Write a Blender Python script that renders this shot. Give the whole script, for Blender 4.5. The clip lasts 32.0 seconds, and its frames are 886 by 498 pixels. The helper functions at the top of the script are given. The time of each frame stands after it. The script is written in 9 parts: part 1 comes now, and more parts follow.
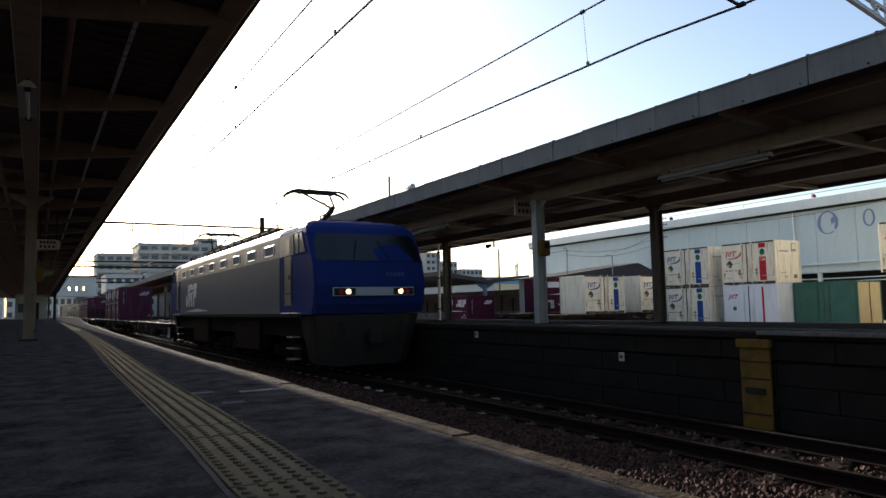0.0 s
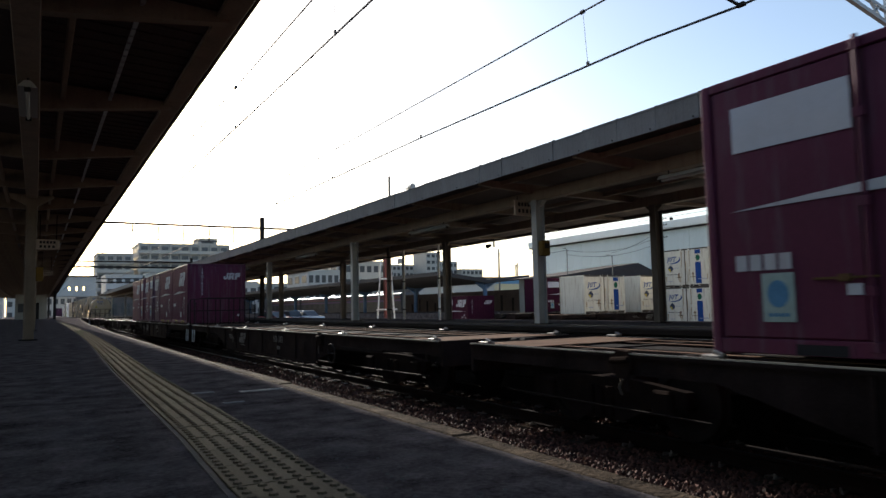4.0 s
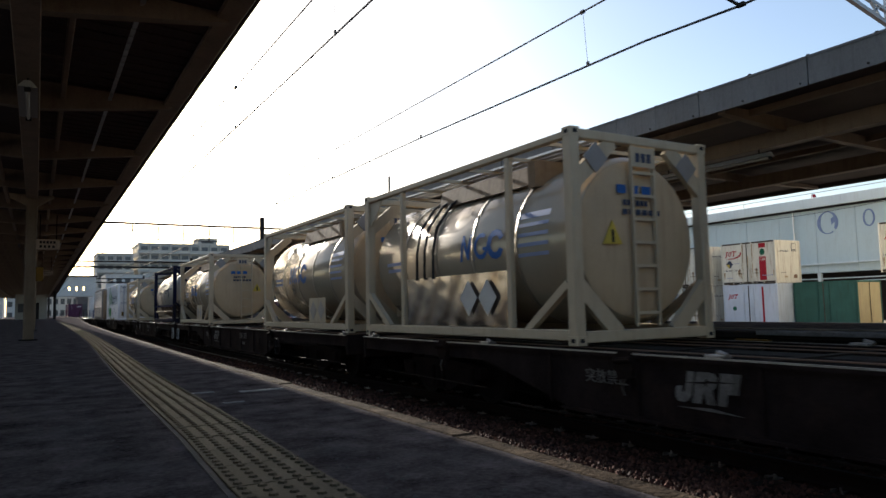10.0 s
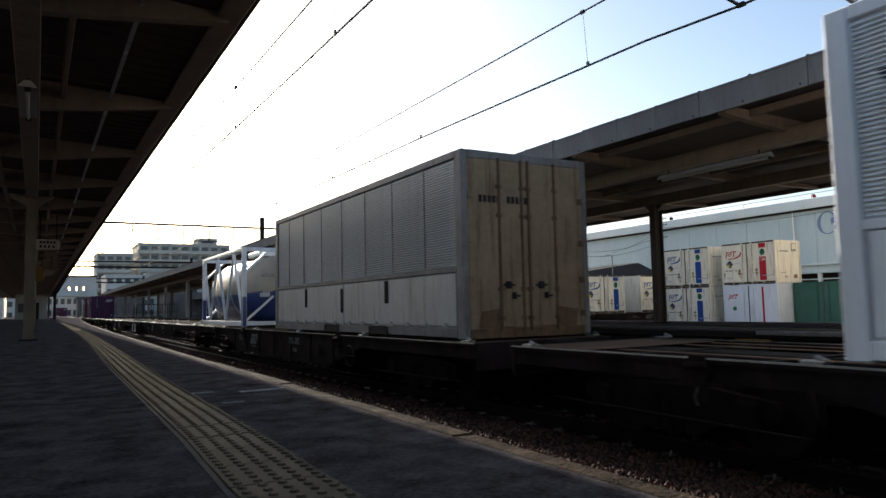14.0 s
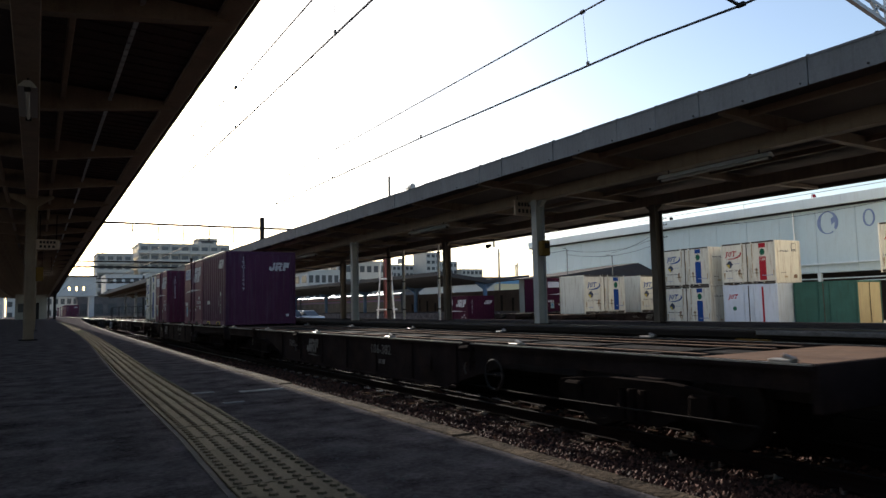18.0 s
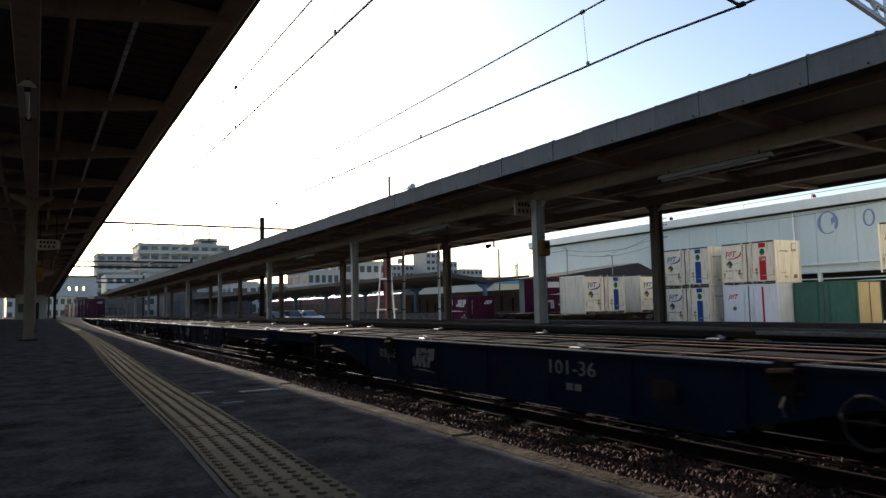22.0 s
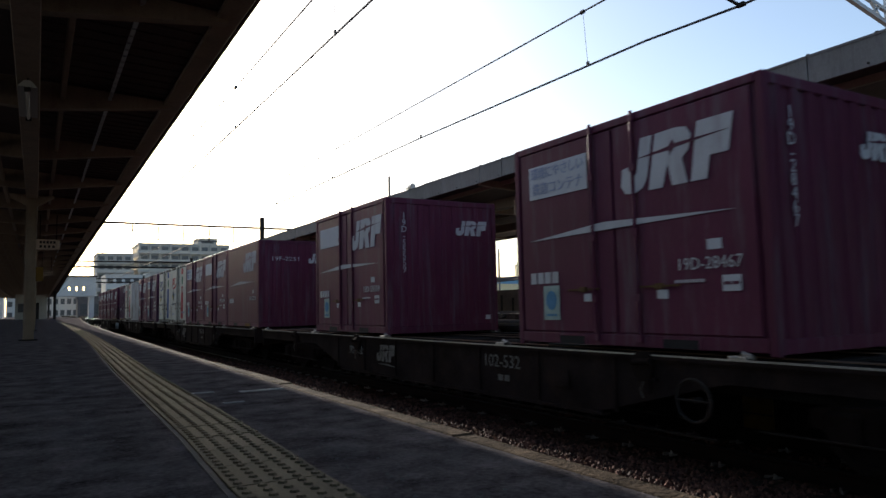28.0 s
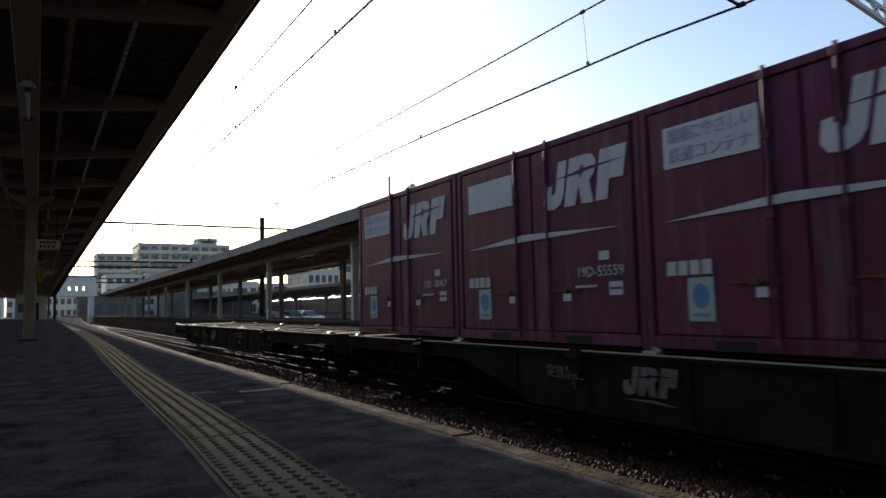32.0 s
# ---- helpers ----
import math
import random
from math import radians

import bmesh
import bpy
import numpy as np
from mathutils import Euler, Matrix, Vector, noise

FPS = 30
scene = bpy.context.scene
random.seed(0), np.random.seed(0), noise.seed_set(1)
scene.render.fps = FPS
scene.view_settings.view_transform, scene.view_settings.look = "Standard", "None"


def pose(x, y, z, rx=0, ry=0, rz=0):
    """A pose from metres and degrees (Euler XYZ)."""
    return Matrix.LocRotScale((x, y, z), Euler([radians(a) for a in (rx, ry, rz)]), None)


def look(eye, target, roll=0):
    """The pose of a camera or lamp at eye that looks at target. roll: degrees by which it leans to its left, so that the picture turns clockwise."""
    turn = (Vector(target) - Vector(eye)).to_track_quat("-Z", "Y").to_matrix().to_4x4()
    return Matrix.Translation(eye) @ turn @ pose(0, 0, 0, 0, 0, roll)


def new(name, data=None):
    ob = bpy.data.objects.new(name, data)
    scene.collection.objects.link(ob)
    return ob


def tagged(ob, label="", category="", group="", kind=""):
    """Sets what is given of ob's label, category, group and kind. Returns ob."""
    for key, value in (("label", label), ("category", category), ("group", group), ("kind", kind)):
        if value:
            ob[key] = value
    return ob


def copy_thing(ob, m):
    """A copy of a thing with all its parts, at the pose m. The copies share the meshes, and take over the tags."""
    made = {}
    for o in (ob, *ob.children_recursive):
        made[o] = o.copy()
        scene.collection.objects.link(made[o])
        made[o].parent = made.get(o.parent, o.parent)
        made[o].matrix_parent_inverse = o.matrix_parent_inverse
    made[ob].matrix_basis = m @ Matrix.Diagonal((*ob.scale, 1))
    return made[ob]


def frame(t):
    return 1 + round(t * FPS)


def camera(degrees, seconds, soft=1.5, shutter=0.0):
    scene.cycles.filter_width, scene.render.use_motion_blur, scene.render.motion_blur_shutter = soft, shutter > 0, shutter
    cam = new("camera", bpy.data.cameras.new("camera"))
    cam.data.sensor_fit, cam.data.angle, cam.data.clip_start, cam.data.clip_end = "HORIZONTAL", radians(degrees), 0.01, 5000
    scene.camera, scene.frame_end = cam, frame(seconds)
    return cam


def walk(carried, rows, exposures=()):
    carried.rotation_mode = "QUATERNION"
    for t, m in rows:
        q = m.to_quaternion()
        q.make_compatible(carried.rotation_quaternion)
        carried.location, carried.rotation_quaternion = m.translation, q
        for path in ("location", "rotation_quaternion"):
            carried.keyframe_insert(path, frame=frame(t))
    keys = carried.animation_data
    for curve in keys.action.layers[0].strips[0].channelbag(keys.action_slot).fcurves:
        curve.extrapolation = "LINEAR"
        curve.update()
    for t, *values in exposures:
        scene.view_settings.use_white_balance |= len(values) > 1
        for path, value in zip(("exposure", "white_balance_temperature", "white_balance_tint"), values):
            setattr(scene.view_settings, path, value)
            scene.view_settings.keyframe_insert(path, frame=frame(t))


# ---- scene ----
# Plan: x to the right of the line, y along the line ahead of the camera, z = 0 is the top of the near platform.
# Near track centre x 3.1, main track centre x 6.725, rail tops z -1.0, far platform from x 8.25.
cam = camera(65.49, 32.0, soft=1.5, shutter=0.08)
EYE = Vector((0.0, 0.0, 0.52))
YAW, PITCH, ROLL = 0.53349, 0.08307, 0.02167
AIM = EYE + Vector((math.sin(YAW) * math.cos(PITCH), math.cos(YAW) * math.cos(PITCH), math.sin(PITCH)))
STAND = look(EYE, AIM, -math.degrees(ROLL))
walk(cam, [(0.0, STAND), (32.0, STAND)], [(0.0, 0.85, 6300, 10), (32.0, 0.85, 6300, 10)])

# ---- light ----
SUN_ELEV, SUN_AZ = radians(20.0), radians(1.55)   # azimuth from +y towards +x
world = bpy.data.worlds.new("sky")
scene.world = world
world.use_nodes = True
wn, wl = world.node_tree.nodes, world.node_tree.links
wn.clear()
sky = wn.new("ShaderNodeTexSky")
sky.sky_type, sky.sun_disc = "NISHITA", False
sky.sun_elevation, sky.sun_rotation = SUN_ELEV, SUN_AZ
sky.air_density, sky.dust_density, sky.ozone_density = 1.0, 1.6, 1.0
wbg, wout = wn.new("ShaderNodeBackground"), wn.new("ShaderNodeOutputWorld")
wbg.inputs["Strength"].default_value = 0.122
wl.new(sky.outputs[0], wbg.inputs[0])
wl.new(wbg.outputs[0], wout.inputs[0])
sun = new("sun", bpy.data.lights.new("sun", "SUN"))
sun.data.energy, sun.data.angle, sun.data.color = 5.0, radians(0.53), (1.0, 0.93, 0.82)
sun_way = Vector((math.sin(SUN_AZ) * math.cos(SUN_ELEV), math.cos(SUN_AZ) * math.cos(SUN_ELEV), math.sin(SUN_ELEV)))
sun.matrix_basis = look(sun_way * 60, (0, 0, 0))

# ---- materials ----
def mat(name, color, rough=0.6, metal=0.0, vary=0.18, scale=3.0, fine=40.0, bump=0.15, dirt=None, dirt_amount=0.4,
        streak=False, per_object=0.0, coat=0.0, spec=None):
    """A painted, rusty, concrete or metal surface: colour broken up at two scales, dirt or stains over it, fine relief."""
    m = bpy.data.materials.new(name)
    m.use_nodes = True
    n, l = m.node_tree.nodes, m.node_tree.links
    b = n["Principled BSDF"]
    b.inputs["Roughness"].default_value, b.inputs["Metallic"].default_value = rough, metal
    if spec is not None:
        b.inputs["Specular IOR Level"].default_value = spec
    if coat:
        b.inputs["Coat Weight"].default_value, b.inputs["Coat Roughness"].default_value = coat, 0.12
    tc = n.new("ShaderNodeTexCoord")
    mp = n.new("ShaderNodeMapping")
    l.new(tc.outputs["Object"], mp.inputs[0])
    big, small = n.new("ShaderNodeTexNoise"), n.new("ShaderNodeTexNoise")
    for t, s, d in ((big, scale, 5.0), (small, fine, 3.0)):
        t.inputs["Scale"].default_value, t.inputs["Detail"].default_value, t.inputs["Roughness"].default_value = s, d, 0.62
        l.new(mp.outputs[0], t.inputs["Vector"])
    ramp = n.new("ShaderNodeValToRGB")
    c = Vector(color)
    ramp.color_ramp.elements[0].position, ramp.color_ramp.elements[1].position = 0.3, 0.7
    ramp.color_ramp.elements[0].color = (*(c * (1 - vary)), 1)
    ramp.color_ramp.elements[1].color = (*(c * (1 + vary * 0.8)), 1)
    mix = n.new("ShaderNodeMath")
    mix.operation = "MULTIPLY_ADD"
    mix.inputs[1].default_value, mix.inputs[2].default_value = 0.45, 0.28
    l.new(small.outputs[0], mix.inputs[0])
    add = n.new("ShaderNodeMath")
    add.operation = "ADD"
    sub = n.new("ShaderNodeMath")
    sub.operation = "MULTIPLY_ADD"
    sub.inputs[1].default_value, sub.inputs[2].default_value = 0.9, -0.45
    l.new(big.outputs[0], sub.inputs[0])
    l.new(sub.outputs[0], add.inputs[0])
    l.new(mix.outputs[0], add.inputs[1])
    l.new(add.outputs[0], ramp.inputs[0])
    out = ramp.outputs[0]
    if dirt is not None:
        dm = n.new("ShaderNodeMapping")
        l.new(tc.outputs["Object"], dm.inputs[0])
        if streak:
            dm.inputs["Scale"].default_value = (5.0, 5.0, 0.45)
        dn = n.new("ShaderNodeTexNoise")
        dn.inputs["Scale"].default_value, dn.inputs["Detail"].default_value, dn.inputs["Roughness"].default_value = (1.6 if streak else 2.2), 8.0, 0.68
        l.new(dm.outputs[0], dn.inputs["Vector"])
        dr = n.new("ShaderNodeValToRGB")
        dr.color_ramp.elements[0].position, dr.color_ramp.elements[1].position = 0.50, 0.74
        dr.color_ramp.elements[0].color, dr.color_ramp.elements[1].color = (0, 0, 0, 1), (dirt_amount, dirt_amount, dirt_amount, 1)
        l.new(dn.outputs[0], dr.inputs[0])
        mx = n.new("ShaderNodeMix")
        mx.data_type = "RGBA"
        mx.inputs["B"].default_value = (*dirt, 1)
        l.new(dr.outputs[0], mx.inputs["Factor"])
        l.new(out, mx.inputs["A"])
        out = mx.outputs["Result"]
    if per_object:
        oi, hs = n.new("ShaderNodeObjectInfo"), n.new("ShaderNodeHueSaturation")
        ma = n.new("ShaderNodeMath")
        ma.operation = "MULTIPLY_ADD"
        ma.inputs[1].default_value, ma.inputs[2].default_value = 2 * per_object, 1 - per_object
        l.new(oi.outputs["Random"], ma.inputs[0])
        l.new(ma.outputs[0], hs.inputs["Value"])
        l.new(out, hs.inputs["Color"])
        out = hs.outputs[0]
    l.new(out, b.inputs["Base Color"])
    rr = n.new("ShaderNodeMapRange")
    rr.inputs["To Min"].default_value, rr.inputs["To Max"].default_value = max(0.03, rough - 0.1), min(1.0, rough + 0.12)
    l.new(big.outputs[0], rr.inputs["Value"])
    l.new(rr.outputs[0], b.inputs["Roughness"])
    if bump:
        bp = n.new("ShaderNodeBump")
        bp.inputs["Strength"].default_value, bp.inputs["Distance"].default_value = bump, 0.01
        l.new(small.outputs[0], bp.inputs["Height"])
        l.new(bp.outputs[0], b.inputs["Normal"])
    return m


def glow(name, color, strength):
    m = bpy.data.materials.new(name)
    m.use_nodes = True
    b = m.node_tree.nodes["Principled BSDF"]
    b.inputs["Base Color"].default_value = (*color, 1)
    b.inputs["Emission Color"].default_value, b.inputs["Emission Strength"].default_value = (*color, 1), strength
    return m


def glass(name, color=(0.05, 0.06, 0.07), rough=0.04, clear=0.25):
    """Dark tinted window glass seen from outside: smooth and reflecting."""
    m = bpy.data.materials.new(name)
    m.use_nodes = True
    b = m.node_tree.nodes["Principled BSDF"]
    b.inputs["Base Color"].default_value, b.inputs["Roughness"].default_value = (*color, 1), rough
    b.inputs["IOR"].default_value = 1.5
    b.inputs["Transmission Weight"].default_value = clear
    return m


RUST = (0.10, 0.045, 0.025)
M_ASPHALT = mat("worn_asphalt", (0.076, 0.067, 0.067), 0.9, vary=0.75, scale=5.0, fine=48, bump=1.0, dirt=(0.098, 0.092, 0.094), dirt_amount=0.85, spec=0.0)
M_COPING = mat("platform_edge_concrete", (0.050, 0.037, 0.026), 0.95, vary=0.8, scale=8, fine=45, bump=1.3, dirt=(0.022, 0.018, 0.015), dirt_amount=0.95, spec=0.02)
M_WALL = mat("platform_wall_concrete", (0.05, 0.045, 0.04), 0.9, vary=0.3, scale=1.5, fine=40, bump=0.4, dirt=(0.03, 0.027, 0.024), dirt_amount=0.7, streak=True, per_object=0.12, spec=0.08)
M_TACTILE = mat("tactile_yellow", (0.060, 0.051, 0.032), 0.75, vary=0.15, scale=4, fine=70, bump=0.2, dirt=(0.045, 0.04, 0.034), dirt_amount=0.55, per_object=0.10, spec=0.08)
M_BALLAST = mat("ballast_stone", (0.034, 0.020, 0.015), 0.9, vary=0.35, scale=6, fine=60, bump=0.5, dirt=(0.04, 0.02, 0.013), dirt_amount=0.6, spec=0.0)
M_GROUND = mat("yard_ground", (0.16, 0.145, 0.125), 0.92, vary=0.25, scale=0.3, fine=12, bump=0.3, dirt=(0.09, 0.085, 0.07), dirt_amount=0.5, spec=0.15)
M_RAIL = mat("rail_steel", (0.016, 0.010, 0.008), 0.8, 0.2, vary=0.2, scale=4, spec=0.02)
M_RAILHEAD = mat("polished_rail_head", (0.020, 0.017, 0.015), 0.7, 0.2, vary=0.05, bump=0.0, spec=0.05)
M_CLIP = mat("clip_steel", (0.30, 0.27, 0.24), 0.35, 0.9, vary=0.3, scale=9, dirt=(0.12, 0.07, 0.04), dirt_amount=0.5)
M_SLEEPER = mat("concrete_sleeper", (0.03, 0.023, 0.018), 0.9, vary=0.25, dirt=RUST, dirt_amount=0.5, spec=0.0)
M_ROOF = mat("roof_sheet_brown", (0.088, 0.062, 0.058), 0.8, vary=0.3, scale=1.0, dirt=(0.06, 0.043, 0.04), dirt_amount=0.6, spec=0.12)
M_BEAM = mat("painted_beam_beige", (0.21, 0.155, 0.11), 0.65, vary=0.2, scale=2, dirt=RUST, dirt_amount=0.45, streak=True, spec=0.3)
M_POST = mat("painted_post_grey", (0.30, 0.29, 0.27), 0.6, vary=0.15, scale=2, dirt=RUST, dirt_amount=0.4, streak=True)
M_POSTD = mat("painted_post_brown", (0.09, 0.07, 0.055), 0.65, vary=0.2, scale=2, dirt=RUST, dirt_amount=0.4)
M_FASCIA = mat("fascia_cement_board", (0.135, 0.135, 0.138), 0.8, vary=0.2, scale=1.5, fine=30, dirt=(0.06, 0.056, 0.055), dirt_amount=0.8, streak=True, per_object=0.08, spec=0.1)
M_WIRE = mat("wire_dark", (0.03, 0.03, 0.03), 0.5, 0.6, vary=0.1, bump=0)
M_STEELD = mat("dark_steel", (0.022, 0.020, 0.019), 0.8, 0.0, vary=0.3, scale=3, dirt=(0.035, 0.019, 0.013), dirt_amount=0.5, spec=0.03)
M_GALV = mat("galvanised_steel", (0.42, 0.43, 0.44), 0.5, 0.7, vary=0.12)
M_YELLOW = mat("yellow_paint", (0.13, 0.072, 0.016), 0.7, vary=0.2, dirt=(0.04, 0.028, 0.018), dirt_amount=0.8, spec=0.05)
M_WHITE = mat("white_paint", (0.78, 0.78, 0.77), 0.5, vary=0.06, dirt=(0.35, 0.32, 0.28), dirt_amount=0.5, streak=True)
M_LAMP = mat("lamp_housing_white", (0.31, 0.29, 0.265), 0.5, vary=0.1)
M_ROOF_FAR = mat("canopy_sheet_brown", (0.095, 0.074, 0.066), 0.8, vary=0.3, scale=1.0, dirt=(0.055, 0.044, 0.04), dirt_amount=0.6, spec=0.1)

# ---- building helpers ----
def part(name, bm, material, parent=None, label="", at=None, smooth=False):
    """Links a bmesh as one mesh object, under a thing or a part."""
    me = bpy.data.meshes.new(name)
    bmesh.ops.recalc_face_normals(bm, faces=bm.faces)
    bm.to_mesh(me)
    bm.free()
    for mm in (material if isinstance(material, (list, tuple)) else [material]):
        me.materials.append(mm)
    if smooth:
        for p in me.polygons:
            p.use_smooth = True
    ob = new(name, me)
    if parent is not None:
        ob.parent = parent
    if at is not None:
        ob.matrix_basis = at
    if label:
        ob["label"] = label
    return ob


def shared(name, me, parent, m, label=""):
    """Another object on the same mesh."""
    ob = new(name, me)
    ob.parent = parent
    ob.matrix_basis = m
    if label:
        ob["label"] = label
    return ob


def empty(name, m, label, category, group="", kind=""):
    ob = new(name)
    ob.matrix_basis = m
    return tagged(ob, label, category, group, kind)


def box(bm, x0, x1, y0, y1, z0, z1, bevel=0.0, mi=0):
    r = bmesh.ops.create_cube(bm, size=1.0)
    for v in r["verts"]:
        v.co = Vector(((x0 + x1) / 2 + v.co.x * (x1 - x0), (y0 + y1) / 2 + v.co.y * (y1 - y0), (z0 + z1) / 2 + v.co.z * (z1 - z0)))
    fs = {f for v in r["verts"] for f in v.link_faces}
    for f in fs:
        f.material_index = mi
    if bevel:
        es = list({e for v in r["verts"] for e in v.link_edges})
        bmesh.ops.bevel(bm, geom=es, offset=bevel, segments=1, affect="EDGES", profile=0.5)
    return r["verts"]


def rod(bm, p0, p1, r, n=8, r1=None, mi=0, caps=True):
    p0, p1 = Vector(p0), Vector(p1)
    d = p1 - p0
    res = bmesh.ops.create_cone(bm, cap_ends=caps, segments=n, radius1=r, radius2=r if r1 is None else r1, depth=d.length)
    m = Matrix.Translation((p0 + p1) / 2) @ d.to_track_quat("Z", "Y").to_matrix().to_4x4()
    for v in res["verts"]:
        v.co = m @ v.co
    for f in {f for v in res["verts"] for f in v.link_faces}:
        f.material_index = mi
    return res["verts"]


def bar(bm, p0, p1, w, h, mi=0):
    """A straight bar of w by h between two points; h lies as upright as it can."""
    p0, p1 = Vector(p0), Vector(p1)
    d = p1 - p0
    f = d.normalized()
    side = f.cross(Vector((0, 0, 1)))
    side = Vector((1, 0, 0)) if side.length < 1e-4 else side.normalized()
    up = side.cross(f)
    r = bmesh.ops.create_cube(bm, size=1.0)
    for v in r["verts"]:
        c = v.co.copy()
        v.co = (p0 + p1) / 2 + f * (c.y * d.length) + side * (c.x * w) + up * (c.z * h)
    for fc in {fc for v in r["verts"] for fc in v.link_faces}:
        fc.material_index = mi


def tube(bm, pts, r, n=6, mi=0, closed=False):
    """One bent pipe through the points."""
    pts = [Vector(p) for p in pts]
    k = len(pts)
    rings = []
    for i, p in enumerate(pts):
        a = pts[(i - 1) % k] if closed or i else p
        b = pts[(i + 1) % k] if closed or i < k - 1 else p
        d = (b - a).normalized()
        u = d.cross(Vector((0.12, 0.31, 0.94))).normalized()
        v = d.cross(u)
        rings.append([bm.verts.new(p + (u * math.cos(j * math.tau / n) + v * math.sin(j * math.tau / n)) * r) for j in range(n)])
    pairs = list(zip(rings, rings[1:])) + ([(rings[-1], rings[0])] if closed else [])
    for a, b in pairs:
        for j in range(n):
            bm.faces.new((a[j], a[(j + 1) % n], b[(j + 1) % n], b[j])).material_index = mi
    if not closed:
        bm.faces.new(rings[0]).material_index = mi
        bm.faces.new(list(reversed(rings[-1]))).material_index = mi


def poly(bm, pts, thick, axis=0, mi=0):
    """A flat outline given as 3D points, pushed along an axis by thick."""
    a = [bm.verts.new(p) for p in pts]
    off = Vector((0, 0, 0))
    off[axis] = thick
    b = [bm.verts.new(Vector(p) + off) for p in pts]
    fs = [bm.faces.new(a), bm.faces.new(list(reversed(b)))]
    n = len(pts)
    for i in range(n):
        fs.append(bm.faces.new((a[(i + 1) % n], a[i], b[i], b[(i + 1) % n])))
    for f in fs:
        f.material_index = mi


GLYPHS = {}


def words(body, size, material, parent, m, name="lettering", label="", width=None):
    """Flat lettering in the built-in font, as a mesh part; reads along local +x, up local +y."""
    key = (body, size, material.name, width)
    if key not in GLYPHS:
        cu = bpy.data.curves.new(name, "FONT")
        cu.body, cu.size, cu.align_x, cu.align_y, cu.extrude = body, size, "CENTER", "CENTER", 0.002
        cu.resolution_u = 2
        tmp = bpy.data.objects.new("tmp", cu)
        me = bpy.data.meshes.new_from_object(tmp)
        bpy.data.objects.remove(tmp)
        if width:
            xs = [v.co.x for v in me.vertices]
            k = width / max(1e-3, max(xs) - min(xs))
            for v in me.vertices:
                v.co.x *= k
        me.materials.clear()
        me.materials.append(material)
        GLYPHS[key] = me
    me = GLYPHS[key]
    ob = new(name, me)
    ob.parent = parent
    ob.matrix_basis = m
    if label:
        ob["label"] = label
    return ob


def on_side(y, z, x=-1.228):
    """The pose of a flat sign on the side that faces the near platform."""
    return Matrix.Translation((x, y, z)) @ Euler((radians(90), 0, radians(-90))).to_matrix().to_4x4()


def on_front(x, z, y):
    """The pose of a flat sign on the leading end."""
    return Matrix.Translation((x, y, z)) @ Euler((radians(90), 0, 0)).to_matrix().to_4x4()

# ---- the large structure ----
T1, T2, RAIL_Z, BED_Z = 3.1, 6.725, -1.0, -1.2

bm = bmesh.new()
for a, b, c, d in ((-900, 1500, -700, 1800),):
    vs = [bm.verts.new(p) for p in ((a, c, -1.32), (b, c, -1.32), (b, d, -1.32), (a, d, -1.32))]
    bm.faces.new(vs)
ground = tagged(part("ground", bm, M_GROUND), "grey-brown dusty railway yard ground", "ground", kind="structure")

# ballast bed under both tracks
bm = bmesh.new()
poly(bm, [(1.5, -150, -1.31), (1.5, -150, BED_Z), (8.3, -150, BED_Z), (8.3, -150, -1.31)], 760, axis=1)
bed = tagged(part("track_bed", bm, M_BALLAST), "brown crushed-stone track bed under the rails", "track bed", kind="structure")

# loose stones, thickest on the strip that the sun reaches
def stones(name, x0, x1, y0, y1, count, seed, r0=0.02, r1=0.05):
    rnd = random.Random(seed)
    verts, faces = [], []
    base = [(1, 0, 0), (0, 1, 0), (-1, 0, 0), (0, -1, 0), (0, 0, 1), (0.5, 0.5, 0.6), (-0.6, 0.3, 0.55)]
    tris = [(0, 1, 5), (5, 1, 4), (5, 4, 0), (1, 2, 6), (6, 2, 4), (6, 4, 1), (2, 3, 4), (3, 0, 4)]
    for _ in range(count):
        t = rnd.random()
        y = y0 + (y1 - y0) * t * t if y0 > 0 else y0 + (y1 - y0) * t
        x = rnd.uniform(x0, x1)
        r = rnd.uniform(r0, r1)
        a = rnd.uniform(0, 6.28)
        ca, sa = math.cos(a), math.sin(a)
        k = len(verts)
        ax, ay, az = r * rnd.uniform(0.7, 1.3), r * rnd.uniform(0.7, 1.3), r * rnd.uniform(0.6, 1.3)
        dz = rnd.uniform(-0.01, 0.015)
        for p in base:
            px, py = p[0] * ax, p[1] * ay
            verts.append((x + px * ca - py * sa, y + px * sa + py * ca, BED_Z + dz + p[2] * az))
        faces += [(i + k, j + k, l + k) for i, j, l in tris]
    me = bpy.data.meshes.new(name)
    me.from_pydata(verts, [], faces)
    me.materials.append(M_STONES)
    ob = new(name, me)
    return tagged(ob, "loose brown ballast stones between the rails", "ballast", kind="stuff")


M_STONES = mat("loose_ballast", (0.052, 0.023, 0.015), 0.88, vary=0.4, scale=9, fine=60, bump=0.3, spec=0.2)
_n = M_STONES.node_tree.nodes
_g, _h = _n.new("ShaderNodeNewGeometry"), _n.new("ShaderNodeHueSaturation")
_mr = _n.new("ShaderNodeMapRange")
_mr.inputs["To Min"].default_value, _mr.inputs["To Max"].default_value = 0.25, 2.0
_b = _n["Principled BSDF"]
_src = _b.inputs["Base Color"].links[0].from_socket
M_STONES.node_tree.links.new(_g.outputs["Random Per Island"], _mr.inputs["Value"])
M_STONES.node_tree.links.new(_mr.outputs[0], _h.inputs["Value"])
M_STONES.node_tree.links.new(_src, _h.inputs["Color"])
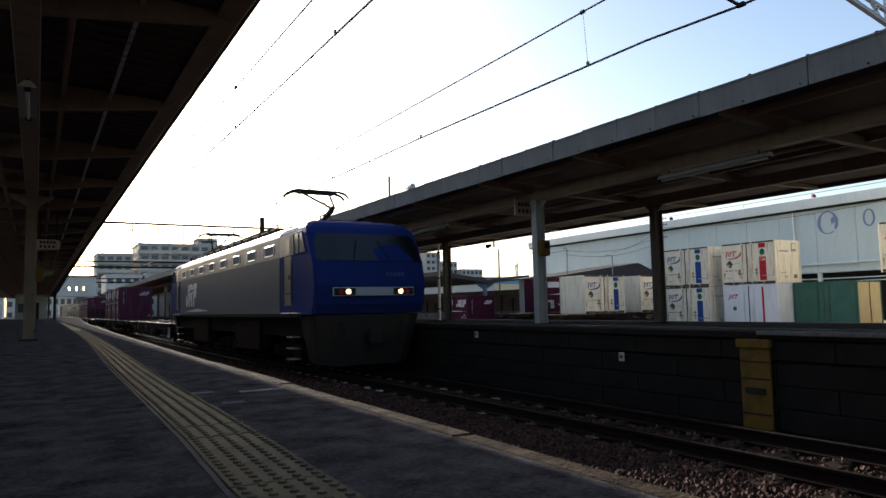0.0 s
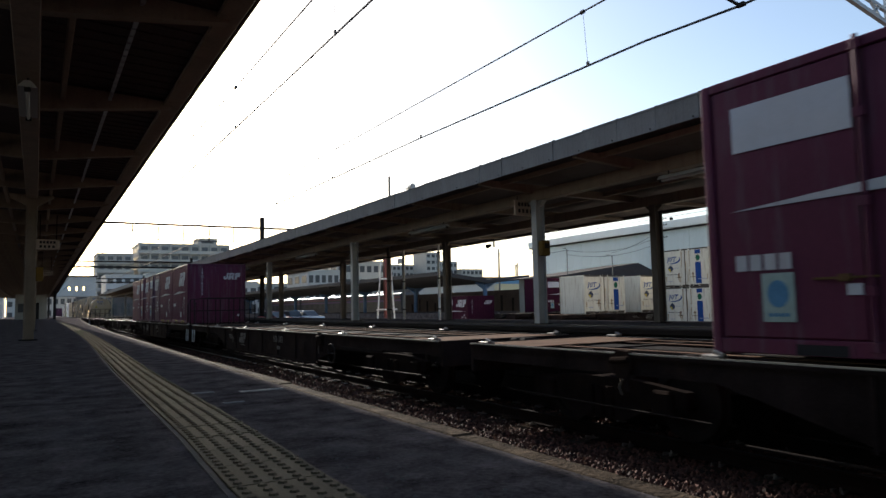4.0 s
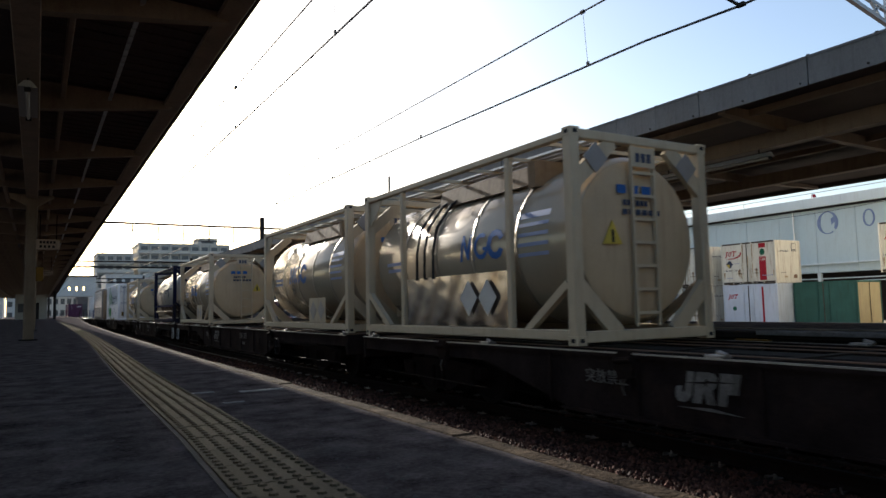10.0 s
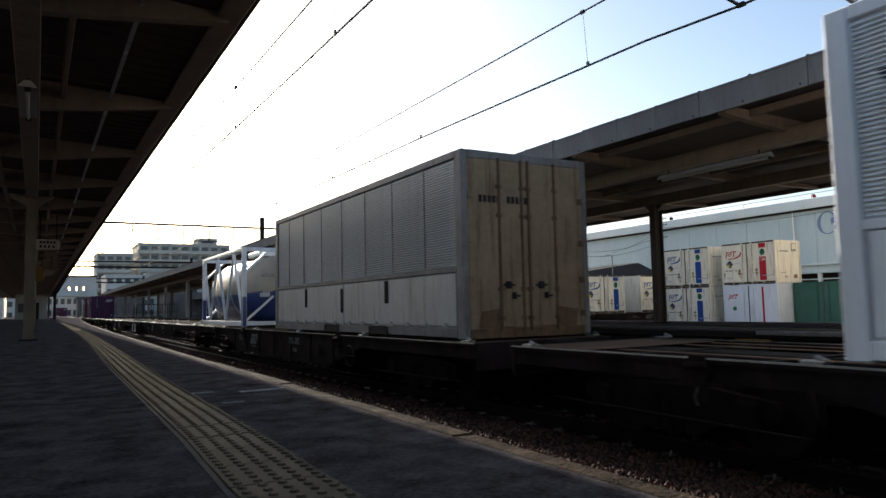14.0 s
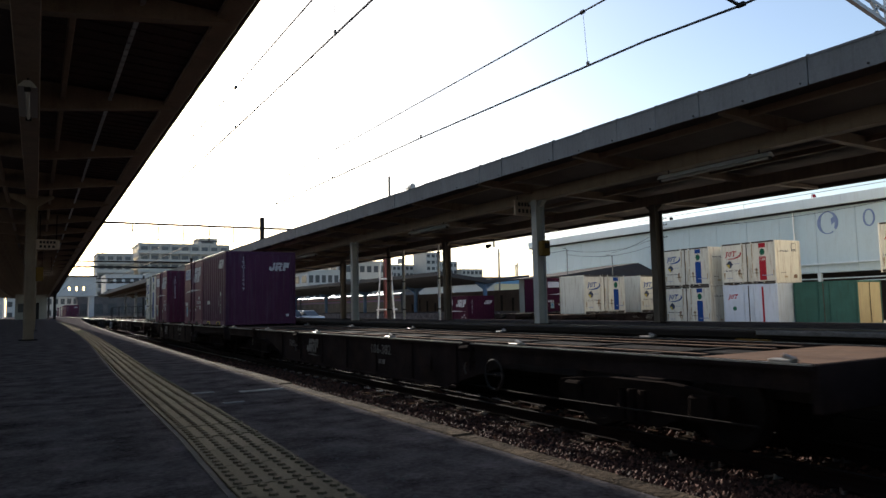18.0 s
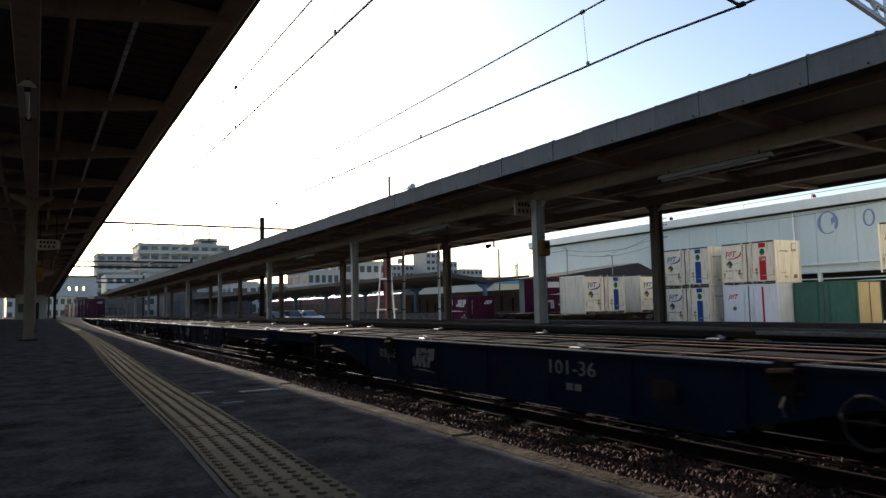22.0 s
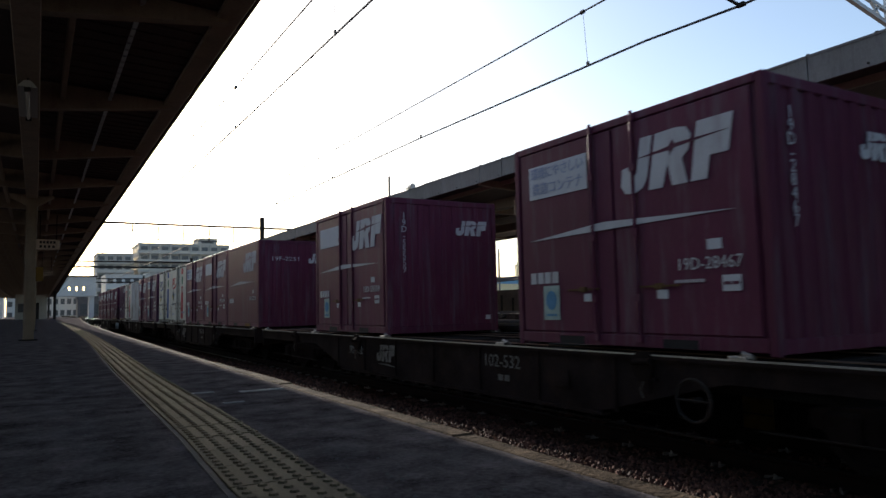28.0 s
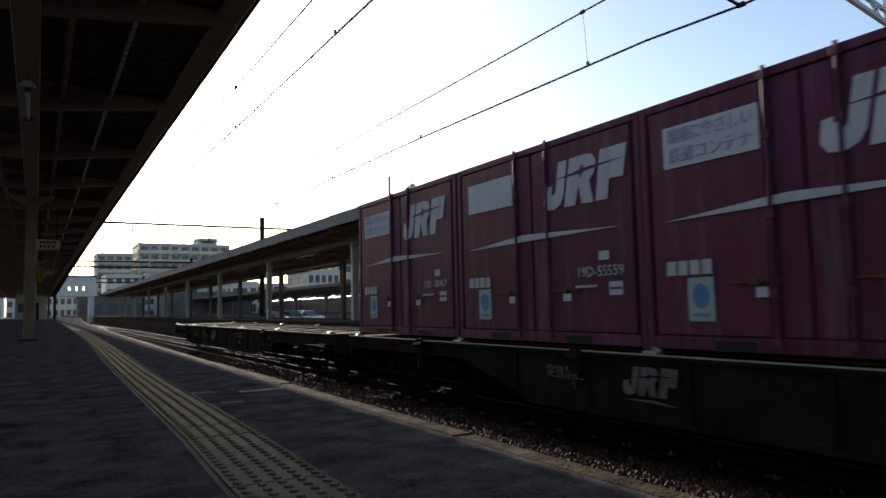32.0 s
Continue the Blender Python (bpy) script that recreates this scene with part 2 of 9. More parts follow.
M_STONES.node_tree.links.new(_h.outputs[0], _b.inputs["Base Color"])
stones("ballast_stones", 4.0, 6.15, 1.0, 14.0, 26000, 1, 0.014, 0.036)
stones("ballast_stones", 6.15, 8.2, 2.0, 16.0, 4500, 2, 0.02, 0.045)
stones("ballast_stones", 3.6, 6.1, 14.0, 60.0, 7000, 3, 0.03, 0.06)
stones("ballast_stones", 1.65, 4.0, -6.0, 26.0, 9000, 4, 0.025, 0.05)
stones("ballast_stones", 4.0, 8.2, -6.0, 1.5, 4000, 5, 0.025, 0.05)

def bend(y):
    """How far the near platform and its track have swung to the right at y."""
    if y <= 0:
        return 0.0
    return min(3.3, 0.33 * (y / 21.5) ** 1.53)


def strip(bm, x0, x1, z0, z1, ys, curve=bend):
    """A long bar that follows the bend."""
    rings = []
    for y in ys:
        d = curve(y)
        rings.append([bm.verts.new((x + (d if moved else 0.0), y, z)) for x, z, moved in ((x0[0], z0, x0[1]), (x1, z0, True), (x1, z1, True), (x0[0], z1, x0[1]))])
    for a, b in zip(rings, rings[1:]):
        for k in range(4):
            bm.faces.new((a[k], a[(k + 1) % 4], b[(k + 1) % 4], b[k]))
    bm.faces.new(rings[0])
    bm.faces.new(list(reversed(rings[-1])))


LONG = [-40.0, -10.0, 0.0] + [3.0 * k for k in range(1, 40)] + [140.0, 200.0, 330.0]


# rails and sleepers
def track(cx, curved=False):
    tr = empty("railway_track", Matrix.Translation((cx, 0, 0)), "steel rails on concrete sleepers in brown ballast", "railway track", kind="structure")
    for s in (-1, 1):
        bm = bmesh.new()
        w = 0.5335 + 0.0325
        prof = [(-0.06, -0.155), (-0.06, -0.145), (-0.012, -0.12), (-0.012, -0.045), (-0.0325, -0.03), (-0.0325, -0.004),
                (0.0325, -0.004), (0.0325, -0.03), (0.012, -0.045), (0.012, -0.12), (0.06, -0.145), (0.06, -0.155)]
        if curved:
            for x0, x1, z0, z1 in ((-0.06, 0.06, -0.155, -0.14), (-0.012, 0.012, -0.14, -0.04), (-0.0325, 0.0325, -0.04, -0.004)):
                strip(bm, (s * w + x0, True), s * w + x1, RAIL_Z + z0, RAIL_Z + z1, LONG)
        else:
            poly(bm, [(s * w + x, -150, RAIL_Z + z) for x, z in prof], 760, axis=1)
        rl = part("rail", bm, M_RAIL, tr)
        bm = bmesh.new()
        if curved:
            strip(bm, (s * w - 0.026, True), s * w + 0.026, RAIL_Z - 0.003, RAIL_Z, LONG)
        else:
            box(bm, s * w - 0.026, s * w + 0.026, -150, 610, RAIL_Z - 0.003, RAIL_Z)
        part("rail_head", bm, M_RAILHEAD, rl, "polished running surface")
    verts, faces = [], []
    for i in range(420):
        y = -20 + i * 0.62
        k = len(verts)
        for dy in (-0.11, 0.11):
            for x, z in ((-1.0, -1.27), (-1.0, -1.175), (1.0, -1.175), (1.0, -1.27)):
                verts.append((x + (bend(y) if curved else 0.0), y + dy, z - (0.012 if curved else 0.0)))
        faces += [(k, k + 1, k + 2, k + 3), (k + 7, k + 6, k + 5, k + 4), (k + 1, k + 5, k + 6, k + 2), (k, k + 4, k + 5, k + 1), (k + 2, k + 6, k + 7, k + 3)]
    me = bpy.data.meshes.new("sleepers")
    me.from_pydata(verts, [], faces)
    me.materials.append(M_SLEEPER)
    sl = new("sleepers", me)
    sl.parent = tr
    tagged(sl, "concrete sleepers", kind="stuff")
    if curved:
        return
    # spring clips that hold the rail foot on each sleeper
    rnd = random.Random(31)
    verts, faces = [], []
    for i in range(70):
        y = -20 + 0.62 * (26 + i)
        for x in (-0.68, -0.45, 0.45, 0.68):
            a, t = rnd.uniform(-0.3, 0.3), rnd.uniform(0.0, 0.02)
            for dx, dy, l, h in ((0, -0.045, 0.055, 0.022), (0, 0.045, 0.055, 0.022), (0.03, 0.0, 0.016, 0.035)):
                k = len(verts)
                for sx, sy, z in ((-l, -0.012, 0), (l, -0.012, 0), (l, 0.012, 0), (-l, 0.012, 0), (-l, -0.009, h + t), (l, -0.009, h * 0.5), (l, 0.009, h * 0.5), (-l, 0.009, h + t)):
                    verts.append((x + dx + sx * math.cos(a) - sy * math.sin(a), y + dy + sx * math.sin(a) + sy * math.cos(a), -1.175 + z + 0.012))
                faces += [(k + 4, k + 5, k + 6, k + 7), (k, k + 1, k + 5, k + 4), (k + 1, k + 2, k + 6, k + 5), (k + 2, k + 3, k + 7, k + 6), (k + 3, k, k + 4, k + 7)]
    me = bpy.data.meshes.new("rail_clips")
    me.from_pydata(verts, [], faces)
    me.materials.append(M_CLIP)
    cl = new("rail_clips", me)
    cl.parent = tr
    tagged(cl, "worn bright spring clips along the rails", kind="stuff")


track(T1, True)
track(T2)

# near platform
EDGE = 1.54
bm = bmesh.new()
strip(bm, (-7.5, False), EDGE - 0.105, -0.4, 0.0, LONG)
platform = tagged(part("platform", bm, M_ASPHALT), "worn dark asphalt platform surface in the shade", "platform", kind="structure")
bm = bmesh.new()
strip(bm, (-7.5, False), EDGE - 0.12, -1.3, -0.402, LONG)
part("platform_wall", bm, M_WALL, platform)

# far platform
FX0, FX1, FZ = 8.25, 16.0, 0.10


def far_top(x):
    """Height of the far platform, which falls towards its back."""
    return FZ - 0.15 * max(0.0, x - FX0 - 0.25) / (FX1 - FX0 - 0.25)


bm = bmesh.new()
poly(bm, [(FX0 + 0.25, -40, -0.3), (FX1, -40, -0.3), (FX1, -40, -0.05), (FX0 + 0.25, -40, FZ)], 340, axis=1)
far_platform = tagged(part("far_platform", bm, M_ASPHALT), "dark asphalt island platform across the tracks", "platform", kind="structure")
bm = bmesh.new()
box(bm, FX0 + 0.1, FX1 - 0.1, -40, 300, -1.3, -0.302)
part("platform_core", bm, M_WALL, far_platform)

# roof over the near platform
RX0, RX1, RZ = -6.2, 1.62, 3.3
roof = empty("ceiling", Matrix.Identity(4), "dark brown platform roof sheeting seen from below", "roof", kind="structure")
bm = bmesh.new()
for i in range(120):
    y = -24 + i * 1.25
    rx = RX1 + 0.2 * bend(y)
    poly(bm, [(RX0, y, 3.75), (-0.1, y, 3.42), (rx, y, 3.34), (rx, y, 3.40), (-0.1, y, 3.48), (RX0, y, 3.81)], 1.24, axis=1)
    for k in range(5):
        yy = y + 0.12 + k * 0.25
        poly(bm, [(-0.1, yy, 3.40), (rx, yy, 3.32), (rx, yy, 3.342), (-0.1, yy, 3.422)], 0.06, axis=1)
part("roof_sheet", bm, M_ROOF, roof)
bm = bmesh.new()
strip(bm, (RX1, True), RX1 + 0.03, 3.27, 3.42, [y for y in [-24.0] + LONG if -24 <= y <= 126], lambda y: 0.2 * bend(y))
part("roof_edge", bm, M_ROOF, roof)
me_b = me_p = None
for i in range(44):
    y = -6.1 + 3.14 * i
    if me_b is None:
        bm = bmesh.new()
        poly(bm, [(-6.1, -0.06, 3.42), (-0.1, -0.06, 3.02), (0.2, -0.06, 3.05), (RX1 - 0.12, -0.06, 3.22), (RX1 - 0.12, -0.06, 3.30), (-0.1, -0.06, 3.38), (-6.1, -0.06, 3.7)], 0.12, axis=1)
        ob = part("roof_beam", bm, M_BEAM, roof)
        me_b = ob.data
        ob.matrix_basis = Matrix.Translation((0, y, 0))
    else:
        shared("roof_beam", me_b, roof, Matrix.Translation((0, y, 0)))
for x, z0, z1, w, m in ((-0.13, 2.98, 3.22, 0.22, M_BEAM), (-0.62, 3.15, 3.24, 0.07, M_BEAM), (0.22, 3.17, 3.26, 0.06, M_BEAM), (1.50, 3.245, 3.30, 0.22, M_BEAM), (-3.2, 3.2, 3.36, 0.12, M_BEAM)):
    bm = bmesh.new()
    box(bm, x - w / 2, x + w / 2, -24, 126, z0, z1, 0.008)
    part("purlin", bm, m, roof)
# pale dashes drawn in for daylight through a slit between roof sheets
bm = bmesh.new()
for i in range(430):
    y = 2.0 + i * 0.2
    box(bm, 0.725, 0.765, y, y + 0.15, 3.225, 3.25)
tagged(part("cable_clips", bm, M_GALV, roof), "row of pale dashes for light through a roof slit", kind="stuff")

def h_section(w, d, t, z):
    return [(-w, -d, z), (-w + t, -d, z), (-w + t, -t / 2, z), (w - t, -t / 2, z), (w - t, -d, z), (w, -d, z), (w, d, z), (w - t, d, z), (w - t, t / 2, z), (-w + t, t / 2, z), (-w + t, d, z), (-w, d, z)]


# posts under the near roof: a pair of angle sections each
def near_post(y):
    p = empty("platform_post", Matrix.Translation((-0.13, y, 0)), "beige painted steel post holding the platform roof", "post", "posts of the near roof")
    bm = bmesh.new()
    poly(bm, h_section(0.1, 0.1, 0.016, 0.02), 2.98, axis=2)
    part("shaft", bm, M_BEAM, p)
    bm = bmesh.new()
    box(bm, -0.17, 0.17, -0.17, 0.17, 0, 0.025, 0.006)
    part("base_plate", bm, M_STEELD, p)
    bm = bmesh.new()
    poly(bm, [(-0.1, -0.05, 2.8), (-0.1, -0.05, 3.0), (-0.4, -0.05, 3.05), (-0.4, -0.05, 2.98)], 0.1, axis=1)
    part("bracket", bm, M_BEAM, p)
    bm = bmesh.new()
    poly(bm, [(0.1, -0.05, 2.8), (0.1, -0.05, 3.0), (0.4, -0.05, 3.06), (0.4, -0.05, 3.0)], 0.1, axis=1)
    part("bracket", bm, M_BEAM, p)
    return p


for y in (-14.0, -4.0, 16.8, 27.0, 37.4, 47.8, 58.2, 68.6):
    near_post(y)

# canopy over the far platform
canopy = empty("canopy", Matrix.Identity(4), "weathered platform canopy with cement-board fascia and dark underside", "canopy", kind="structure")
CX0, CX1 = 8.2, 15.9
bm = bmesh.new()
poly(bm, [(CX0 + 0.05, -22, 3.36), (9.8, -22, 3.30), (CX1, -22, 3.15), (CX1, -22, 3.23), (9.8, -22, 3.42), (CX0 + 0.05, -22, 3.46)], 142, axis=1)
part("roof_sheet", bm, M_ROOF_FAR, canopy)
me_f = None
rnd = random.Random(5)
for i in range(150):
    y = -14.0 + 0.82 * i
    if me_f is None:
        bm = bmesh.new()
        box(bm, -0.02, 0.02, 0.0015, 0.8185, 3.16, 3.50, 0.003)
        box(bm, -0.03, 0.10, 0.0, 0.82, 3.50, 3.53)
        ob = part("fascia_board", bm, M_FASCIA, canopy)
        me_f = ob.data
        ob.matrix_basis = Matrix.Translation((CX0, y, 0))
    else:
        shared("fascia_board", me_f, canopy, Matrix.Translation((CX0 + rnd.uniform(-0.004, 0.004), y, rnd.uniform(-0.006, 0.006))) @ Matrix.Rotation(rnd.uniform(-0.003, 0.003), 4, "X"))
bm = bmesh.new()
for i in range(150):
    y = -14 + 0.82 * i
    rod(bm, (CX0 - 0.01, y, 3.53), (CX0 + 0.03, y, 3.545), 0.018, 6)
    rod(bm, (CX0 - 0.035, y + 0.1, 3.20), (CX0 - 0.02, y + 0.1, 3.20), 0.014, 6)
tagged(part("fascia_bolts", bm, M_STEELD, canopy), "bolt heads and clips along the fascia", kind="stuff")
for x, z0, z1, w, m in ((9.8, 2.86, 3.10, 0.2, M_BEAM), (13.0, 2.86, 3.10, 0.2, M_BEAM), (8.85, 3.16, 3.26, 0.08, M_BEAM), (10.9, 3.1, 3.2, 0.08, M_BEAM), (11.9, 3.1, 3.2, 0.08, M_BEAM), (14.2, 3.08, 3.18, 0.08, M_BEAM), (15.7, 3.06, 3.16, 0.06, M_POSTD)):
    bm = bmesh.new()
    box(bm, x - w / 2, x + w / 2, -22, 119, z0, z1, 0.01)
    part("purlin", bm, m, canopy)
me_b = None
for i in range(44):
    y = -12.4 + 3.1 * i
    if me_b is None:
        bm = bmesh.new()
        poly(bm, [(8.28, -0.06, 3.14), (8.28, -0.06, 3.26), (9.8, -0.06, 3.24), (15.7, -0.06, 3.13), (15.7, -0.06, 3.07), (13, -0.06, 3.03), (9.8, -0.06, 3.04)], 0.12, axis=1)
        ob = part("roof_beam", bm, M_BEAM, canopy)
        me_b = ob.data
        ob.matrix_basis = Matrix.Translation((0, y, 0))
    else:
        shared("roof_beam", me_b, canopy, Matrix.Translation((0, y, 0)))


bm = bmesh.new()
poly(bm, [(15.72, -22, 3.12), (15.98, -22, 3.12), (16.0, -22, 3.24), (15.96, -22, 3.24), (15.94, -22, 3.15), (15.72, -22, 3.15)], 32.4, axis=1)
part("gutter", bm, M_STEELD, canopy)


def canopy_post(x, y, m, w, label):
    p = empty("canopy_post", Matrix.Translation((x, y, far_top(x))), label, "post", "posts of the far canopy")
    bm = bmesh.new()
    h = 2.78 + FZ - far_top(x)
    poly(bm, h_section(w, 0.09, 0.016, 0.02), h - 0.02, axis=2)
    part("shaft", bm, m, p)
    bm = bmesh.new()
    box(bm, -w - 0.06, w + 0.06, -0.16, 0.16, 0, 0.024, 0.006)
    part("base_plate", bm, M_STEELD, p)
    for s in (-1, 1):
        bm = bmesh.new()
        poly(bm, [(-0.06, s * 0.09, h - 0.16), (-0.06, s * 0.09, h), (-0.06, s * 0.26, h), (-0.06, s * 0.26, h - 0.04)], 0.12, axis=0)
        part("bracket", bm, m, p)
    return p


for i in range(11):
    canopy_post(9.8, -8.75 + 10.53 * i, M_POST, 0.12, "light grey steel H-section post with rust stains")
    canopy_post(13.0, -8.6 + 10.0 * i + 0.35, M_POSTD, 0.13, "dark brown steel post under the canopy")

# ---- the train: materials ----
V = 16.55            # metres a second, towards the camera
MOVING = []          # thing, y of its leading end at the start, z of its base
M_MAROON = mat("container_maroon", (0.082, 0.020, 0.042), 0.6, vary=0.14, scale=1.2, fine=25, bump=0.08, dirt=(0.105, 0.085, 0.10), dirt_amount=0.8, streak=True, per_object=0.14, spec=0.09)
M_MAROON3 = mat("container_dark_maroon", (0.040, 0.010, 0.022), 0.7, vary=0.14, scale=1.2, fine=25, bump=0.08, dirt=(0.03, 0.015, 0.017), dirt_amount=0.5, streak=True, spec=0.012)
M_MAROON2 = mat("container_purple_red", (0.058, 0.020, 0.046), 0.6, vary=0.14, scale=1.2, fine=25, bump=0.08, dirt=(0.085, 0.07, 0.09), dirt_amount=0.55, streak=True, per_object=0.12, spec=0.09)
M_MARK = mat("container_marking_grey", (0.40, 0.40, 0.42), 0.7, vary=0.1, scale=3, dirt=(0.25, 0.2, 0.2), dirt_amount=0.6, streak=True, spec=0.012)
M_MARKDIM = mat("sill_marking_grimy", (0.115, 0.108, 0.10), 0.8, vary=0.4, scale=5, dirt=(0.045, 0.04, 0.035), dirt_amount=0.9, spec=0.04)
M_GRIME = mat("grimy_edge_steel", (0.075, 0.065, 0.055), 0.85, vary=0.4, scale=4, dirt=(0.12, 0.06, 0.03), dirt_amount=0.7, spec=0.05)
M_STAIN = mat("rust_stain", (0.32, 0.235, 0.15), 0.85, vary=0.4, scale=4, fine=20, dirt=(0.42, 0.38, 0.31), dirt_amount=0.9, streak=True, spec=0.03)
M_LABEL = mat("white_label_sheet", (0.42, 0.43, 0.46), 0.7, vary=0.06, dirt=(0.4, 0.38, 0.38), dirt_amount=0.4, spec=0.012)
M_BARBLUE = mat("blue_grey_print", (0.24, 0.27, 0.38), 0.6, vary=0.1, bump=0, spec=0.04)
M_POSTER = mat("pale_green_poster", (0.26, 0.33, 0.31), 0.6, vary=0.15, scale=6, bump=0, spec=0.04)
M_POSTERB = mat("poster_blue_disc", (0.08, 0.19, 0.31), 0.6, vary=0.15, scale=6, bump=0, spec=0.04)
M_JWHITE = mat("container_white", (0.57, 0.545, 0.47), 0.6, vary=0.08, scale=1.0, fine=25, bump=0.06, dirt=(0.21, 0.14, 0.08), dirt_amount=0.75, streak=True, per_object=0.06, spec=0.03)
M_JBLUE = mat("marking_blue", (0.016, 0.05, 0.19), 0.6, vary=0.1, bump=0, spec=0.04)
M_JRED = mat("marking_red", (0.30, 0.02, 0.03), 0.6, vary=0.1, bump=0, spec=0.04)
M_JGREEN = mat("marking_dark_green", (0.02, 0.10, 0.06), 0.6, vary=0.1, bump=0, spec=0.04)
M_DIAY = mat("diamond_ochre", (0.42, 0.32, 0.06), 0.6, vary=0.1, bump=0, spec=0.04)
M_BLACK = mat("marking_black", (0.02, 0.02, 0.022), 0.6, vary=0.1, bump=0, spec=0.04)
M_HANDLE = mat("locking_bar_ochre", (0.09, 0.055, 0.026), 0.7, vary=0.3, scale=6, dirt=(0.04, 0.022, 0.014), dirt_amount=0.7, spec=0.04)
M_RUSTY = mat("rusted_steel", (0.16, 0.085, 0.05), 0.8, vary=0.3, scale=5, dirt=(0.06, 0.03, 0.02), dirt_amount=0.6)
M_CREAM = mat("tank_frame_cream", (0.40, 0.33, 0.235), 0.6, vary=0.08, scale=1.5, dirt=(0.25, 0.19, 0.13), dirt_amount=0.45, streak=True, spec=0.03)
M_CLAD = mat("tank_cladding_beige", (0.35, 0.29, 0.21), 0.2, 0.25, vary=0.05, scale=1.0, fine=8, bump=0.03, dirt=(0.3, 0.25, 0.18), dirt_amount=0.3, spec=0.45)
M_CLADW = mat("tank_cladding_white", (0.27, 0.243, 0.208), 0.33, 0.05, vary=0.08, scale=1.0, fine=8, bump=0.03, dirt=(0.26, 0.21, 0.16), dirt_amount=0.5, streak=True, spec=0.25)
M_STEEL = mat("stainless_polished", (0.58, 0.57, 0.56), 0.06, 1.0, vary=0.06, scale=4, fine=5, bump=0.03)
M_STEEL.node_tree.nodes["Map Range"].inputs["To Max"].default_value = 0.08
M_LOGOBLUE = mat("logo_blue", (0.035, 0.10, 0.27), 0.6, vary=0.08, bump=0, spec=0.04)
M_FRAMEBLUE = mat("tank_frame_dark_blue", (0.010, 0.012, 0.030), 0.65, vary=0.15, scale=2, dirt=(0.03, 0.025, 0.03), dirt_amount=0.5, spec=0.012)
M_ALU = mat("container_aluminium_white", (0.72, 0.725, 0.74), 0.5, 0.0, vary=0.06, scale=1.0, fine=20, bump=0.03, dirt=(0.36, 0.33, 0.29), dirt_amount=0.5, streak=True, spec=0.03)
M_ALUEND = mat("door_white_soiled", (0.60, 0.575, 0.545), 0.55, vary=0.08, scale=1.0, dirt=(0.30, 0.24, 0.19), dirt_amount=0.6, streak=True, spec=0.03)
M_ALUOLD = mat("container_aluminium_grimy", (0.33, 0.335, 0.34), 0.5, 0.45, vary=0.15, scale=1.2, fine=20, bump=0.05, dirt=(0.16, 0.13, 0.10), dirt_amount=0.8, streak=True, spec=0.03)
M_OLDFRAME = mat("grimy_frame_steel", (0.15, 0.145, 0.145), 0.55, 0.3, vary=0.25, scale=3, dirt=(0.07, 0.05, 0.04), dirt_amount=0.7, streak=True, spec=0.05)
M_WINGOLD = mat("worn_bare_aluminium", (0.50, 0.52, 0.55), 0.38, 0.6, vary=0.12, scale=1.5, dirt=(0.22, 0.21, 0.20), dirt_amount=0.5, streak=True, spec=0.1)
M_RUSTTAN = mat("rust_stained_tan", (0.115, 0.075, 0.048), 0.8, vary=0.35, scale=5, dirt=(0.06, 0.03, 0.02), dirt_amount=0.8, streak=True, spec=0.02)
M_DOORTAN = mat("door_yellowed_white", (0.205, 0.15, 0.10), 0.6, vary=0.22, scale=1.2, fine=12, dirt=(0.085, 0.05, 0.03), dirt_amount=0.9, streak=True, spec=0.05)
M_GREEN = mat("leaf_green", (0.035, 0.21, 0.055), 0.6, vary=0.06, bump=0, spec=0.04)
M_TXTGREY = mat("faded_grey_print_rib_shade", (0.24, 0.25, 0.28), 0.6, vary=0.1, bump=0, spec=0.04)
M_LATCH = mat("latch_dark_red", (0.10, 0.035, 0.03), 0.6, vary=0.2, bump=0, spec=0.05)
M_LIME = mat("lime_print", (0.40, 0.52, 0.03), 0.5, vary=0.1, bump=0)
M_TXT = mat("dark_slate_print", (0.045, 0.055, 0.085), 0.6, vary=0.05, bump=0, spec=0.04)
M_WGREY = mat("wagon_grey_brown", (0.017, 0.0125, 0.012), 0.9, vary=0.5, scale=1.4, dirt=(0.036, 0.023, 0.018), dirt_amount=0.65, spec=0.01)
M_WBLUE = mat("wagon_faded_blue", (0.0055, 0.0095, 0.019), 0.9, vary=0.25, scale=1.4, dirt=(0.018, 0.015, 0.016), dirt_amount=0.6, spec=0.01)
M_DECK = mat("wagon_deck_plate", (0.13, 0.085, 0.062), 0.85, 0.0, vary=0.3, scale=2, dirt=RUST, dirt_amount=0.6, spec=0.03)
M_WEAR = mat("worn_bright_steel", (0.26, 0.24, 0.22), 0.5, 0.7, vary=0.3, scale=6)
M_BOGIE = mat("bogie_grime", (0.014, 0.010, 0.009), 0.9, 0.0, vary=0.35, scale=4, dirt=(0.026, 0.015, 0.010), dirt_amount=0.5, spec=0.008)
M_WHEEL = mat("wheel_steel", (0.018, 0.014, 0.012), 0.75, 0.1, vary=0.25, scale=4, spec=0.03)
M_LBLUE = mat("loco_blue", (0.013, 0.025, 0.115), 0.6, vary=0.10, scale=1.0, fine=15, bump=0.02, dirt=(0.02, 0.022, 0.06), dirt_amount=0.6, streak=True, spec=0.012)
M_LGREY = mat("loco_dark_grey", (0.072, 0.080, 0.100), 0.55, vary=0.10, scale=0.8, fine=15, bump=0.03, dirt=(0.085, 0.082, 0.088), dirt_amount=0.5, streak=True, spec=0.03)
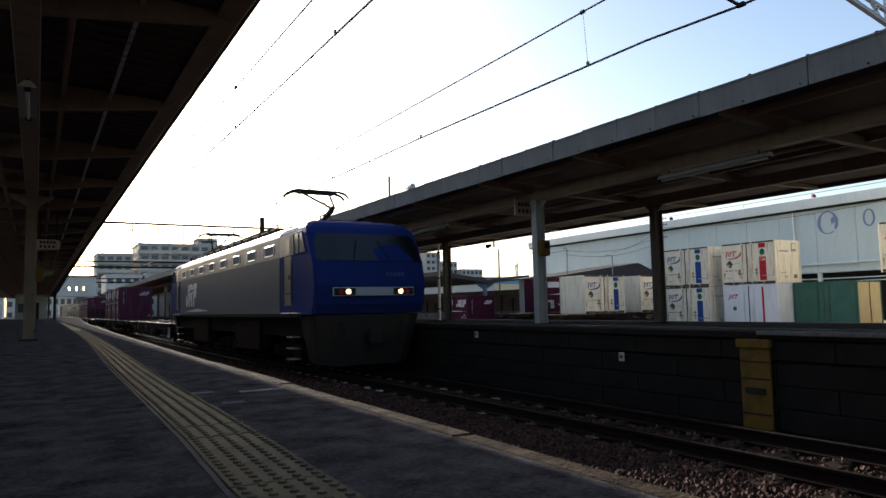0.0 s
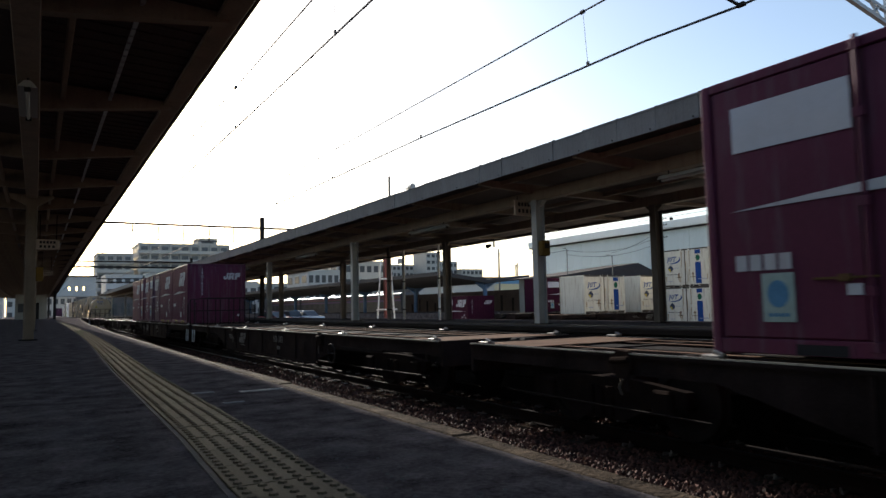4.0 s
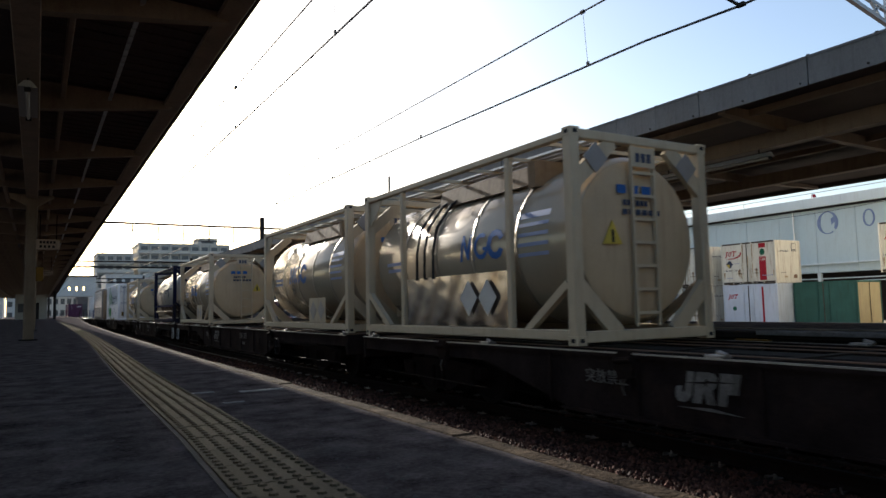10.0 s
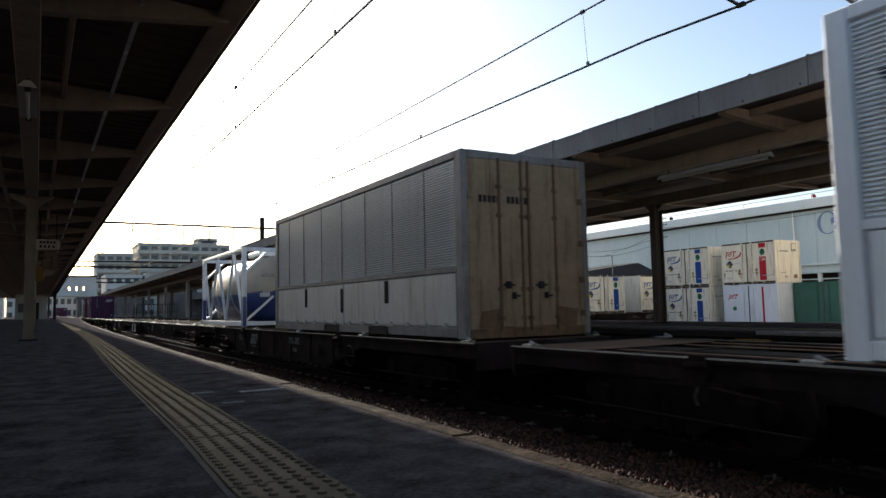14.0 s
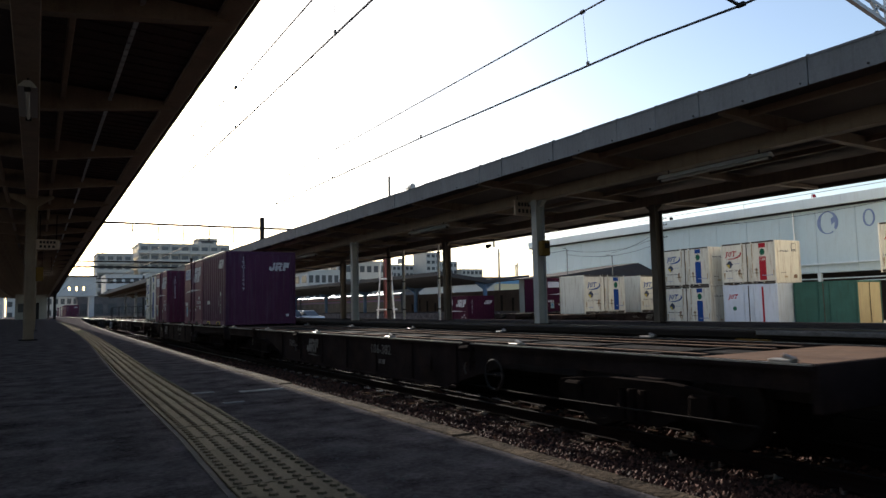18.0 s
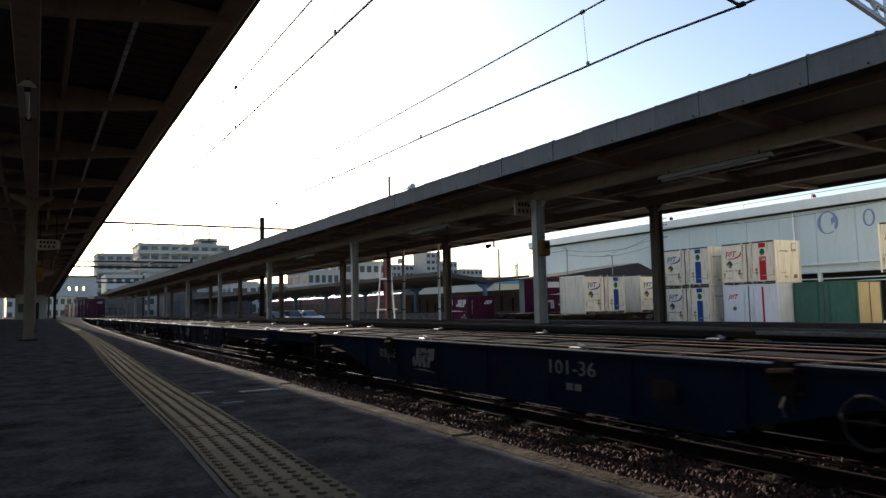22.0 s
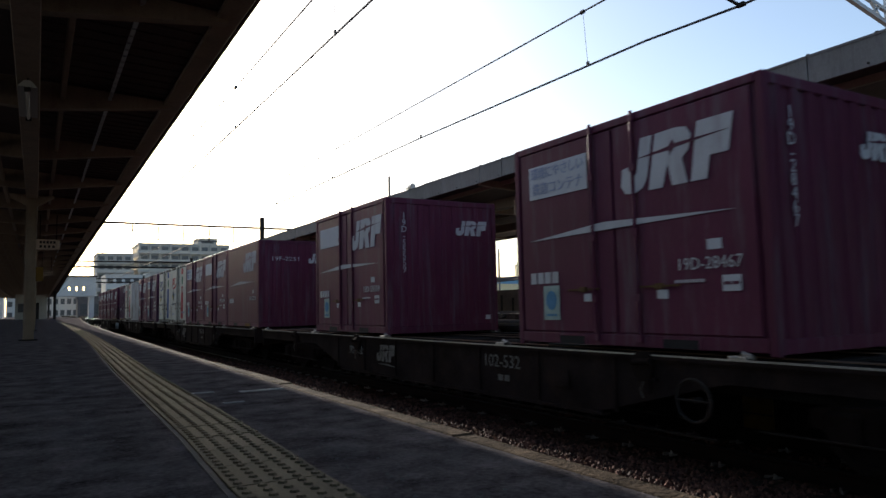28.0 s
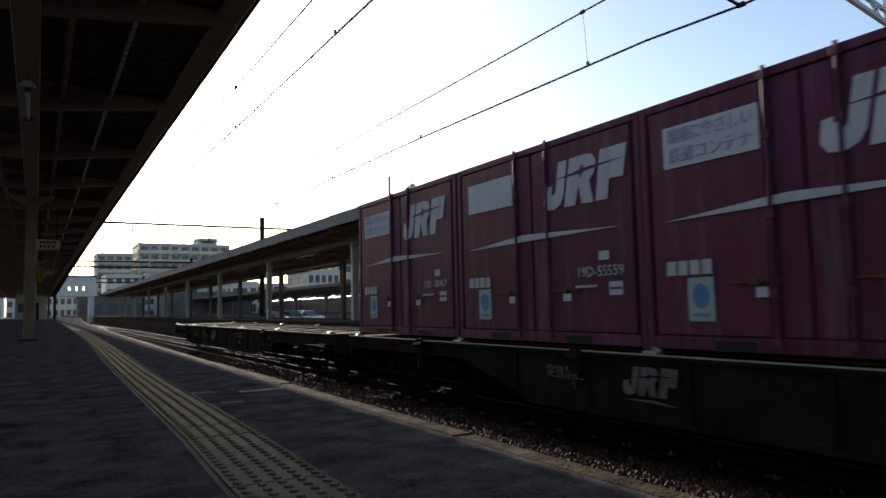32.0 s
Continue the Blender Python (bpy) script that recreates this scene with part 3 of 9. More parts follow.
M_LBAND = mat("loco_band_grey", (0.072, 0.084, 0.115), 0.4, vary=0.06, scale=0.8, fine=15, bump=0.02, dirt=(0.05, 0.05, 0.065), dirt_amount=0.4, streak=True, spec=0.12)
M_LSHOULDER = mat("loco_roof_edge_blue", (0.016, 0.03, 0.13), 0.35, vary=0.06, scale=1.0, fine=15, bump=0.02, spec=0.35)
M_LDOOR = mat("loco_door_olive_grey", (0.11, 0.10, 0.07), 0.5, vary=0.12, dirt=(0.05, 0.04, 0.03), dirt_amount=0.6, streak=True, spec=0.1)
M_LROOF = mat("loco_roof_dark", (0.05, 0.035, 0.033), 0.8, vary=0.3, scale=2, dirt=(0.10, 0.045, 0.03), dirt_amount=0.6, spec=0.012)
M_LSKIRT = mat("loco_skirt_grey", (0.034, 0.028, 0.024), 0.85, vary=0.25, scale=2, dirt=(0.024, 0.018, 0.014), dirt_amount=0.7, spec=0.01)
M_GLASS = glass("cab_glass", (0.006, 0.007, 0.010), 0.3, 0.0)
M_TRIM = mat("bright_window_trim", (0.62, 0.62, 0.64), 0.3, 0.8, vary=0.05, bump=0)
M_HEAD = glow("headlamp_warm", (1.0, 0.58, 0.26), 1.9)
# grey base stands in for daylight seen through the cab windows
M_CABSIDE = mat("cab_side_glass", (0.13, 0.14, 0.15), 0.12, vary=0.15, scale=2, bump=0, spec=0.6)
M_LNUM = mat("front_print_blue", (0.045, 0.06, 0.16), 0.6, vary=0.1, bump=0, spec=0.05)
M_LSTRIP = mat("headlamp_strip_grey", (0.30, 0.30, 0.34), 0.5, vary=0.1, bump=0, spec=0.2)
M_INSUL = mat("insulator_brown", (0.12, 0.05, 0.03), 0.3, vary=0.1)


def moves(thing, y, z=0.0):
    MOVING.append((thing, y, z))
    thing.matrix_basis = pose(T2, y, z)
    return thing


def flat(pts, y, z, parent, material, name, label="", x=-1.232, k=1.0, thick=0.004):
    """A painted mark on the platform side: outline in metres, to the right and up from (y, z)."""
    bm = bmesh.new()
    poly(bm, [(x, y - a * k, z + b * k) for a, b in pts], thick, axis=0)
    return part(name, bm, material, parent, label)


def flat_end(pts, x, z, y, parent, material, name, label="", k=1.0):
    bm = bmesh.new()
    poly(bm, [(x + a * k, y, z + b * k) for a, b in pts], 0.004, axis=1)
    return part(name, bm, material, parent, label)


def rect(w, h):
    return [(-w / 2, -h / 2), (w / 2, -h / 2), (w / 2, h / 2), (-w / 2, h / 2)]


def lean(pts, s=0.24):
    return [(a + b * s, b) for a, b in pts]


EMBLEM = [lean(p, 0.2) for p in (
    [(-0.62, 0.40), (-0.40, 0.40), (-0.40, -0.20), (-0.46, -0.34), (-0.62, -0.41), (-0.80, -0.39), (-0.91, -0.27), (-0.93, -0.01), (-0.73, 0.02), (-0.73, -0.13), (-0.68, -0.16), (-0.62, -0.11)],
    [(-0.34, -0.40), (-0.08, -0.40), (-0.04, -0.08), (0.10, -0.40), (0.36, -0.40), (0.21, -0.04), (0.31, 0.06), (0.32, 0.26), (0.22, 0.38), (0.04, 0.41), (-0.34, 0.40)],
    [(0.42, -0.40), (0.68, -0.40), (0.68, -0.09), (0.97, -0.09), (0.97, 0.41), (0.40, 0.41), (0.40, 0.12)])]
DASH = [(-0.66, 0.10), (-0.04, 0.11), (0.0, 0.03), (0.04, 0.13), (0.94, 0.20), (0.05, 0.19), (0.0, 0.26), (-0.05, 0.17)]


def emblem(parent, y, z, k, x=-1.232, material=None, end=False, ground=None):
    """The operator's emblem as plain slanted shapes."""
    for p in EMBLEM:
        if end:
            flat_end(p, y, z, x, parent, material or M_MARK, "emblem_shape", k=k)
        else:
            flat(p, y, z, parent, material or M_MARK, "emblem_shape", x=x, k=k)
    if ground is not None and end:
        flat_end(lean(DASH, 0.2), y, z, x - 0.004, parent, ground, "emblem_stroke", k=k)
    elif ground is not None:
        flat(lean(DASH, 0.2), y, z, parent, ground, "emblem_stroke", x=x - 0.004, k=k)


def bars(parent, y, z, w, h, n, material, x=-1.232, end=False, fill=0.72):
    """Writing too small to read, as a row of plain bars."""
    bm = bmesh.new()
    s = w / n
    for i in range(n):
        a = -w / 2 + s * (i + 0.5)
        if end:
            box(bm, y + a - s * fill / 2, y + a + s * fill / 2, x, x + 0.004, z - h / 2, z + h / 2)
        else:
            box(bm, x, x + 0.004, y - a - s * fill / 2, y - a + s * fill / 2, z - h / 2, z + h / 2)
    return part("print", bm, material, parent)


# ---- 12-foot containers ----
CL, CW, CH = 3.70, 1.225, 2.55


def carcass(c, m, ribs, ribbed_ends=True, rail_m=None):
    """Frame, panels, end walls and fork pockets shared by the 12-foot boxes."""
    bm = bmesh.new()
    box(bm, -CW + 0.035, CW - 0.035, 0.06, CL - 0.06, 0.10, CH - 0.03)
    part("body", bm, m, c)
    for x in (-1, 1):
        for y in (0, 1):
            bm = bmesh.new()
            x0, y0 = (-CW if x < 0 else CW - 0.09), (0 if y == 0 else CL - 0.09)
            box(bm, x0, x0 + 0.09, y0, y0 + 0.09, 0.0, CH, 0.012)
            part("corner_post", bm, m, c)
        bm = bmesh.new()
        x0 = -CW if x < 0 else CW - 0.07
        box(bm, x0, x0 + 0.07, 0.09, CL - 0.09, CH - 0.09, CH, 0.01)
        part("top_rail", bm, rail_m or m, c)
        bm = bmesh.new()
        box(bm, x0, x0 + 0.07, 0.09, CL - 0.09, 0.03, 0.16, 0.01)
        part("bottom_rail", bm, rail_m or m, c)
    for y in (0, 1):
        bm = bmesh.new()
        y0, d = (0.03, -1) if y == 0 else (CL - 0.03, 1)
        prof = [(-1.13, y0 - d * 0.02)]
        for i in range(9 if ribbed_ends else 0):
            x = -1.0 + i * 0.25
            prof += [(x - 0.065, y0), (x - 0.045, y0 + d * 0.024), (x + 0.045, y0 + d * 0.024), (x + 0.065, y0)]
        prof += [(1.13, y0), (1.13, y0 - d * 0.02)]
        prof.insert(1, (-1.13, y0))
        poly(bm, [(x, yy, 0.15) for x, yy in prof], CH - 0.26, axis=2)
        part("end_wall", bm, m, c)
        bm = bmesh.new()
        ya, yb = sorted((y0 - d * 0.01, y0 + d * 0.03))
        box(bm, -1.135, 1.135, ya, yb, CH - 0.115, CH - 0.005, 0.008)
        part("end_rail", bm, m, c)
        bm = bmesh.new()
        box(bm, -1.135, 1.135, ya, yb, 0.02, 0.155, 0.008)
        part("end_rail", bm, m, c)
    for y in (1.05, 2.65):
        bm = bmesh.new()
        box(bm, -CW - 0.003, -CW + 0.05, y - 0.22, y + 0.22, 0.035, 0.125)
        fp = part("fork_pocket", bm, M_BLACK, c)
        bm = bmesh.new()
        for s in (-1, 1):
            box(bm, -CW - 0.006, -CW + 0.03, y + s * 0.24 - 0.02, y + s * 0.24 + 0.02, 0.03, 0.13)
        box(bm, -CW - 0.006, -CW + 0.03, y - 0.22, y + 0.22, 0.125, 0.14)
        part("pocket_trim", bm, M_DIAY if ribs else m, fp)
    bm = bmesh.new()
    for i in range(3):
        y = 0.7 + i * 1.15
        box(bm, -1.1, 1.1, y, y + 0.2, CH - 0.03, CH + 0.008)
    part("roof_bow", bm, m, c)


def doors(c, m, x=-1, handles=True):
    """Two side doors with locking rods, hinges and seals."""
    xa, xb = (-CW, -CW + 0.03) if x < 0 else (CW - 0.03, CW)
    for y0, y1 in ((0.14, 1.53), (1.62, 1.885), (1.915, 2.18), (2.27, CL - 0.14)):
        bm = bmesh.new()
        wide = y1 - y0 > 1
        box(bm, xa + (0 if wide else 0.012), xb, y0, y1, 0.17, CH - 0.10, 0.012)
        part("side_door", bm, m, c)
    for y in (1.575, 2.225):
        bm = bmesh.new()
        rod(bm, (x * (CW + 0.010), y, 0.10), (x * (CW + 0.010), y, CH + 0.02), 0.022, 8)
        for z in (0.12, 0.55, 1.25, 1.95, CH - 0.06):
            box(bm, x * (CW + 0.016) - 0.014, x * (CW + 0.016) + 0.014, y - 0.045, y + 0.045, z - 0.04, z + 0.04, 0.006)
        part("locking_rod", bm, m, c)
    for y in (0.12, CL - 0.12) if m is M_JWHITE else ():
        for z in (0.35, 1.25, 2.2):
            bm = bmesh.new()
            box(bm, x * CW - 0.014, x * CW + 0.006, y - 0.05, y + 0.05, z - 0.05, z + 0.05, 0.008)
            part("hinge", bm, m, c)
    for y in (1.28, 2.42) if handles else ():
        bm = bmesh.new()
        box(bm, x * CW - 0.022, x * CW, y - 0.26, y + 0.26, 0.655, 0.675)
        box(bm, x * CW - 0.03, x * CW, y - 0.05, y + 0.05, 0.635, 0.695)
        part("door_handle", bm, M_HANDLE, c, "dull ochre locking bar")


def box_smooth(number, label_print, m=None, label="maroon 12-foot freight container with grey emblem and stripe, panelled doors"):
    m = m or M_MAROON
    c = empty("freight_container", Matrix.Identity(4), label, "container", "containers on the train")
    carcass(c, m, False)
    if label_print is not None:
        doors(c, m)
    else:
        bm = bmesh.new()
        box(bm, -CW, -CW + 0.03, 0.10, CL - 0.10, 0.16, CH - 0.09, 0.006)
        part("side_wall", bm, m, c)
    plain = label_print is None
    emblem(c, 0.98 if plain else (1.06 if label_print else 0.93), 1.955, 0.715, ground=m, x=-1.236)
    flat([(0.0, -0.02), (1.38, 0.0), (3.09, 0.02), (1.38, 0.09), (1.2, 0.078)], CL - 0.28, 1.325, c, M_MARK, "side_stripe", x=-1.236)
    if not plain:
        flat(rect(1.08, 0.42), 2.83, 2.05, c, M_LABEL, "label_panel", "white label panel", x=-1.236)
        if label_print:
            words("環境にやさしい", 0.17, M_BARBLUE, c, on_side(2.83, 2.15, -1.241), "lettering", width=0.98)
            words("鉄道コンテナ", 0.17, M_BARBLUE, c, on_side(2.83, 1.95, -1.241), "lettering", width=0.94)
    bars(c, 3.13, 0.83, 0.56, 0.14, 4, M_MARK, x=-1.236, fill=0.8)
    if plain:
        bm = bmesh.new()
        box(bm, -CW - 0.006, -CW, 0.9, 1.5, 0.03, 0.12)
        part("pocket_trim", bm, M_YELLOW, c)
        flat(rect(0.16, 0.10), 0.55, 1.06, c, M_LABEL, "plate", x=-1.236)
        words(number, 0.17, M_MARK, c, on_side(0.60, 0.86, -1.237), "number", width=0.66)
        emblem(c, 0.62, 2.02, 0.36, x=-0.006, end=True, ground=m)
        words(number, 0.16, M_MARK, c, on_front(-0.42, 2.0, -0.006), "number", width=0.8)
        return c
    flat(rect(0.30, 0.42), 3.0, 0.52, c, M_POSTER, "poster", "pale green poster", x=-1.236)
    flat([(0.10 * math.cos(a * 0.524), 0.12 * math.sin(a * 0.524)) for a in range(12)], 3.0, 0.55, c, M_POSTERB, "poster_disc", x=-1.241)
    bars(c, 3.0, 0.37, 0.2, 0.03, 4, M_POSTERB, x=-1.241)
    words(number, 0.17, M_MARK, c, on_side(0.67, 0.86, -1.237), "number", width=0.72)
    flat(rect(0.16, 0.10), 0.59, 1.04, c, M_LABEL, "plate", x=-1.236)
    flat(rect(0.20, 0.15), 0.42, 0.665, c, M_LABEL, "plate", x=-1.236)
    bars(c, 0.42, 0.665, 0.18, 0.03, 2, m, x=-1.241, fill=0.85)
    flat(rect(0.12, 0.09), 2.35, 0.57, c, M_LABEL, "plate", x=-1.236)
    flat(rect(0.14, 0.09), 1.24, 0.58, c, M_LABEL, "plate", x=-1.236)
    bars(c, 0.90, 0.70, 0.36, 0.03, 9, M_MARK, x=-1.236)
    # leading end: small emblem, number, lamp plate
    emblem(c, 0.62, 2.02, 0.36, x=-0.006, end=True, ground=m)
    if m is M_MAROON2:
        words(number, 0.17, M_MARK, c, on_front(-0.55, 2.02, -0.006), "number", width=0.9)
    else:
        for i, ch in enumerate(number):
            words(ch, 0.17, M_MARK, c, on_front(-0.86, 2.2 - i * 0.125, -0.006), "number")
    flat_end(rect(0.11, 0.08), 0.98, 0.28, -0.006, c, M_LABEL, "plate")
    return c


def box_ribbed(number, m, logo_y, logo_k, stripe, label):
    c = empty("freight_container", Matrix.Identity(4), label, "container", "containers on the train")
    carcass(c, m, True)
    me = None
    for i in range(11):
        y = 0.27 + i * 0.316
        if me is None:
            bm = bmesh.new()
            poly(bm, [(-CW + 0.03, -0.10, 0.17), (-CW, -0.06, 0.17), (-CW, 0.06, 0.17), (-CW + 0.03, 0.10, 0.17)], CH - 0.27, axis=2)
            ob = part("side_rib", bm, m, c)
            me = ob.data
            ob.matrix_basis = Matrix.Translation((0, y, 0))
        else:
            shared("side_rib", me, c, Matrix.Translation((0, y, 0)))
    emblem(c, logo_y, 1.93 if stripe else 2.13, logo_k, x=-1.233, ground=m)
    if stripe:
        flat([(0.0, -0.02), (1.5, 0.0), (3.15, 0.03), (1.55, 0.09)], CL - 0.26, 1.33, c, M_MARK, "side_stripe", x=-1.233)
    bars(c, 3.0 if stripe else 2.6, 0.83, 0.58 if stripe else 0.46, 0.13, 4, M_MARK, x=-1.233, fill=0.8)
    flat(rect(0.22, 0.22), 1.42, 0.40, c, M_LABEL if stripe else m, "plate", x=-1.233)
    flat(rect(0.15, 0.11), 0.68, 1.10, c, M_LABEL, "plate", x=-1.233)
    for i, ch in enumerate(number):
        words(ch, 0.14, M_MARK, c, on_side(0.66 if i > 2 else 0.92, (0.98 if i > 2 else 0.96) - (i - 3 if i > 2 else i) * 0.13, -1.234), "number")
    emblem(c, 0.62, 2.02, 0.36, x=-0.006, end=True, ground=m)
    for i, ch in enumerate(number):
        words(ch, 0.17, M_MARK, c, on_front(-0.62, 2.3 - i * 0.15, -0.006), "number")
    flat_end(rect(0.11, 0.09), 0.92, 0.32, -0.006, c, M_LABEL, "plate")
    return c


# a leaning three-part mark over a tapering swoosh
JOINED = [lean(p, 0.22) for p in (
    [(-0.46, -0.19), (-0.38, -0.20), (-0.31, -0.15), (-0.28, -0.07), (-0.28, 0.14), (-0.23, 0.19), (-0.42, 0.19), (-0.36, 0.14), (-0.36, -0.06), (-0.39, -0.15)],
    [(-0.11, -0.13), (-0.03, -0.10), (0.01, 0.02), (-0.01, 0.14), (-0.08, 0.19), (-0.09, 0.145), (-0.07, 0.10), (-0.06, 0.02), (-0.07, -0.05), (-0.11, -0.085)],
    [(-0.112, -0.13), (-0.112, -0.085), (-0.15, -0.04), (-0.155, 0.04), (-0.14, 0.10), (-0.092, 0.145), (-0.082, 0.19), (-0.18, 0.15), (-0.22, 0.03), (-0.19, -0.08)],
    [(0.12, -0.13), (0.26, -0.13), (0.22, -0.09), (0.22, 0.14), (0.30, 0.14), (0.34, 0.08), (0.34, 0.20), (0.02, 0.20), (0.02, 0.08), (0.07, 0.14), (0.15, 0.14), (0.15, -0.09)])]
SWOOSH = [(-0.44, -0.22), (-0.20, -0.29), (0.12, -0.30), (0.44, -0.24), (0.64, -0.12), (0.71, 0.0), (0.68, 0.09), (0.55, 0.13), (0.62, 0.06), (0.58, -0.04), (0.40, -0.15), (0.10, -0.23), (-0.20, -0.25)]


def box_white(color, band, text, label, green_body=None):
    m = green_body or M_JWHITE
    c = empty("freight_container", Matrix.Identity(4), label, "container", "white containers")
    carcass(c, m, False, False, M_GRIME if green_body is None else None)
    doors(c, m, handles=green_body is None)
    if green_body is None:
        for p in JOINED:
            flat(p, 2.96, 1.88, c, color, "emblem_shape", x=-1.237)
        flat(SWOOSH, 2.96, 1.88, c, color, "emblem_swoosh", x=-1.236)
        for h, mm in ((((-0.25, 0), (0, 0.265), (0.25, 0), (0, -0.265)), M_TXT), (((-0.25, 0), (0, 0), (0, -0.265)), M_DIAY)):
            flat(list(h), 3.11, 1.27, c, mm, "diamond_mark", x=-1.236 if mm is M_TXT else -1.241)
        bars(c, 2.62, 1.30, 0.42, 0.04, 9, M_BARBLUE, x=-1.236)
        words("UR19A-21574" if color is M_JBLUE else "UR19A-15955", 0.14, M_TXT, c, on_side(3.0, 0.87, -1.238), "number", width=1.0)
        bars(c, CL - 0.55, 0.42, 0.45, 0.05, 6, M_BARBLUE, x=-1.236)
        flat(rect(0.45, 1.40), 0.84, 0.92, c, band, "colour_band", x=-1.239)
        flat(rect(0.45, 0.26), 0.84, 2.29, c, band, "colour_band", x=-1.239)
        flat([(0.17 * math.cos(a * 0.524), 0.20 * math.sin(a * 0.524)) for a in range(12)], 0.84, 1.90, c, M_JGREEN, "round_mark", x=-1.236)
        if color is M_JRED:
            words(text, 0.30, M_JWHITE, c, on_side(0.84, 1.45, -1.245), "lettering", width=0.38)
        bars(c, 0.55, 0.50, 0.7, 0.06, 9, M_BARBLUE, x=-1.245)
        words("UR19A-15955", 0.15, M_TXT, c, on_front(-0.42, 1.90, -0.006), "number", width=0.86)
        flat_end(rect(0.46, 0.46), 0.58, 2.14, -0.006, c, M_TXT, "frame_mark")
        flat_end(rect(0.40, 0.40), 0.58, 2.14, -0.011, c, M_JWHITE, "frame_field")
        bars(c, 0.58, 1.99, 0.34, 0.05, 4, M_TXT, x=-0.016, end=True)
        bars(c, -0.55, 0.62, 0.5, 0.03, 6, M_TXT, x=-0.006, end=True)
        flat_end([(-0.2, -0.12), (0.16, -0.13), (0.2, 0.08), (0.02, 0.12), (-0.16, 0.06)], 0.62, 0.42, -0.006, c, M_RUSTY, "rust_patch", "rusty scraped patch")
        flat_end([(-0.18, -0.03), (0.14, -0.05), (0.2, 0.03), (-0.08, 0.06)], -0.3, 0.38, -0.006, c, M_STAIN, "rust_patch")
    for y in (1.28, 2.42) if green_body is None else ():
        bm = bmesh.new()
        box(bm, -CW - 0.012, -CW - 0.004, y - 0.05, y + 0.05, 0.8, 0.95)
        rod(bm, (-CW - 0.03, y - 0.12, 0.85), (-CW - 0.03, y + 0.12, 0.85), 0.014, 6)
        part("latch", bm, M_RUSTY, c)
    for y in (1.90,):
        bm = bmesh.new()
        box(bm, -CW - 0.012, -CW + 0.02, y - 0.026, y + 0.026, 0.17, CH - 0.10)
        part("door_seal", bm, M_GRIME, c)
    if green_body is None:
        rs = random.Random(17)
        for y, z, h in ((1.53, 2.4, 1.2), (1.56, 1.2, 0.95), (1.62, 0.6, 0.35), (2.18, 2.4, 1.3), (2.22, 1.1, 0.9), (2.30, 0.7, 0.5), (1.28, 0.82, 0.55), (2.42, 0.84, 0.6), (2.5, 0.82, 0.4), (0.16, 0.8, 0.55), (3.5, 0.75, 0.5), (1.84, 1.7, 0.9)):
            a, b = rs.uniform(0.03, 0.06), rs.uniform(-0.02, 0.02)
            flat([(-a, 0.0), (-a * 0.7, -h * 0.45), (b, -h), (a * 0.6, -h * 0.55), (a, 0.02)], y, z, c, M_STAIN, "rust_stain", x=-1.2285, thick=0.003)
    for y in (0.5, 2.9):
        bm = bmesh.new()
        box(bm, -CW - 0.005, CW + 0.005, y - 0.35, y + 0.35, -0.02, 0.03)
        part("skid", bm, M_GRIME if green_body is None else m, c)
    return c


# ---- ISO tanks ----
def ring_frame(t, L, H, m, r=0.07):
    """Corner posts, rails and castings of a 20-foot tank frame."""
    W = 1.219
    for x in (-1, 1):
        for y in (0, 1):
            bm = bmesh.new()
            x0, y0 = (-W if x < 0 else W - 0.15), (0 if y == 0 else L - 0.16)
            box(bm, x0, x0 + 0.15, y0, y0 + 0.16, 0.10, H - 0.10, 0.015)
            part("corner_post", bm, m, t)
            for z in (0, H - 0.118):
                bm = bmesh.new()
                box(bm, x0 - 0.003, x0 + 0.16, y0 - 0.003, y0 + 0.163, z, z + 0.118, 0.008)
                box(bm, x0 + 0.04, x0 + 0.11, y0 - 0.006, y0 - 0.002, z + 0.035, z + 0.085, mi=1)
                box(bm, x0 - 0.006, x0 - 0.002, y0 + 0.04, y0 + 0.11, z + 0.035, z + 0.085, mi=1)
                part("corner_casting", bm, [m, M_BLACK], t)
        for z, h in ((0.06, 0.13), (H - 0.13, 0.09)):
            bm = bmesh.new()
            x0 = -W if x < 0 else W - 0.10
            box(bm, x0, x0 + 0.10, 0.16, L - 0.16, z, z + h, 0.012)
            part("side_rail", bm, m, t)
    for y in (0.0, L - 0.12):
        for z, h in ((0.03, 0.14), (H - 0.14, 0.12)):
            bm = bmesh.new()
            box(bm, -W + 0.15, W - 0.15, y, y + 0.12, z, z + h, 0.012)
            part("end_rail", bm, m, t)


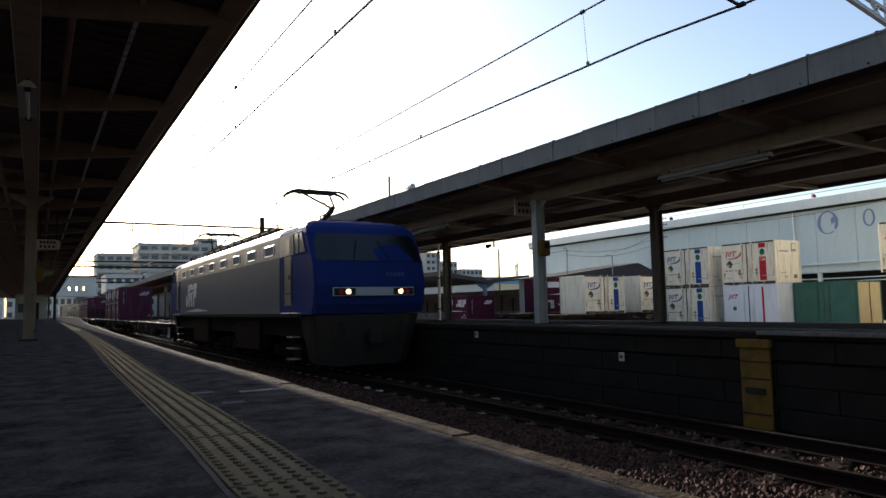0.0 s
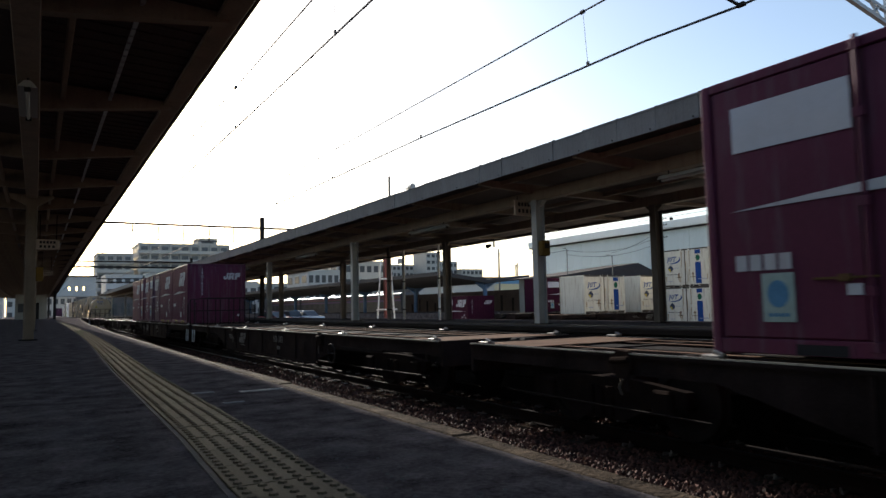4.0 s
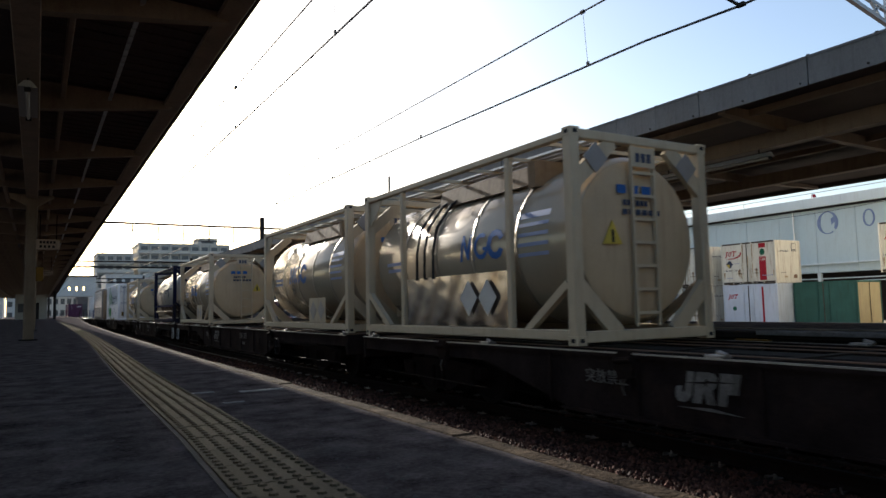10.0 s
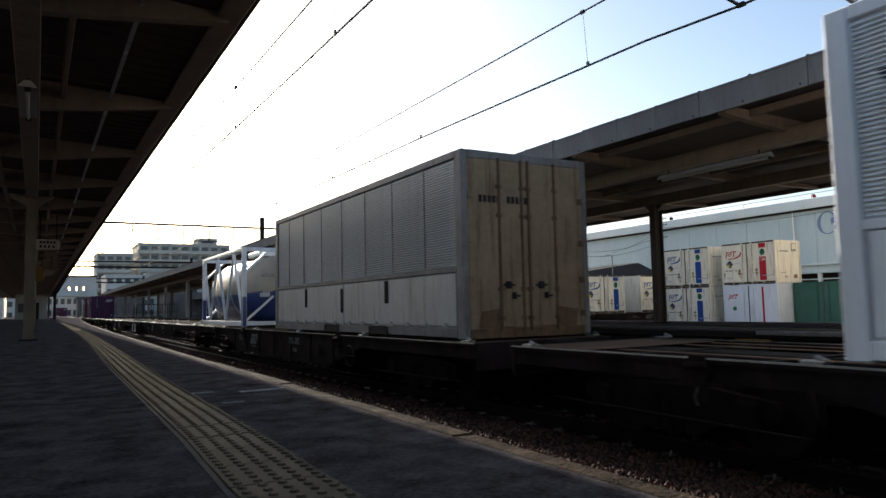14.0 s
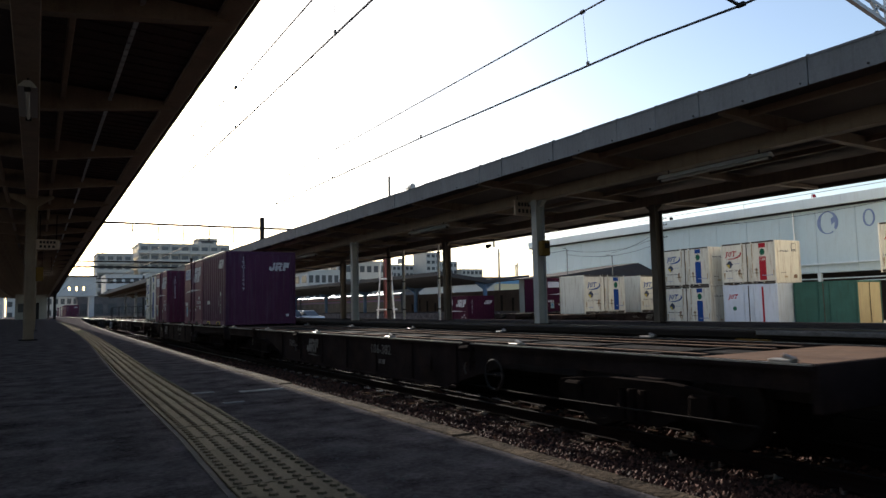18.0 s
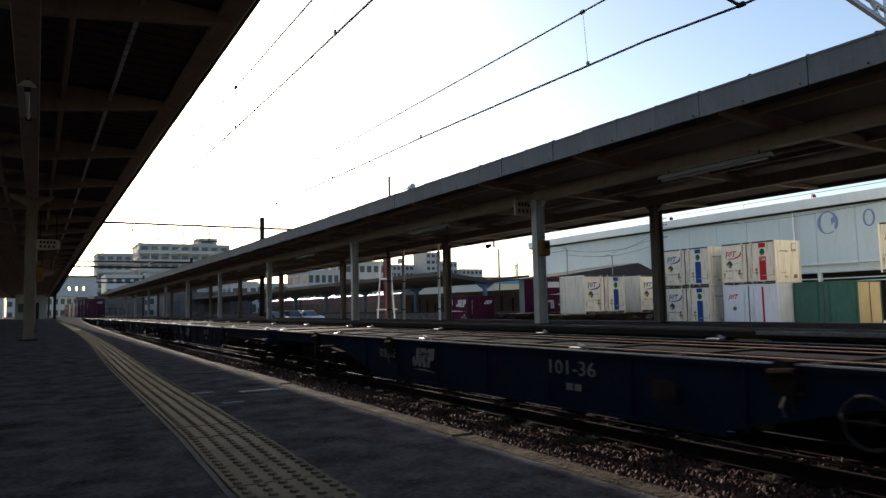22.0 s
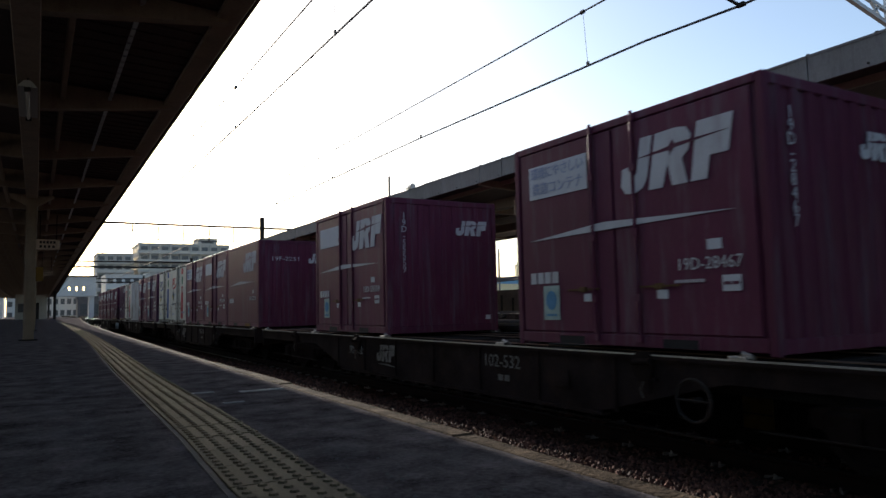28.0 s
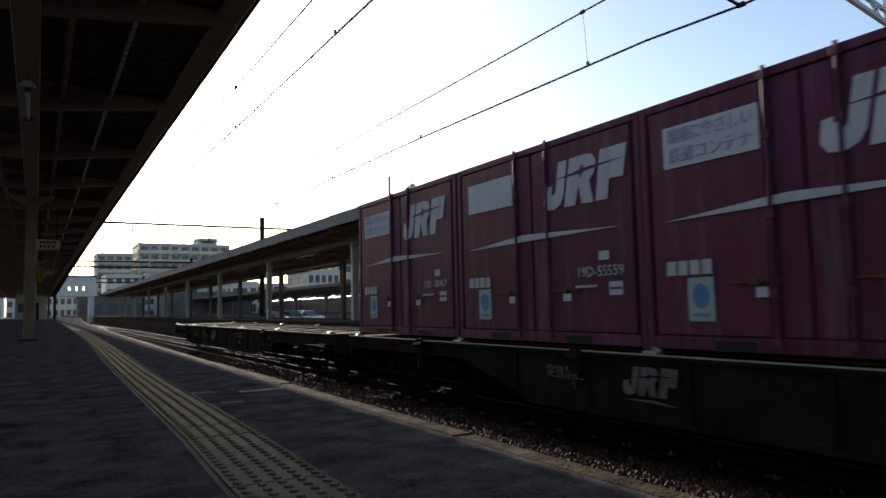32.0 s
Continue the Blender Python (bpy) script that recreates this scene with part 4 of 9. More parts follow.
def barrel(t, L, R, zc, m, y0=0.28, bands=(), band_m=None, split=None, flat_ends=False):
    """The vessel: a cylinder along y with dished ends, and its cladding bands."""
    bm = bmesh.new()
    prof = [(0.0, 0.02), (0.06, R * 0.45), (0.14, R * 0.72), (0.26, R * 0.92), (0.40, R)]
    if flat_ends:
        prof = [(0.0, 0.02), (0.015, R * 0.45), (0.04, R * 0.75), (0.08, R * 0.92), (0.16, R)]
    prof = [(y0 + a, r) for a, r in prof]
    prof += [(L - (a - 0.0), r) for a, r in reversed(prof)]
    n = 40
    rings = []
    for y, r in prof:
        rings.append([bm.verts.new((r * math.cos(2 * math.pi * i / n), y, zc + r * math.sin(2 * math.pi * i / n))) for i in range(n)])
    for a, b in zip(rings, rings[1:]):
        for i in range(n):
            f = bm.faces.new((a[i], a[(i + 1) % n], b[(i + 1) % n], b[i]))
            f.smooth = True
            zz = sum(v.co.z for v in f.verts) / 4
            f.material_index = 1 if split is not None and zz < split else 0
    bm.faces.new(rings[0])
    bm.faces.new(list(reversed(rings[-1])))
    ob = part("tank_shell", bm, m, t)
    for y in bands:
        bm = bmesh.new()
        rs = []
        for yy, r in ((y - 0.03, R + 0.002), (y - 0.03, R + 0.012), (y + 0.03, R + 0.012), (y + 0.03, R + 0.002)):
            rs.append([bm.verts.new((r * math.cos(2 * math.pi * i / n), yy, zc + r * math.sin(2 * math.pi * i / n))) for i in range(n)])
        for a, b in zip(rs, rs[1:]):
            for i in range(n):
                bm.faces.new((a[i], a[(i + 1) % n], b[(i + 1) % n], b[i])).smooth = True
        part("cladding_band", bm, band_m or M_TRIM, t)
    return ob


def curved_mark(pts, y, ang, R, zc, parent, material, name, k=1.0, lift=0.008):
    """A painted outline wrapped on the vessel; ang degrees above the horizontal on the platform side."""
    bm = bmesh.new()
    f = bm.faces.new([bm.verts.new((0.0, a * k, b * k)) for a, b in pts])
    f.normal_update()
    bmesh.ops.triangulate(bm, faces=[f], ngon_method="EAR_CLIP")
    bmesh.ops.subdivide_edges(bm, edges=[e for e in bm.edges if abs(e.verts[0].co.z - e.verts[1].co.z) > 0.08], cuts=3)
    bmesh.ops.triangulate(bm, faces=bm.faces[:])
    for v in bm.verts:
        th = radians(180 - ang) - v.co.z / R
        v.co = Vector(((R + lift) * math.cos(th), y - v.co.y, zc + (R + lift) * math.sin(th)))
    return part(name, bm, material, parent)


def tank_beige(boxed, label):
    L, H, R, zc = 6.058, 2.66, 1.10, 1.32
    t = empty("tank_container", Matrix.Identity(4), label, "tank container", "beige tank containers")
    ring_frame(t, L, H, M_CREAM)
    barrel(t, L - 0.10, R, zc, M_CLAD, 0.10, (1.3, 2.4, 3.5, 4.6), M_BANDTAN, flat_ends=True)
    disc = [(0.0, 0.02), (0.012, R * 0.6), (0.035, R * 0.85), (0.075, R * 0.93)]
    for y0, s in ((0.086, 1), (L - 0.086, -1)):
        bm = bmesh.new()
        rings = [[bm.verts.new((r * math.cos(math.tau * i / 40), y0 + s * a, zc + r * math.sin(math.tau * i / 40))) for i in range(40)] for a, r in disc]
        for p, q in zip(rings, rings[1:]):
            for i in range(40):
                bm.faces.new((p[i], p[(i + 1) % 40], q[(i + 1) % 40], q[i])).smooth = True
        bm.faces.new(rings[0])
        part("end_cap", bm, M_ENDTAN, t, "flat tan painted end")
    for y in (0.06, L - 0.06):
        for s in (-1, 1):
            for z0, z1 in ((H - 0.12, H - 0.66), (0.12, 0.72)):
                bm = bmesh.new()
                bar(bm, (s * 0.50, y, z0), (s * 1.13, y, z1), 0.08, 0.20)
                part("corner_brace", bm, M_CREAM, t)
    for s in (-1, 1):
        for y0, y1 in ((0.16, 1.0), (L - 0.16, L - 1.0)):
            bm = bmesh.new()
            bar(bm, (s * 1.17, y0, 0.75), (s * 1.17, y1, 0.16), 0.09, 0.10)
            part("side_brace", bm, M_CREAM, t)
        bm = bmesh.new()
        poly(bm, [(s * 1.17, L - 0.16, H - 0.12), (s * 1.17, L - 0.7, H - 0.12), (s * 1.17, L - 0.5, H - 0.35), (s * 1.17, L - 0.16, H - 0.6)], 0.02, axis=0)
        part("gusset", bm, M_CREAM, t)
    # ladder and marks on the leading end
    bm = bmesh.new()
    lx = 0.02 if boxed else 0.16
    for x in (lx - 0.2, lx + 0.2):
        box(bm, x - 0.02, x + 0.02, 0.02, 0.06, 0.2, H - 0.14)
    for i in range(7):
        box(bm, lx - 0.2, lx + 0.2, 0.025, 0.05, 0.35 + i * 0.3, 0.39 + i * 0.3)
    part("ladder", bm, M_CREAM, t)
    bm = bmesh.new()
    box(bm, -0.22, 0.22, 0.0, 0.012, H - 0.42, H - 0.16)
    part("end_plate", bm, M_CREAM, t)
    bars(t, 0.0, H - 0.3, 0.3, 0.12, 3, M_TXT, x=-0.006, end=True)
    for s in (-1, 1):
        bm = bmesh.new()
        poly(bm, [(s * 0.82 + a, -0.004, H - 0.36 + b) for a, b in ((-0.2, 0), (0, -0.2), (0.2, 0), (0, 0.2))], 0.015, axis=1)
        part("hazard_placard", bm, M_LABELGREY, t, "blank grey diamond placard")
    for a, b, w in ((-0.12, 1.95, 0.66), (-0.1, 1.78, 0.46), (0.0, 1.66, 0.7)):
        bars(t, a, b, w, 0.11 if b > 1.9 else 0.07, 3 if b > 1.9 else 6, M_LOGOBLUE if b > 1.9 else M_TXT, x=0.062, end=True)
    tx = -0.52 if boxed else 0.56
    bm = bmesh.new()
    poly(bm, [(tx - 0.16, 0.064, 1.24), (tx + 0.16, 0.064, 1.24), (tx, 0.064, 1.54)], 0.012, axis=1)
    tri = part("warning_triangle", bm, M_DIAY, t, "yellow and black warning triangle")
    bm = bmesh.new()
    box(bm, tx - 0.02, tx + 0.02, 0.056, 0.063, 1.26, 1.42)
    part("warning_sign", bm, M_BLACK, tri)
    # walkway, manlids and pipework on top
    for x in (-0.62, -0.46, -0.30):
        bm = bmesh.new()
        box(bm, x, x + 0.13, 0.3, L - 0.3, H - 0.06, H - 0.03)
        part("walkway_plank", bm, M_GALV, t)
    for i in range(6):
        bm = bmesh.new()
        box(bm, -1.12, 1.12, 0.6 + i * 0.95, 0.64 + i * 0.95, H - 0.11, H - 0.06)
        part("walkway_bearer", bm, M_CREAM, t)
    bm = bmesh.new()
    poly(bm, [(-0.78, 1.3, zc + 0.86), (-0.72, 1.3, zc + 1.14), (0.2, 1.3, zc + 1.18), (0.2, 1.3, zc + 0.9)], 2.6, axis=1)
    part("spill_box", bm, M_DOORTAN, t, "tan valve housing on the crown")
    bm = bmesh.new()
    poly(bm, [(-0.86, 1.15, zc + 0.80), (-0.86, 1.15, zc + 1.16), (0.2, 1.15, zc + 1.2), (0.2, 1.15, zc + 0.9)], 0.16, axis=1)
    part("box_end", bm, M_DOORTAN, t)
    for y in (1.6, 3.0, 4.3):
        bm = bmesh.new()
        rod(bm, (0.35, y, zc + R - 0.06), (0.35, y, zc + R + 0.12), 0.26, 16)
        part("manlid", bm, M_GALV, t)
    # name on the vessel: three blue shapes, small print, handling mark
    cy = 2.22 if boxed else 3.55
    wide = 1.0 if boxed else 1.12
    curved_mark([(-0.54, -0.20), (-0.47, -0.20), (-0.44, 0.07), (-0.33, -0.18), (-0.28, -0.18), (-0.23, 0.07), (-0.20, -0.20), (-0.13, -0.20), (-0.20, 0.20), (-0.26, 0.20), (-0.32, -0.03), (-0.42, 0.20), (-0.47, 0.20)], cy, 3, R, zc, t, M_LOGOBLUE, "emblem_shape", wide)
    ring = [(0.05 + 0.19 * math.cos(radians(a)), 0.20 * math.sin(radians(a))) for a in range(50, 341, 29)] + [(0.24, -0.02), (0.10, -0.02), (0.10, -0.06)]
    ring += [(0.05 + 0.125 * math.cos(radians(a)), 0.13 * math.sin(radians(a))) for a in range(325, 49, -29)]
    curved_mark(ring, cy, 3, R, zc, t, M_LOGOBLUE, "emblem_shape", wide)
    ring = [(0.42 + 0.22 * math.cos(radians(a)), 0.22 * math.sin(radians(a))) for a in range(25, 336, 31)]
    ring += [(0.42 + 0.115 * math.cos(radians(a)), 0.12 * math.sin(radians(a))) for a in range(335, 24, -31)]
    curved_mark(ring, cy, 3, R, zc, t, M_LOGOBLUE, "emblem_shape", wide)
    for i, w in enumerate((0.62, 0.56)):
        curved_mark(rect(w, 0.06), 5.0, -2 - i * 6, R, zc, t, M_BARBLUE, "print_bar")
    for i in range(5):
        curved_mark(rect(0.66, 0.05 if i else 0.09), 0.95, 20 - i * 7, R, zc, t, M_BARBLUE, "print_bar")
    if boxed:
        bm = bmesh.new()
        nu, nv = 40, 12
        rs = random.Random(3)
        grid = [[bm.verts.new((-1.155 + 0.004 * math.sin(u * 0.9 + v * 0.5) + rs.uniform(-0.0025, 0.0025), 1.44 + u * 2.98 / nu, 0.20 + v * 0.78 / nv)) for v in range(nv + 1)] for u in range(nu + 1)]
        for u in range(nu):
            for v in range(nv):
                bm.faces.new((grid[u][v], grid[u + 1][v], grid[u + 1][v + 1], grid[u][v + 1])).smooth = True
        part("side_panel", bm, M_PANEL, t, "crumpled shiny steel side panel")
        for y in (1.90, 2.40):
            bm = bmesh.new()
            poly(bm, [(-1.20, y + a, 0.62 + b) for a, b in ((-0.23, 0), (0, -0.26), (0.23, 0), (0, 0.26))], 0.008, axis=0)
            part("hazard_placard", bm, M_PLAC, t, "bare metal diamond placard")
        for y in (4.54, 1.36):
            bm = bmesh.new()
            box(bm, -1.20, -1.12, y - 0.05, y + 0.05, 0.19, H - 0.13, 0.008)
            part("side_stanchion", bm, M_CREAM, t)
        for i in range(3):
            bm = bmesh.new()
            y = 4.08 - (0.0, 0.26, 0.55)[i]
            tube(bm, [(-0.45, y - 0.75, zc + R + 0.08), (-0.62, y - 0.35, zc + 1.04), (-0.82, y - 0.08, zc + 0.86), (-1.04, y + 0.02, zc + 0.5), (-1.14, y, zc + 0.1), (-1.17, y - 0.04, 0.95)], 0.024, 6)
            part("hose", bm, M_BLACK, t)
    else:
        flat(rect(1.05, 0.56), 1.82, 0.48, t, M_CREAM, "placard_plate", "cream plate with two grey diamonds", x=-1.215)
        for s in (-0.25, 0.25):
            flat([(-0.21, 0), (0, -0.22), (0.21, 0), (0, 0.22)], 1.82 + s, 0.48, t, M_LABELGREY, "hazard_placard", x=-1.221)
        curved_mark([(0.13 * math.cos(a * 0.52), 0.13 * math.sin(a * 0.52)) for a in range(12)], 3.9, -16, R, zc, t, M_BLACK, "round_mark")
        curved_mark([(0.10 * math.cos(a * 0.52), 0.10 * math.sin(a * 0.52)) for a in range(12)], 3.9, -16, R, zc, t, M_CLAD, "round_field", lift=0.012)
        curved_mark([(-0.12, 0.02), (0.0, -0.03), (0.1, -0.07), (0.02, 0.05)], 3.9, -16, R, zc, t, M_BLACK, "round_stroke", lift=0.016)
    return t


M_BANDTAN = mat("cladding_band_tan", (0.24, 0.20, 0.15), 0.4, 0.4, vary=0.2, bump=0)
M_ENDTAN = mat("tank_end_tan", (0.40, 0.305, 0.20), 0.6, vary=0.1, scale=1.5, dirt=(0.27, 0.19, 0.12), dirt_amount=0.6, streak=True, spec=0.03)
M_PANEL = mat("crumpled_dull_steel", (0.27, 0.24, 0.22), 0.16, 0.9, vary=0.2, scale=4, fine=5, bump=0.03)
# dirty belly cladding, with the underside shade put into its colour
M_CLADLOW = mat("tank_belly_grime_shade", (0.075, 0.058, 0.042), 0.6, vary=0.3, scale=2, dirt=(0.03, 0.022, 0.016), dirt_amount=0.8, spec=0.05)
M_BELT = mat("belt_blue", (0.010, 0.014, 0.045), 0.7, vary=0.15, scale=3, dirt=(0.02, 0.017, 0.02), dirt_amount=0.5, spec=0.02)
M_LABELGREY = mat("blank_placard_grey", (0.20, 0.185, 0.175), 0.6, vary=0.15, bump=0)
M_PLAC = mat("placard_pale_metal", (0.36, 0.37, 0.36), 0.6, vary=0.15, scale=4, bump=0)


def tank_white_blue_frame():
    L, H, R, zc = 6.058, 2.68, 1.14, 1.36
    t = empty("tank_container", Matrix.Identity(4), "white tank container in a dark blue frame with a blue belt", "tank container")
    ring_frame(t, L, H, M_FRAMEBLUE)
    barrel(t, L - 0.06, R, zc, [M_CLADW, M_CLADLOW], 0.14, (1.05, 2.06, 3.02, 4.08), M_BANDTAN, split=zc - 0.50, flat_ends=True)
    bm = bmesh.new()
    box(bm, -1.17, -1.06, 0.16, L - 0.16, 0.77, 0.87)
    part("belt_rail", bm, M_BELT, t)
    for s in (-1, 1):
        for y0, y1 in ((0.16, 0.75), (L - 0.16, L - 0.75)):
            bm = bmesh.new()
            bar(bm, (s * 1.16, y0, 0.75), (s * 1.10, y1, 0.14), 0.08, 0.08)
            part("side_brace", bm, M_FRAMEBLUE, t)
        bm = bmesh.new()
        bar(bm, (s * 1.15, 0.06, 1.0), (s * 0.35, 0.06, 0.3), 0.08, 0.08)
        part("corner_brace", bm, M_FRAMEBLUE, t)
        bm = bmesh.new()
        bar(bm, (s * 1.15, 0.06, H - 0.1), (s * 0.55, 0.06, 1.9), 0.07, 0.07)
        part("corner_brace", bm, M_FRAMEBLUE, t)
    bm = bmesh.new()
    for z in (0.55, 0.85, 1.12):
        rod(bm, (-0.55, 0.1, z), (0.55, 0.1, z), 0.02, 6)
    for x in (-0.5, 0.0, 0.5):
        rod(bm, (x, 0.1, 0.15), (x, 0.1, 1.12), 0.02, 6)
    part("valve_guard", bm, M_BLACK, t)
    bm = bmesh.new()
    rod(bm, (0, 0.1, 0.75), (0, 0.3, 0.75), 0.16, 16)
    rod(bm, (-0.85, 0.12, 0.95), (-0.85, 0.25, 0.95), 0.09, 12)
    part("valve", bm, M_WEAR, t)
    bars(t, 0.05, 2.08, 0.5, 0.09, 7, M_BLACK, x=0.24, end=True)
    bars(t, 0.05, 1.95, 0.6, 0.09, 9, M_BLACK, x=0.24, end=True)
    bars(t, 0.1, 1.80, 0.3, 0.09, 4, M_BLACK, x=0.24, end=True)
    for i in range(3):
        bars(t, -0.45, 1.30 - i * 0.1, 0.35, 0.05, 5, M_BLACK, x=0.24, end=True)
    for p in JOINED:
        curved_mark([(a * 2.15, b * 1.6) for a, b in p], 4.02, 13, R, zc, t, M_TXT, "emblem_shape")
    for body, y, w in (("93", 3.10, 0.17), ("CHMA", 2.62, 0.50), ("専用", 2.05, 0.42)):
        th = radians(180 - 11)
        words(body, 0.20, M_TXT, t, Matrix.Translation(((R + 0.012) * math.cos(th), y, zc + (R + 0.012) * math.sin(th))) @ Matrix.Rotation(radians(11), 4, "Y") @ Matrix.Translation((1.3, 0, 0)) @ on_side(0.0, 0.0, -1.3), "lettering", width=w)
    curved_mark(rect(0.75, 0.03), 2.65, 5, R, zc, t, M_TXT, "print_bar")
    for j in range(3):
        curved_mark(rect(0.62, 0.07), 1.35, 30 - j * 8, R, zc, t, M_TXT, "print_bar")
    curved_mark(rect(0.22, 0.26), 1.75, 0, R, zc, t, M_TXT, "print_block")
    bm = bmesh.new()
    box(bm, -0.35, 0.21, 0.3, L - 0.3, H - 0.05, H - 0.02)
    part("walkway", bm, M_STEELD, t)
    for i in range(5):
        bm = bmesh.new()
        box(bm, -1.1, 1.1, 0.7 + i * 1.15, 0.75 + i * 1.15, H - 0.1, H - 0.05)
        part("walkway_bearer", bm, M_STEELD, t)
    bm = bmesh.new()
    poly(bm, [(-0.75, 2.3, zc + 0.84), (-0.62, 2.3, zc + 1.12), (0.62, 2.3, zc + 1.12), (0.75, 2.3, zc + 0.84)], 1.9, axis=1)
    part("crown_housing", bm, M_CLADW, t)
    bm = bmesh.new()
    rod(bm, (-1.15, 0.3, 0.55), (-1.15, L - 0.4, 0.55), 0.03, 8)
    part("pipe", bm, M_BANDTAN, t)
    return t


def tank_blue_white():
    L, H, R, zc = 6.058, 2.50, 1.08, 1.20
    t = empty("tank_container", Matrix.Identity(4), "white tank with dark blue lower half in a white lattice frame", "tank container")
    W = 1.2
    fr = mat("lattice_frame_white", (0.60, 0.62, 0.64), 0.45, vary=0.08, dirt=(0.3, 0.25, 0.2), dirt_amount=0.5, streak=True)
    bl = mat("tank_lower_blue", (0.025, 0.045, 0.15), 0.35, vary=0.1, scale=1.5)
    barrel(t, L - 0.3, R, zc, [M_CLADW, bl], 0.3, (2.0, 4.1), fr, split=1.1)
    for x in (-1, 1):
        for y in (0.0, L - 0.14):
            bm = bmesh.new()
            x0 = -W if x < 0 else W - 0.14
            box(bm, x0, x0 + 0.14, y, y + 0.14, 0.95, H, 0.01)
            box(bm, x0, x0 + 0.14, y, y + 0.14, 0.0, 0.95, 0.01, mi=1)
            part("corner_post", bm, [fr, bl], t)
        bm = bmesh.new()
        x0 = -W if x < 0 else W - 0.12
        box(bm, x0, x0 + 0.12, 0.14, L - 0.14, 0.03, 0.17, 0.01)
        part("side_rail", bm, fr, t)
        bm = bmesh.new()
        box(bm, x0, x0 + 0.08, 0.14, L - 0.14, H - 0.10, H, 0.01)
        part("side_rail", bm, fr, t)
        for y0, z0, y1, z1 in ((0.14, 0.2, 1.3, H - 0.1), (2.4, 0.2, 1.3, H - 0.1), (2.4, 0.2, 3.6, H - 0.1), (4.8, 0.2, 3.6, H - 0.1), (4.8, 0.2, L - 0.14, H - 0.1)):
            bm = bmesh.new()
            bar(bm, (x * (W - 0.05), y0, z0), (x * (W - 0.05), y1, z1), 0.07, 0.08)
            part("lattice_brace", bm, fr, t)
    for y in (0.05, L - 0.07):
        for z in (0.1, H - 0.06):
            bm = bmesh.new()
            box(bm, -W + 0.14, W - 0.14, y, y + 0.1, z - 0.06, z + 0.06)
            part("end_rail", bm, fr, t)
        for s in (-1, 1):
            bm = bmesh.new()
            bar(bm, (s * 1.1, y + 0.04, 0.16), (s * 0.2, y + 0.04, 0.95), 0.06, 0.07)
            part("corner_brace", bm, fr, t)
            bm = bmesh.new()
            bar(bm, (s * 1.1, y + 0.04, 1.7), (s * 0.35, y + 0.04, H - 0.08), 0.06, 0.07)
            part("corner_brace", bm, fr, t)
    bm = bmesh.new()
    box(bm, -0.5, 0.5, 0.7, 2.0, zc + R + 0.0, zc + R + 0.16, 0.02)
    part("valve_housing", bm, fr, t)
    words("UT11C-8", 0.15, M_TXT, t, on_front(-0.25, 1.62, 0.27), "number")
    flat_end(rect(0.32, 0.13), -0.42, 1.0, 0.26, t, M_LABEL, "plate")
    flat_end(rect(0.34, 0.28), 0.35, 0.92, 0.26, t, M_LABEL, "plate")
    flat_end(rect(0.2, 0.12), 0.45, 1.75, 0.26, t, M_YELLOW, "plate")
    return t


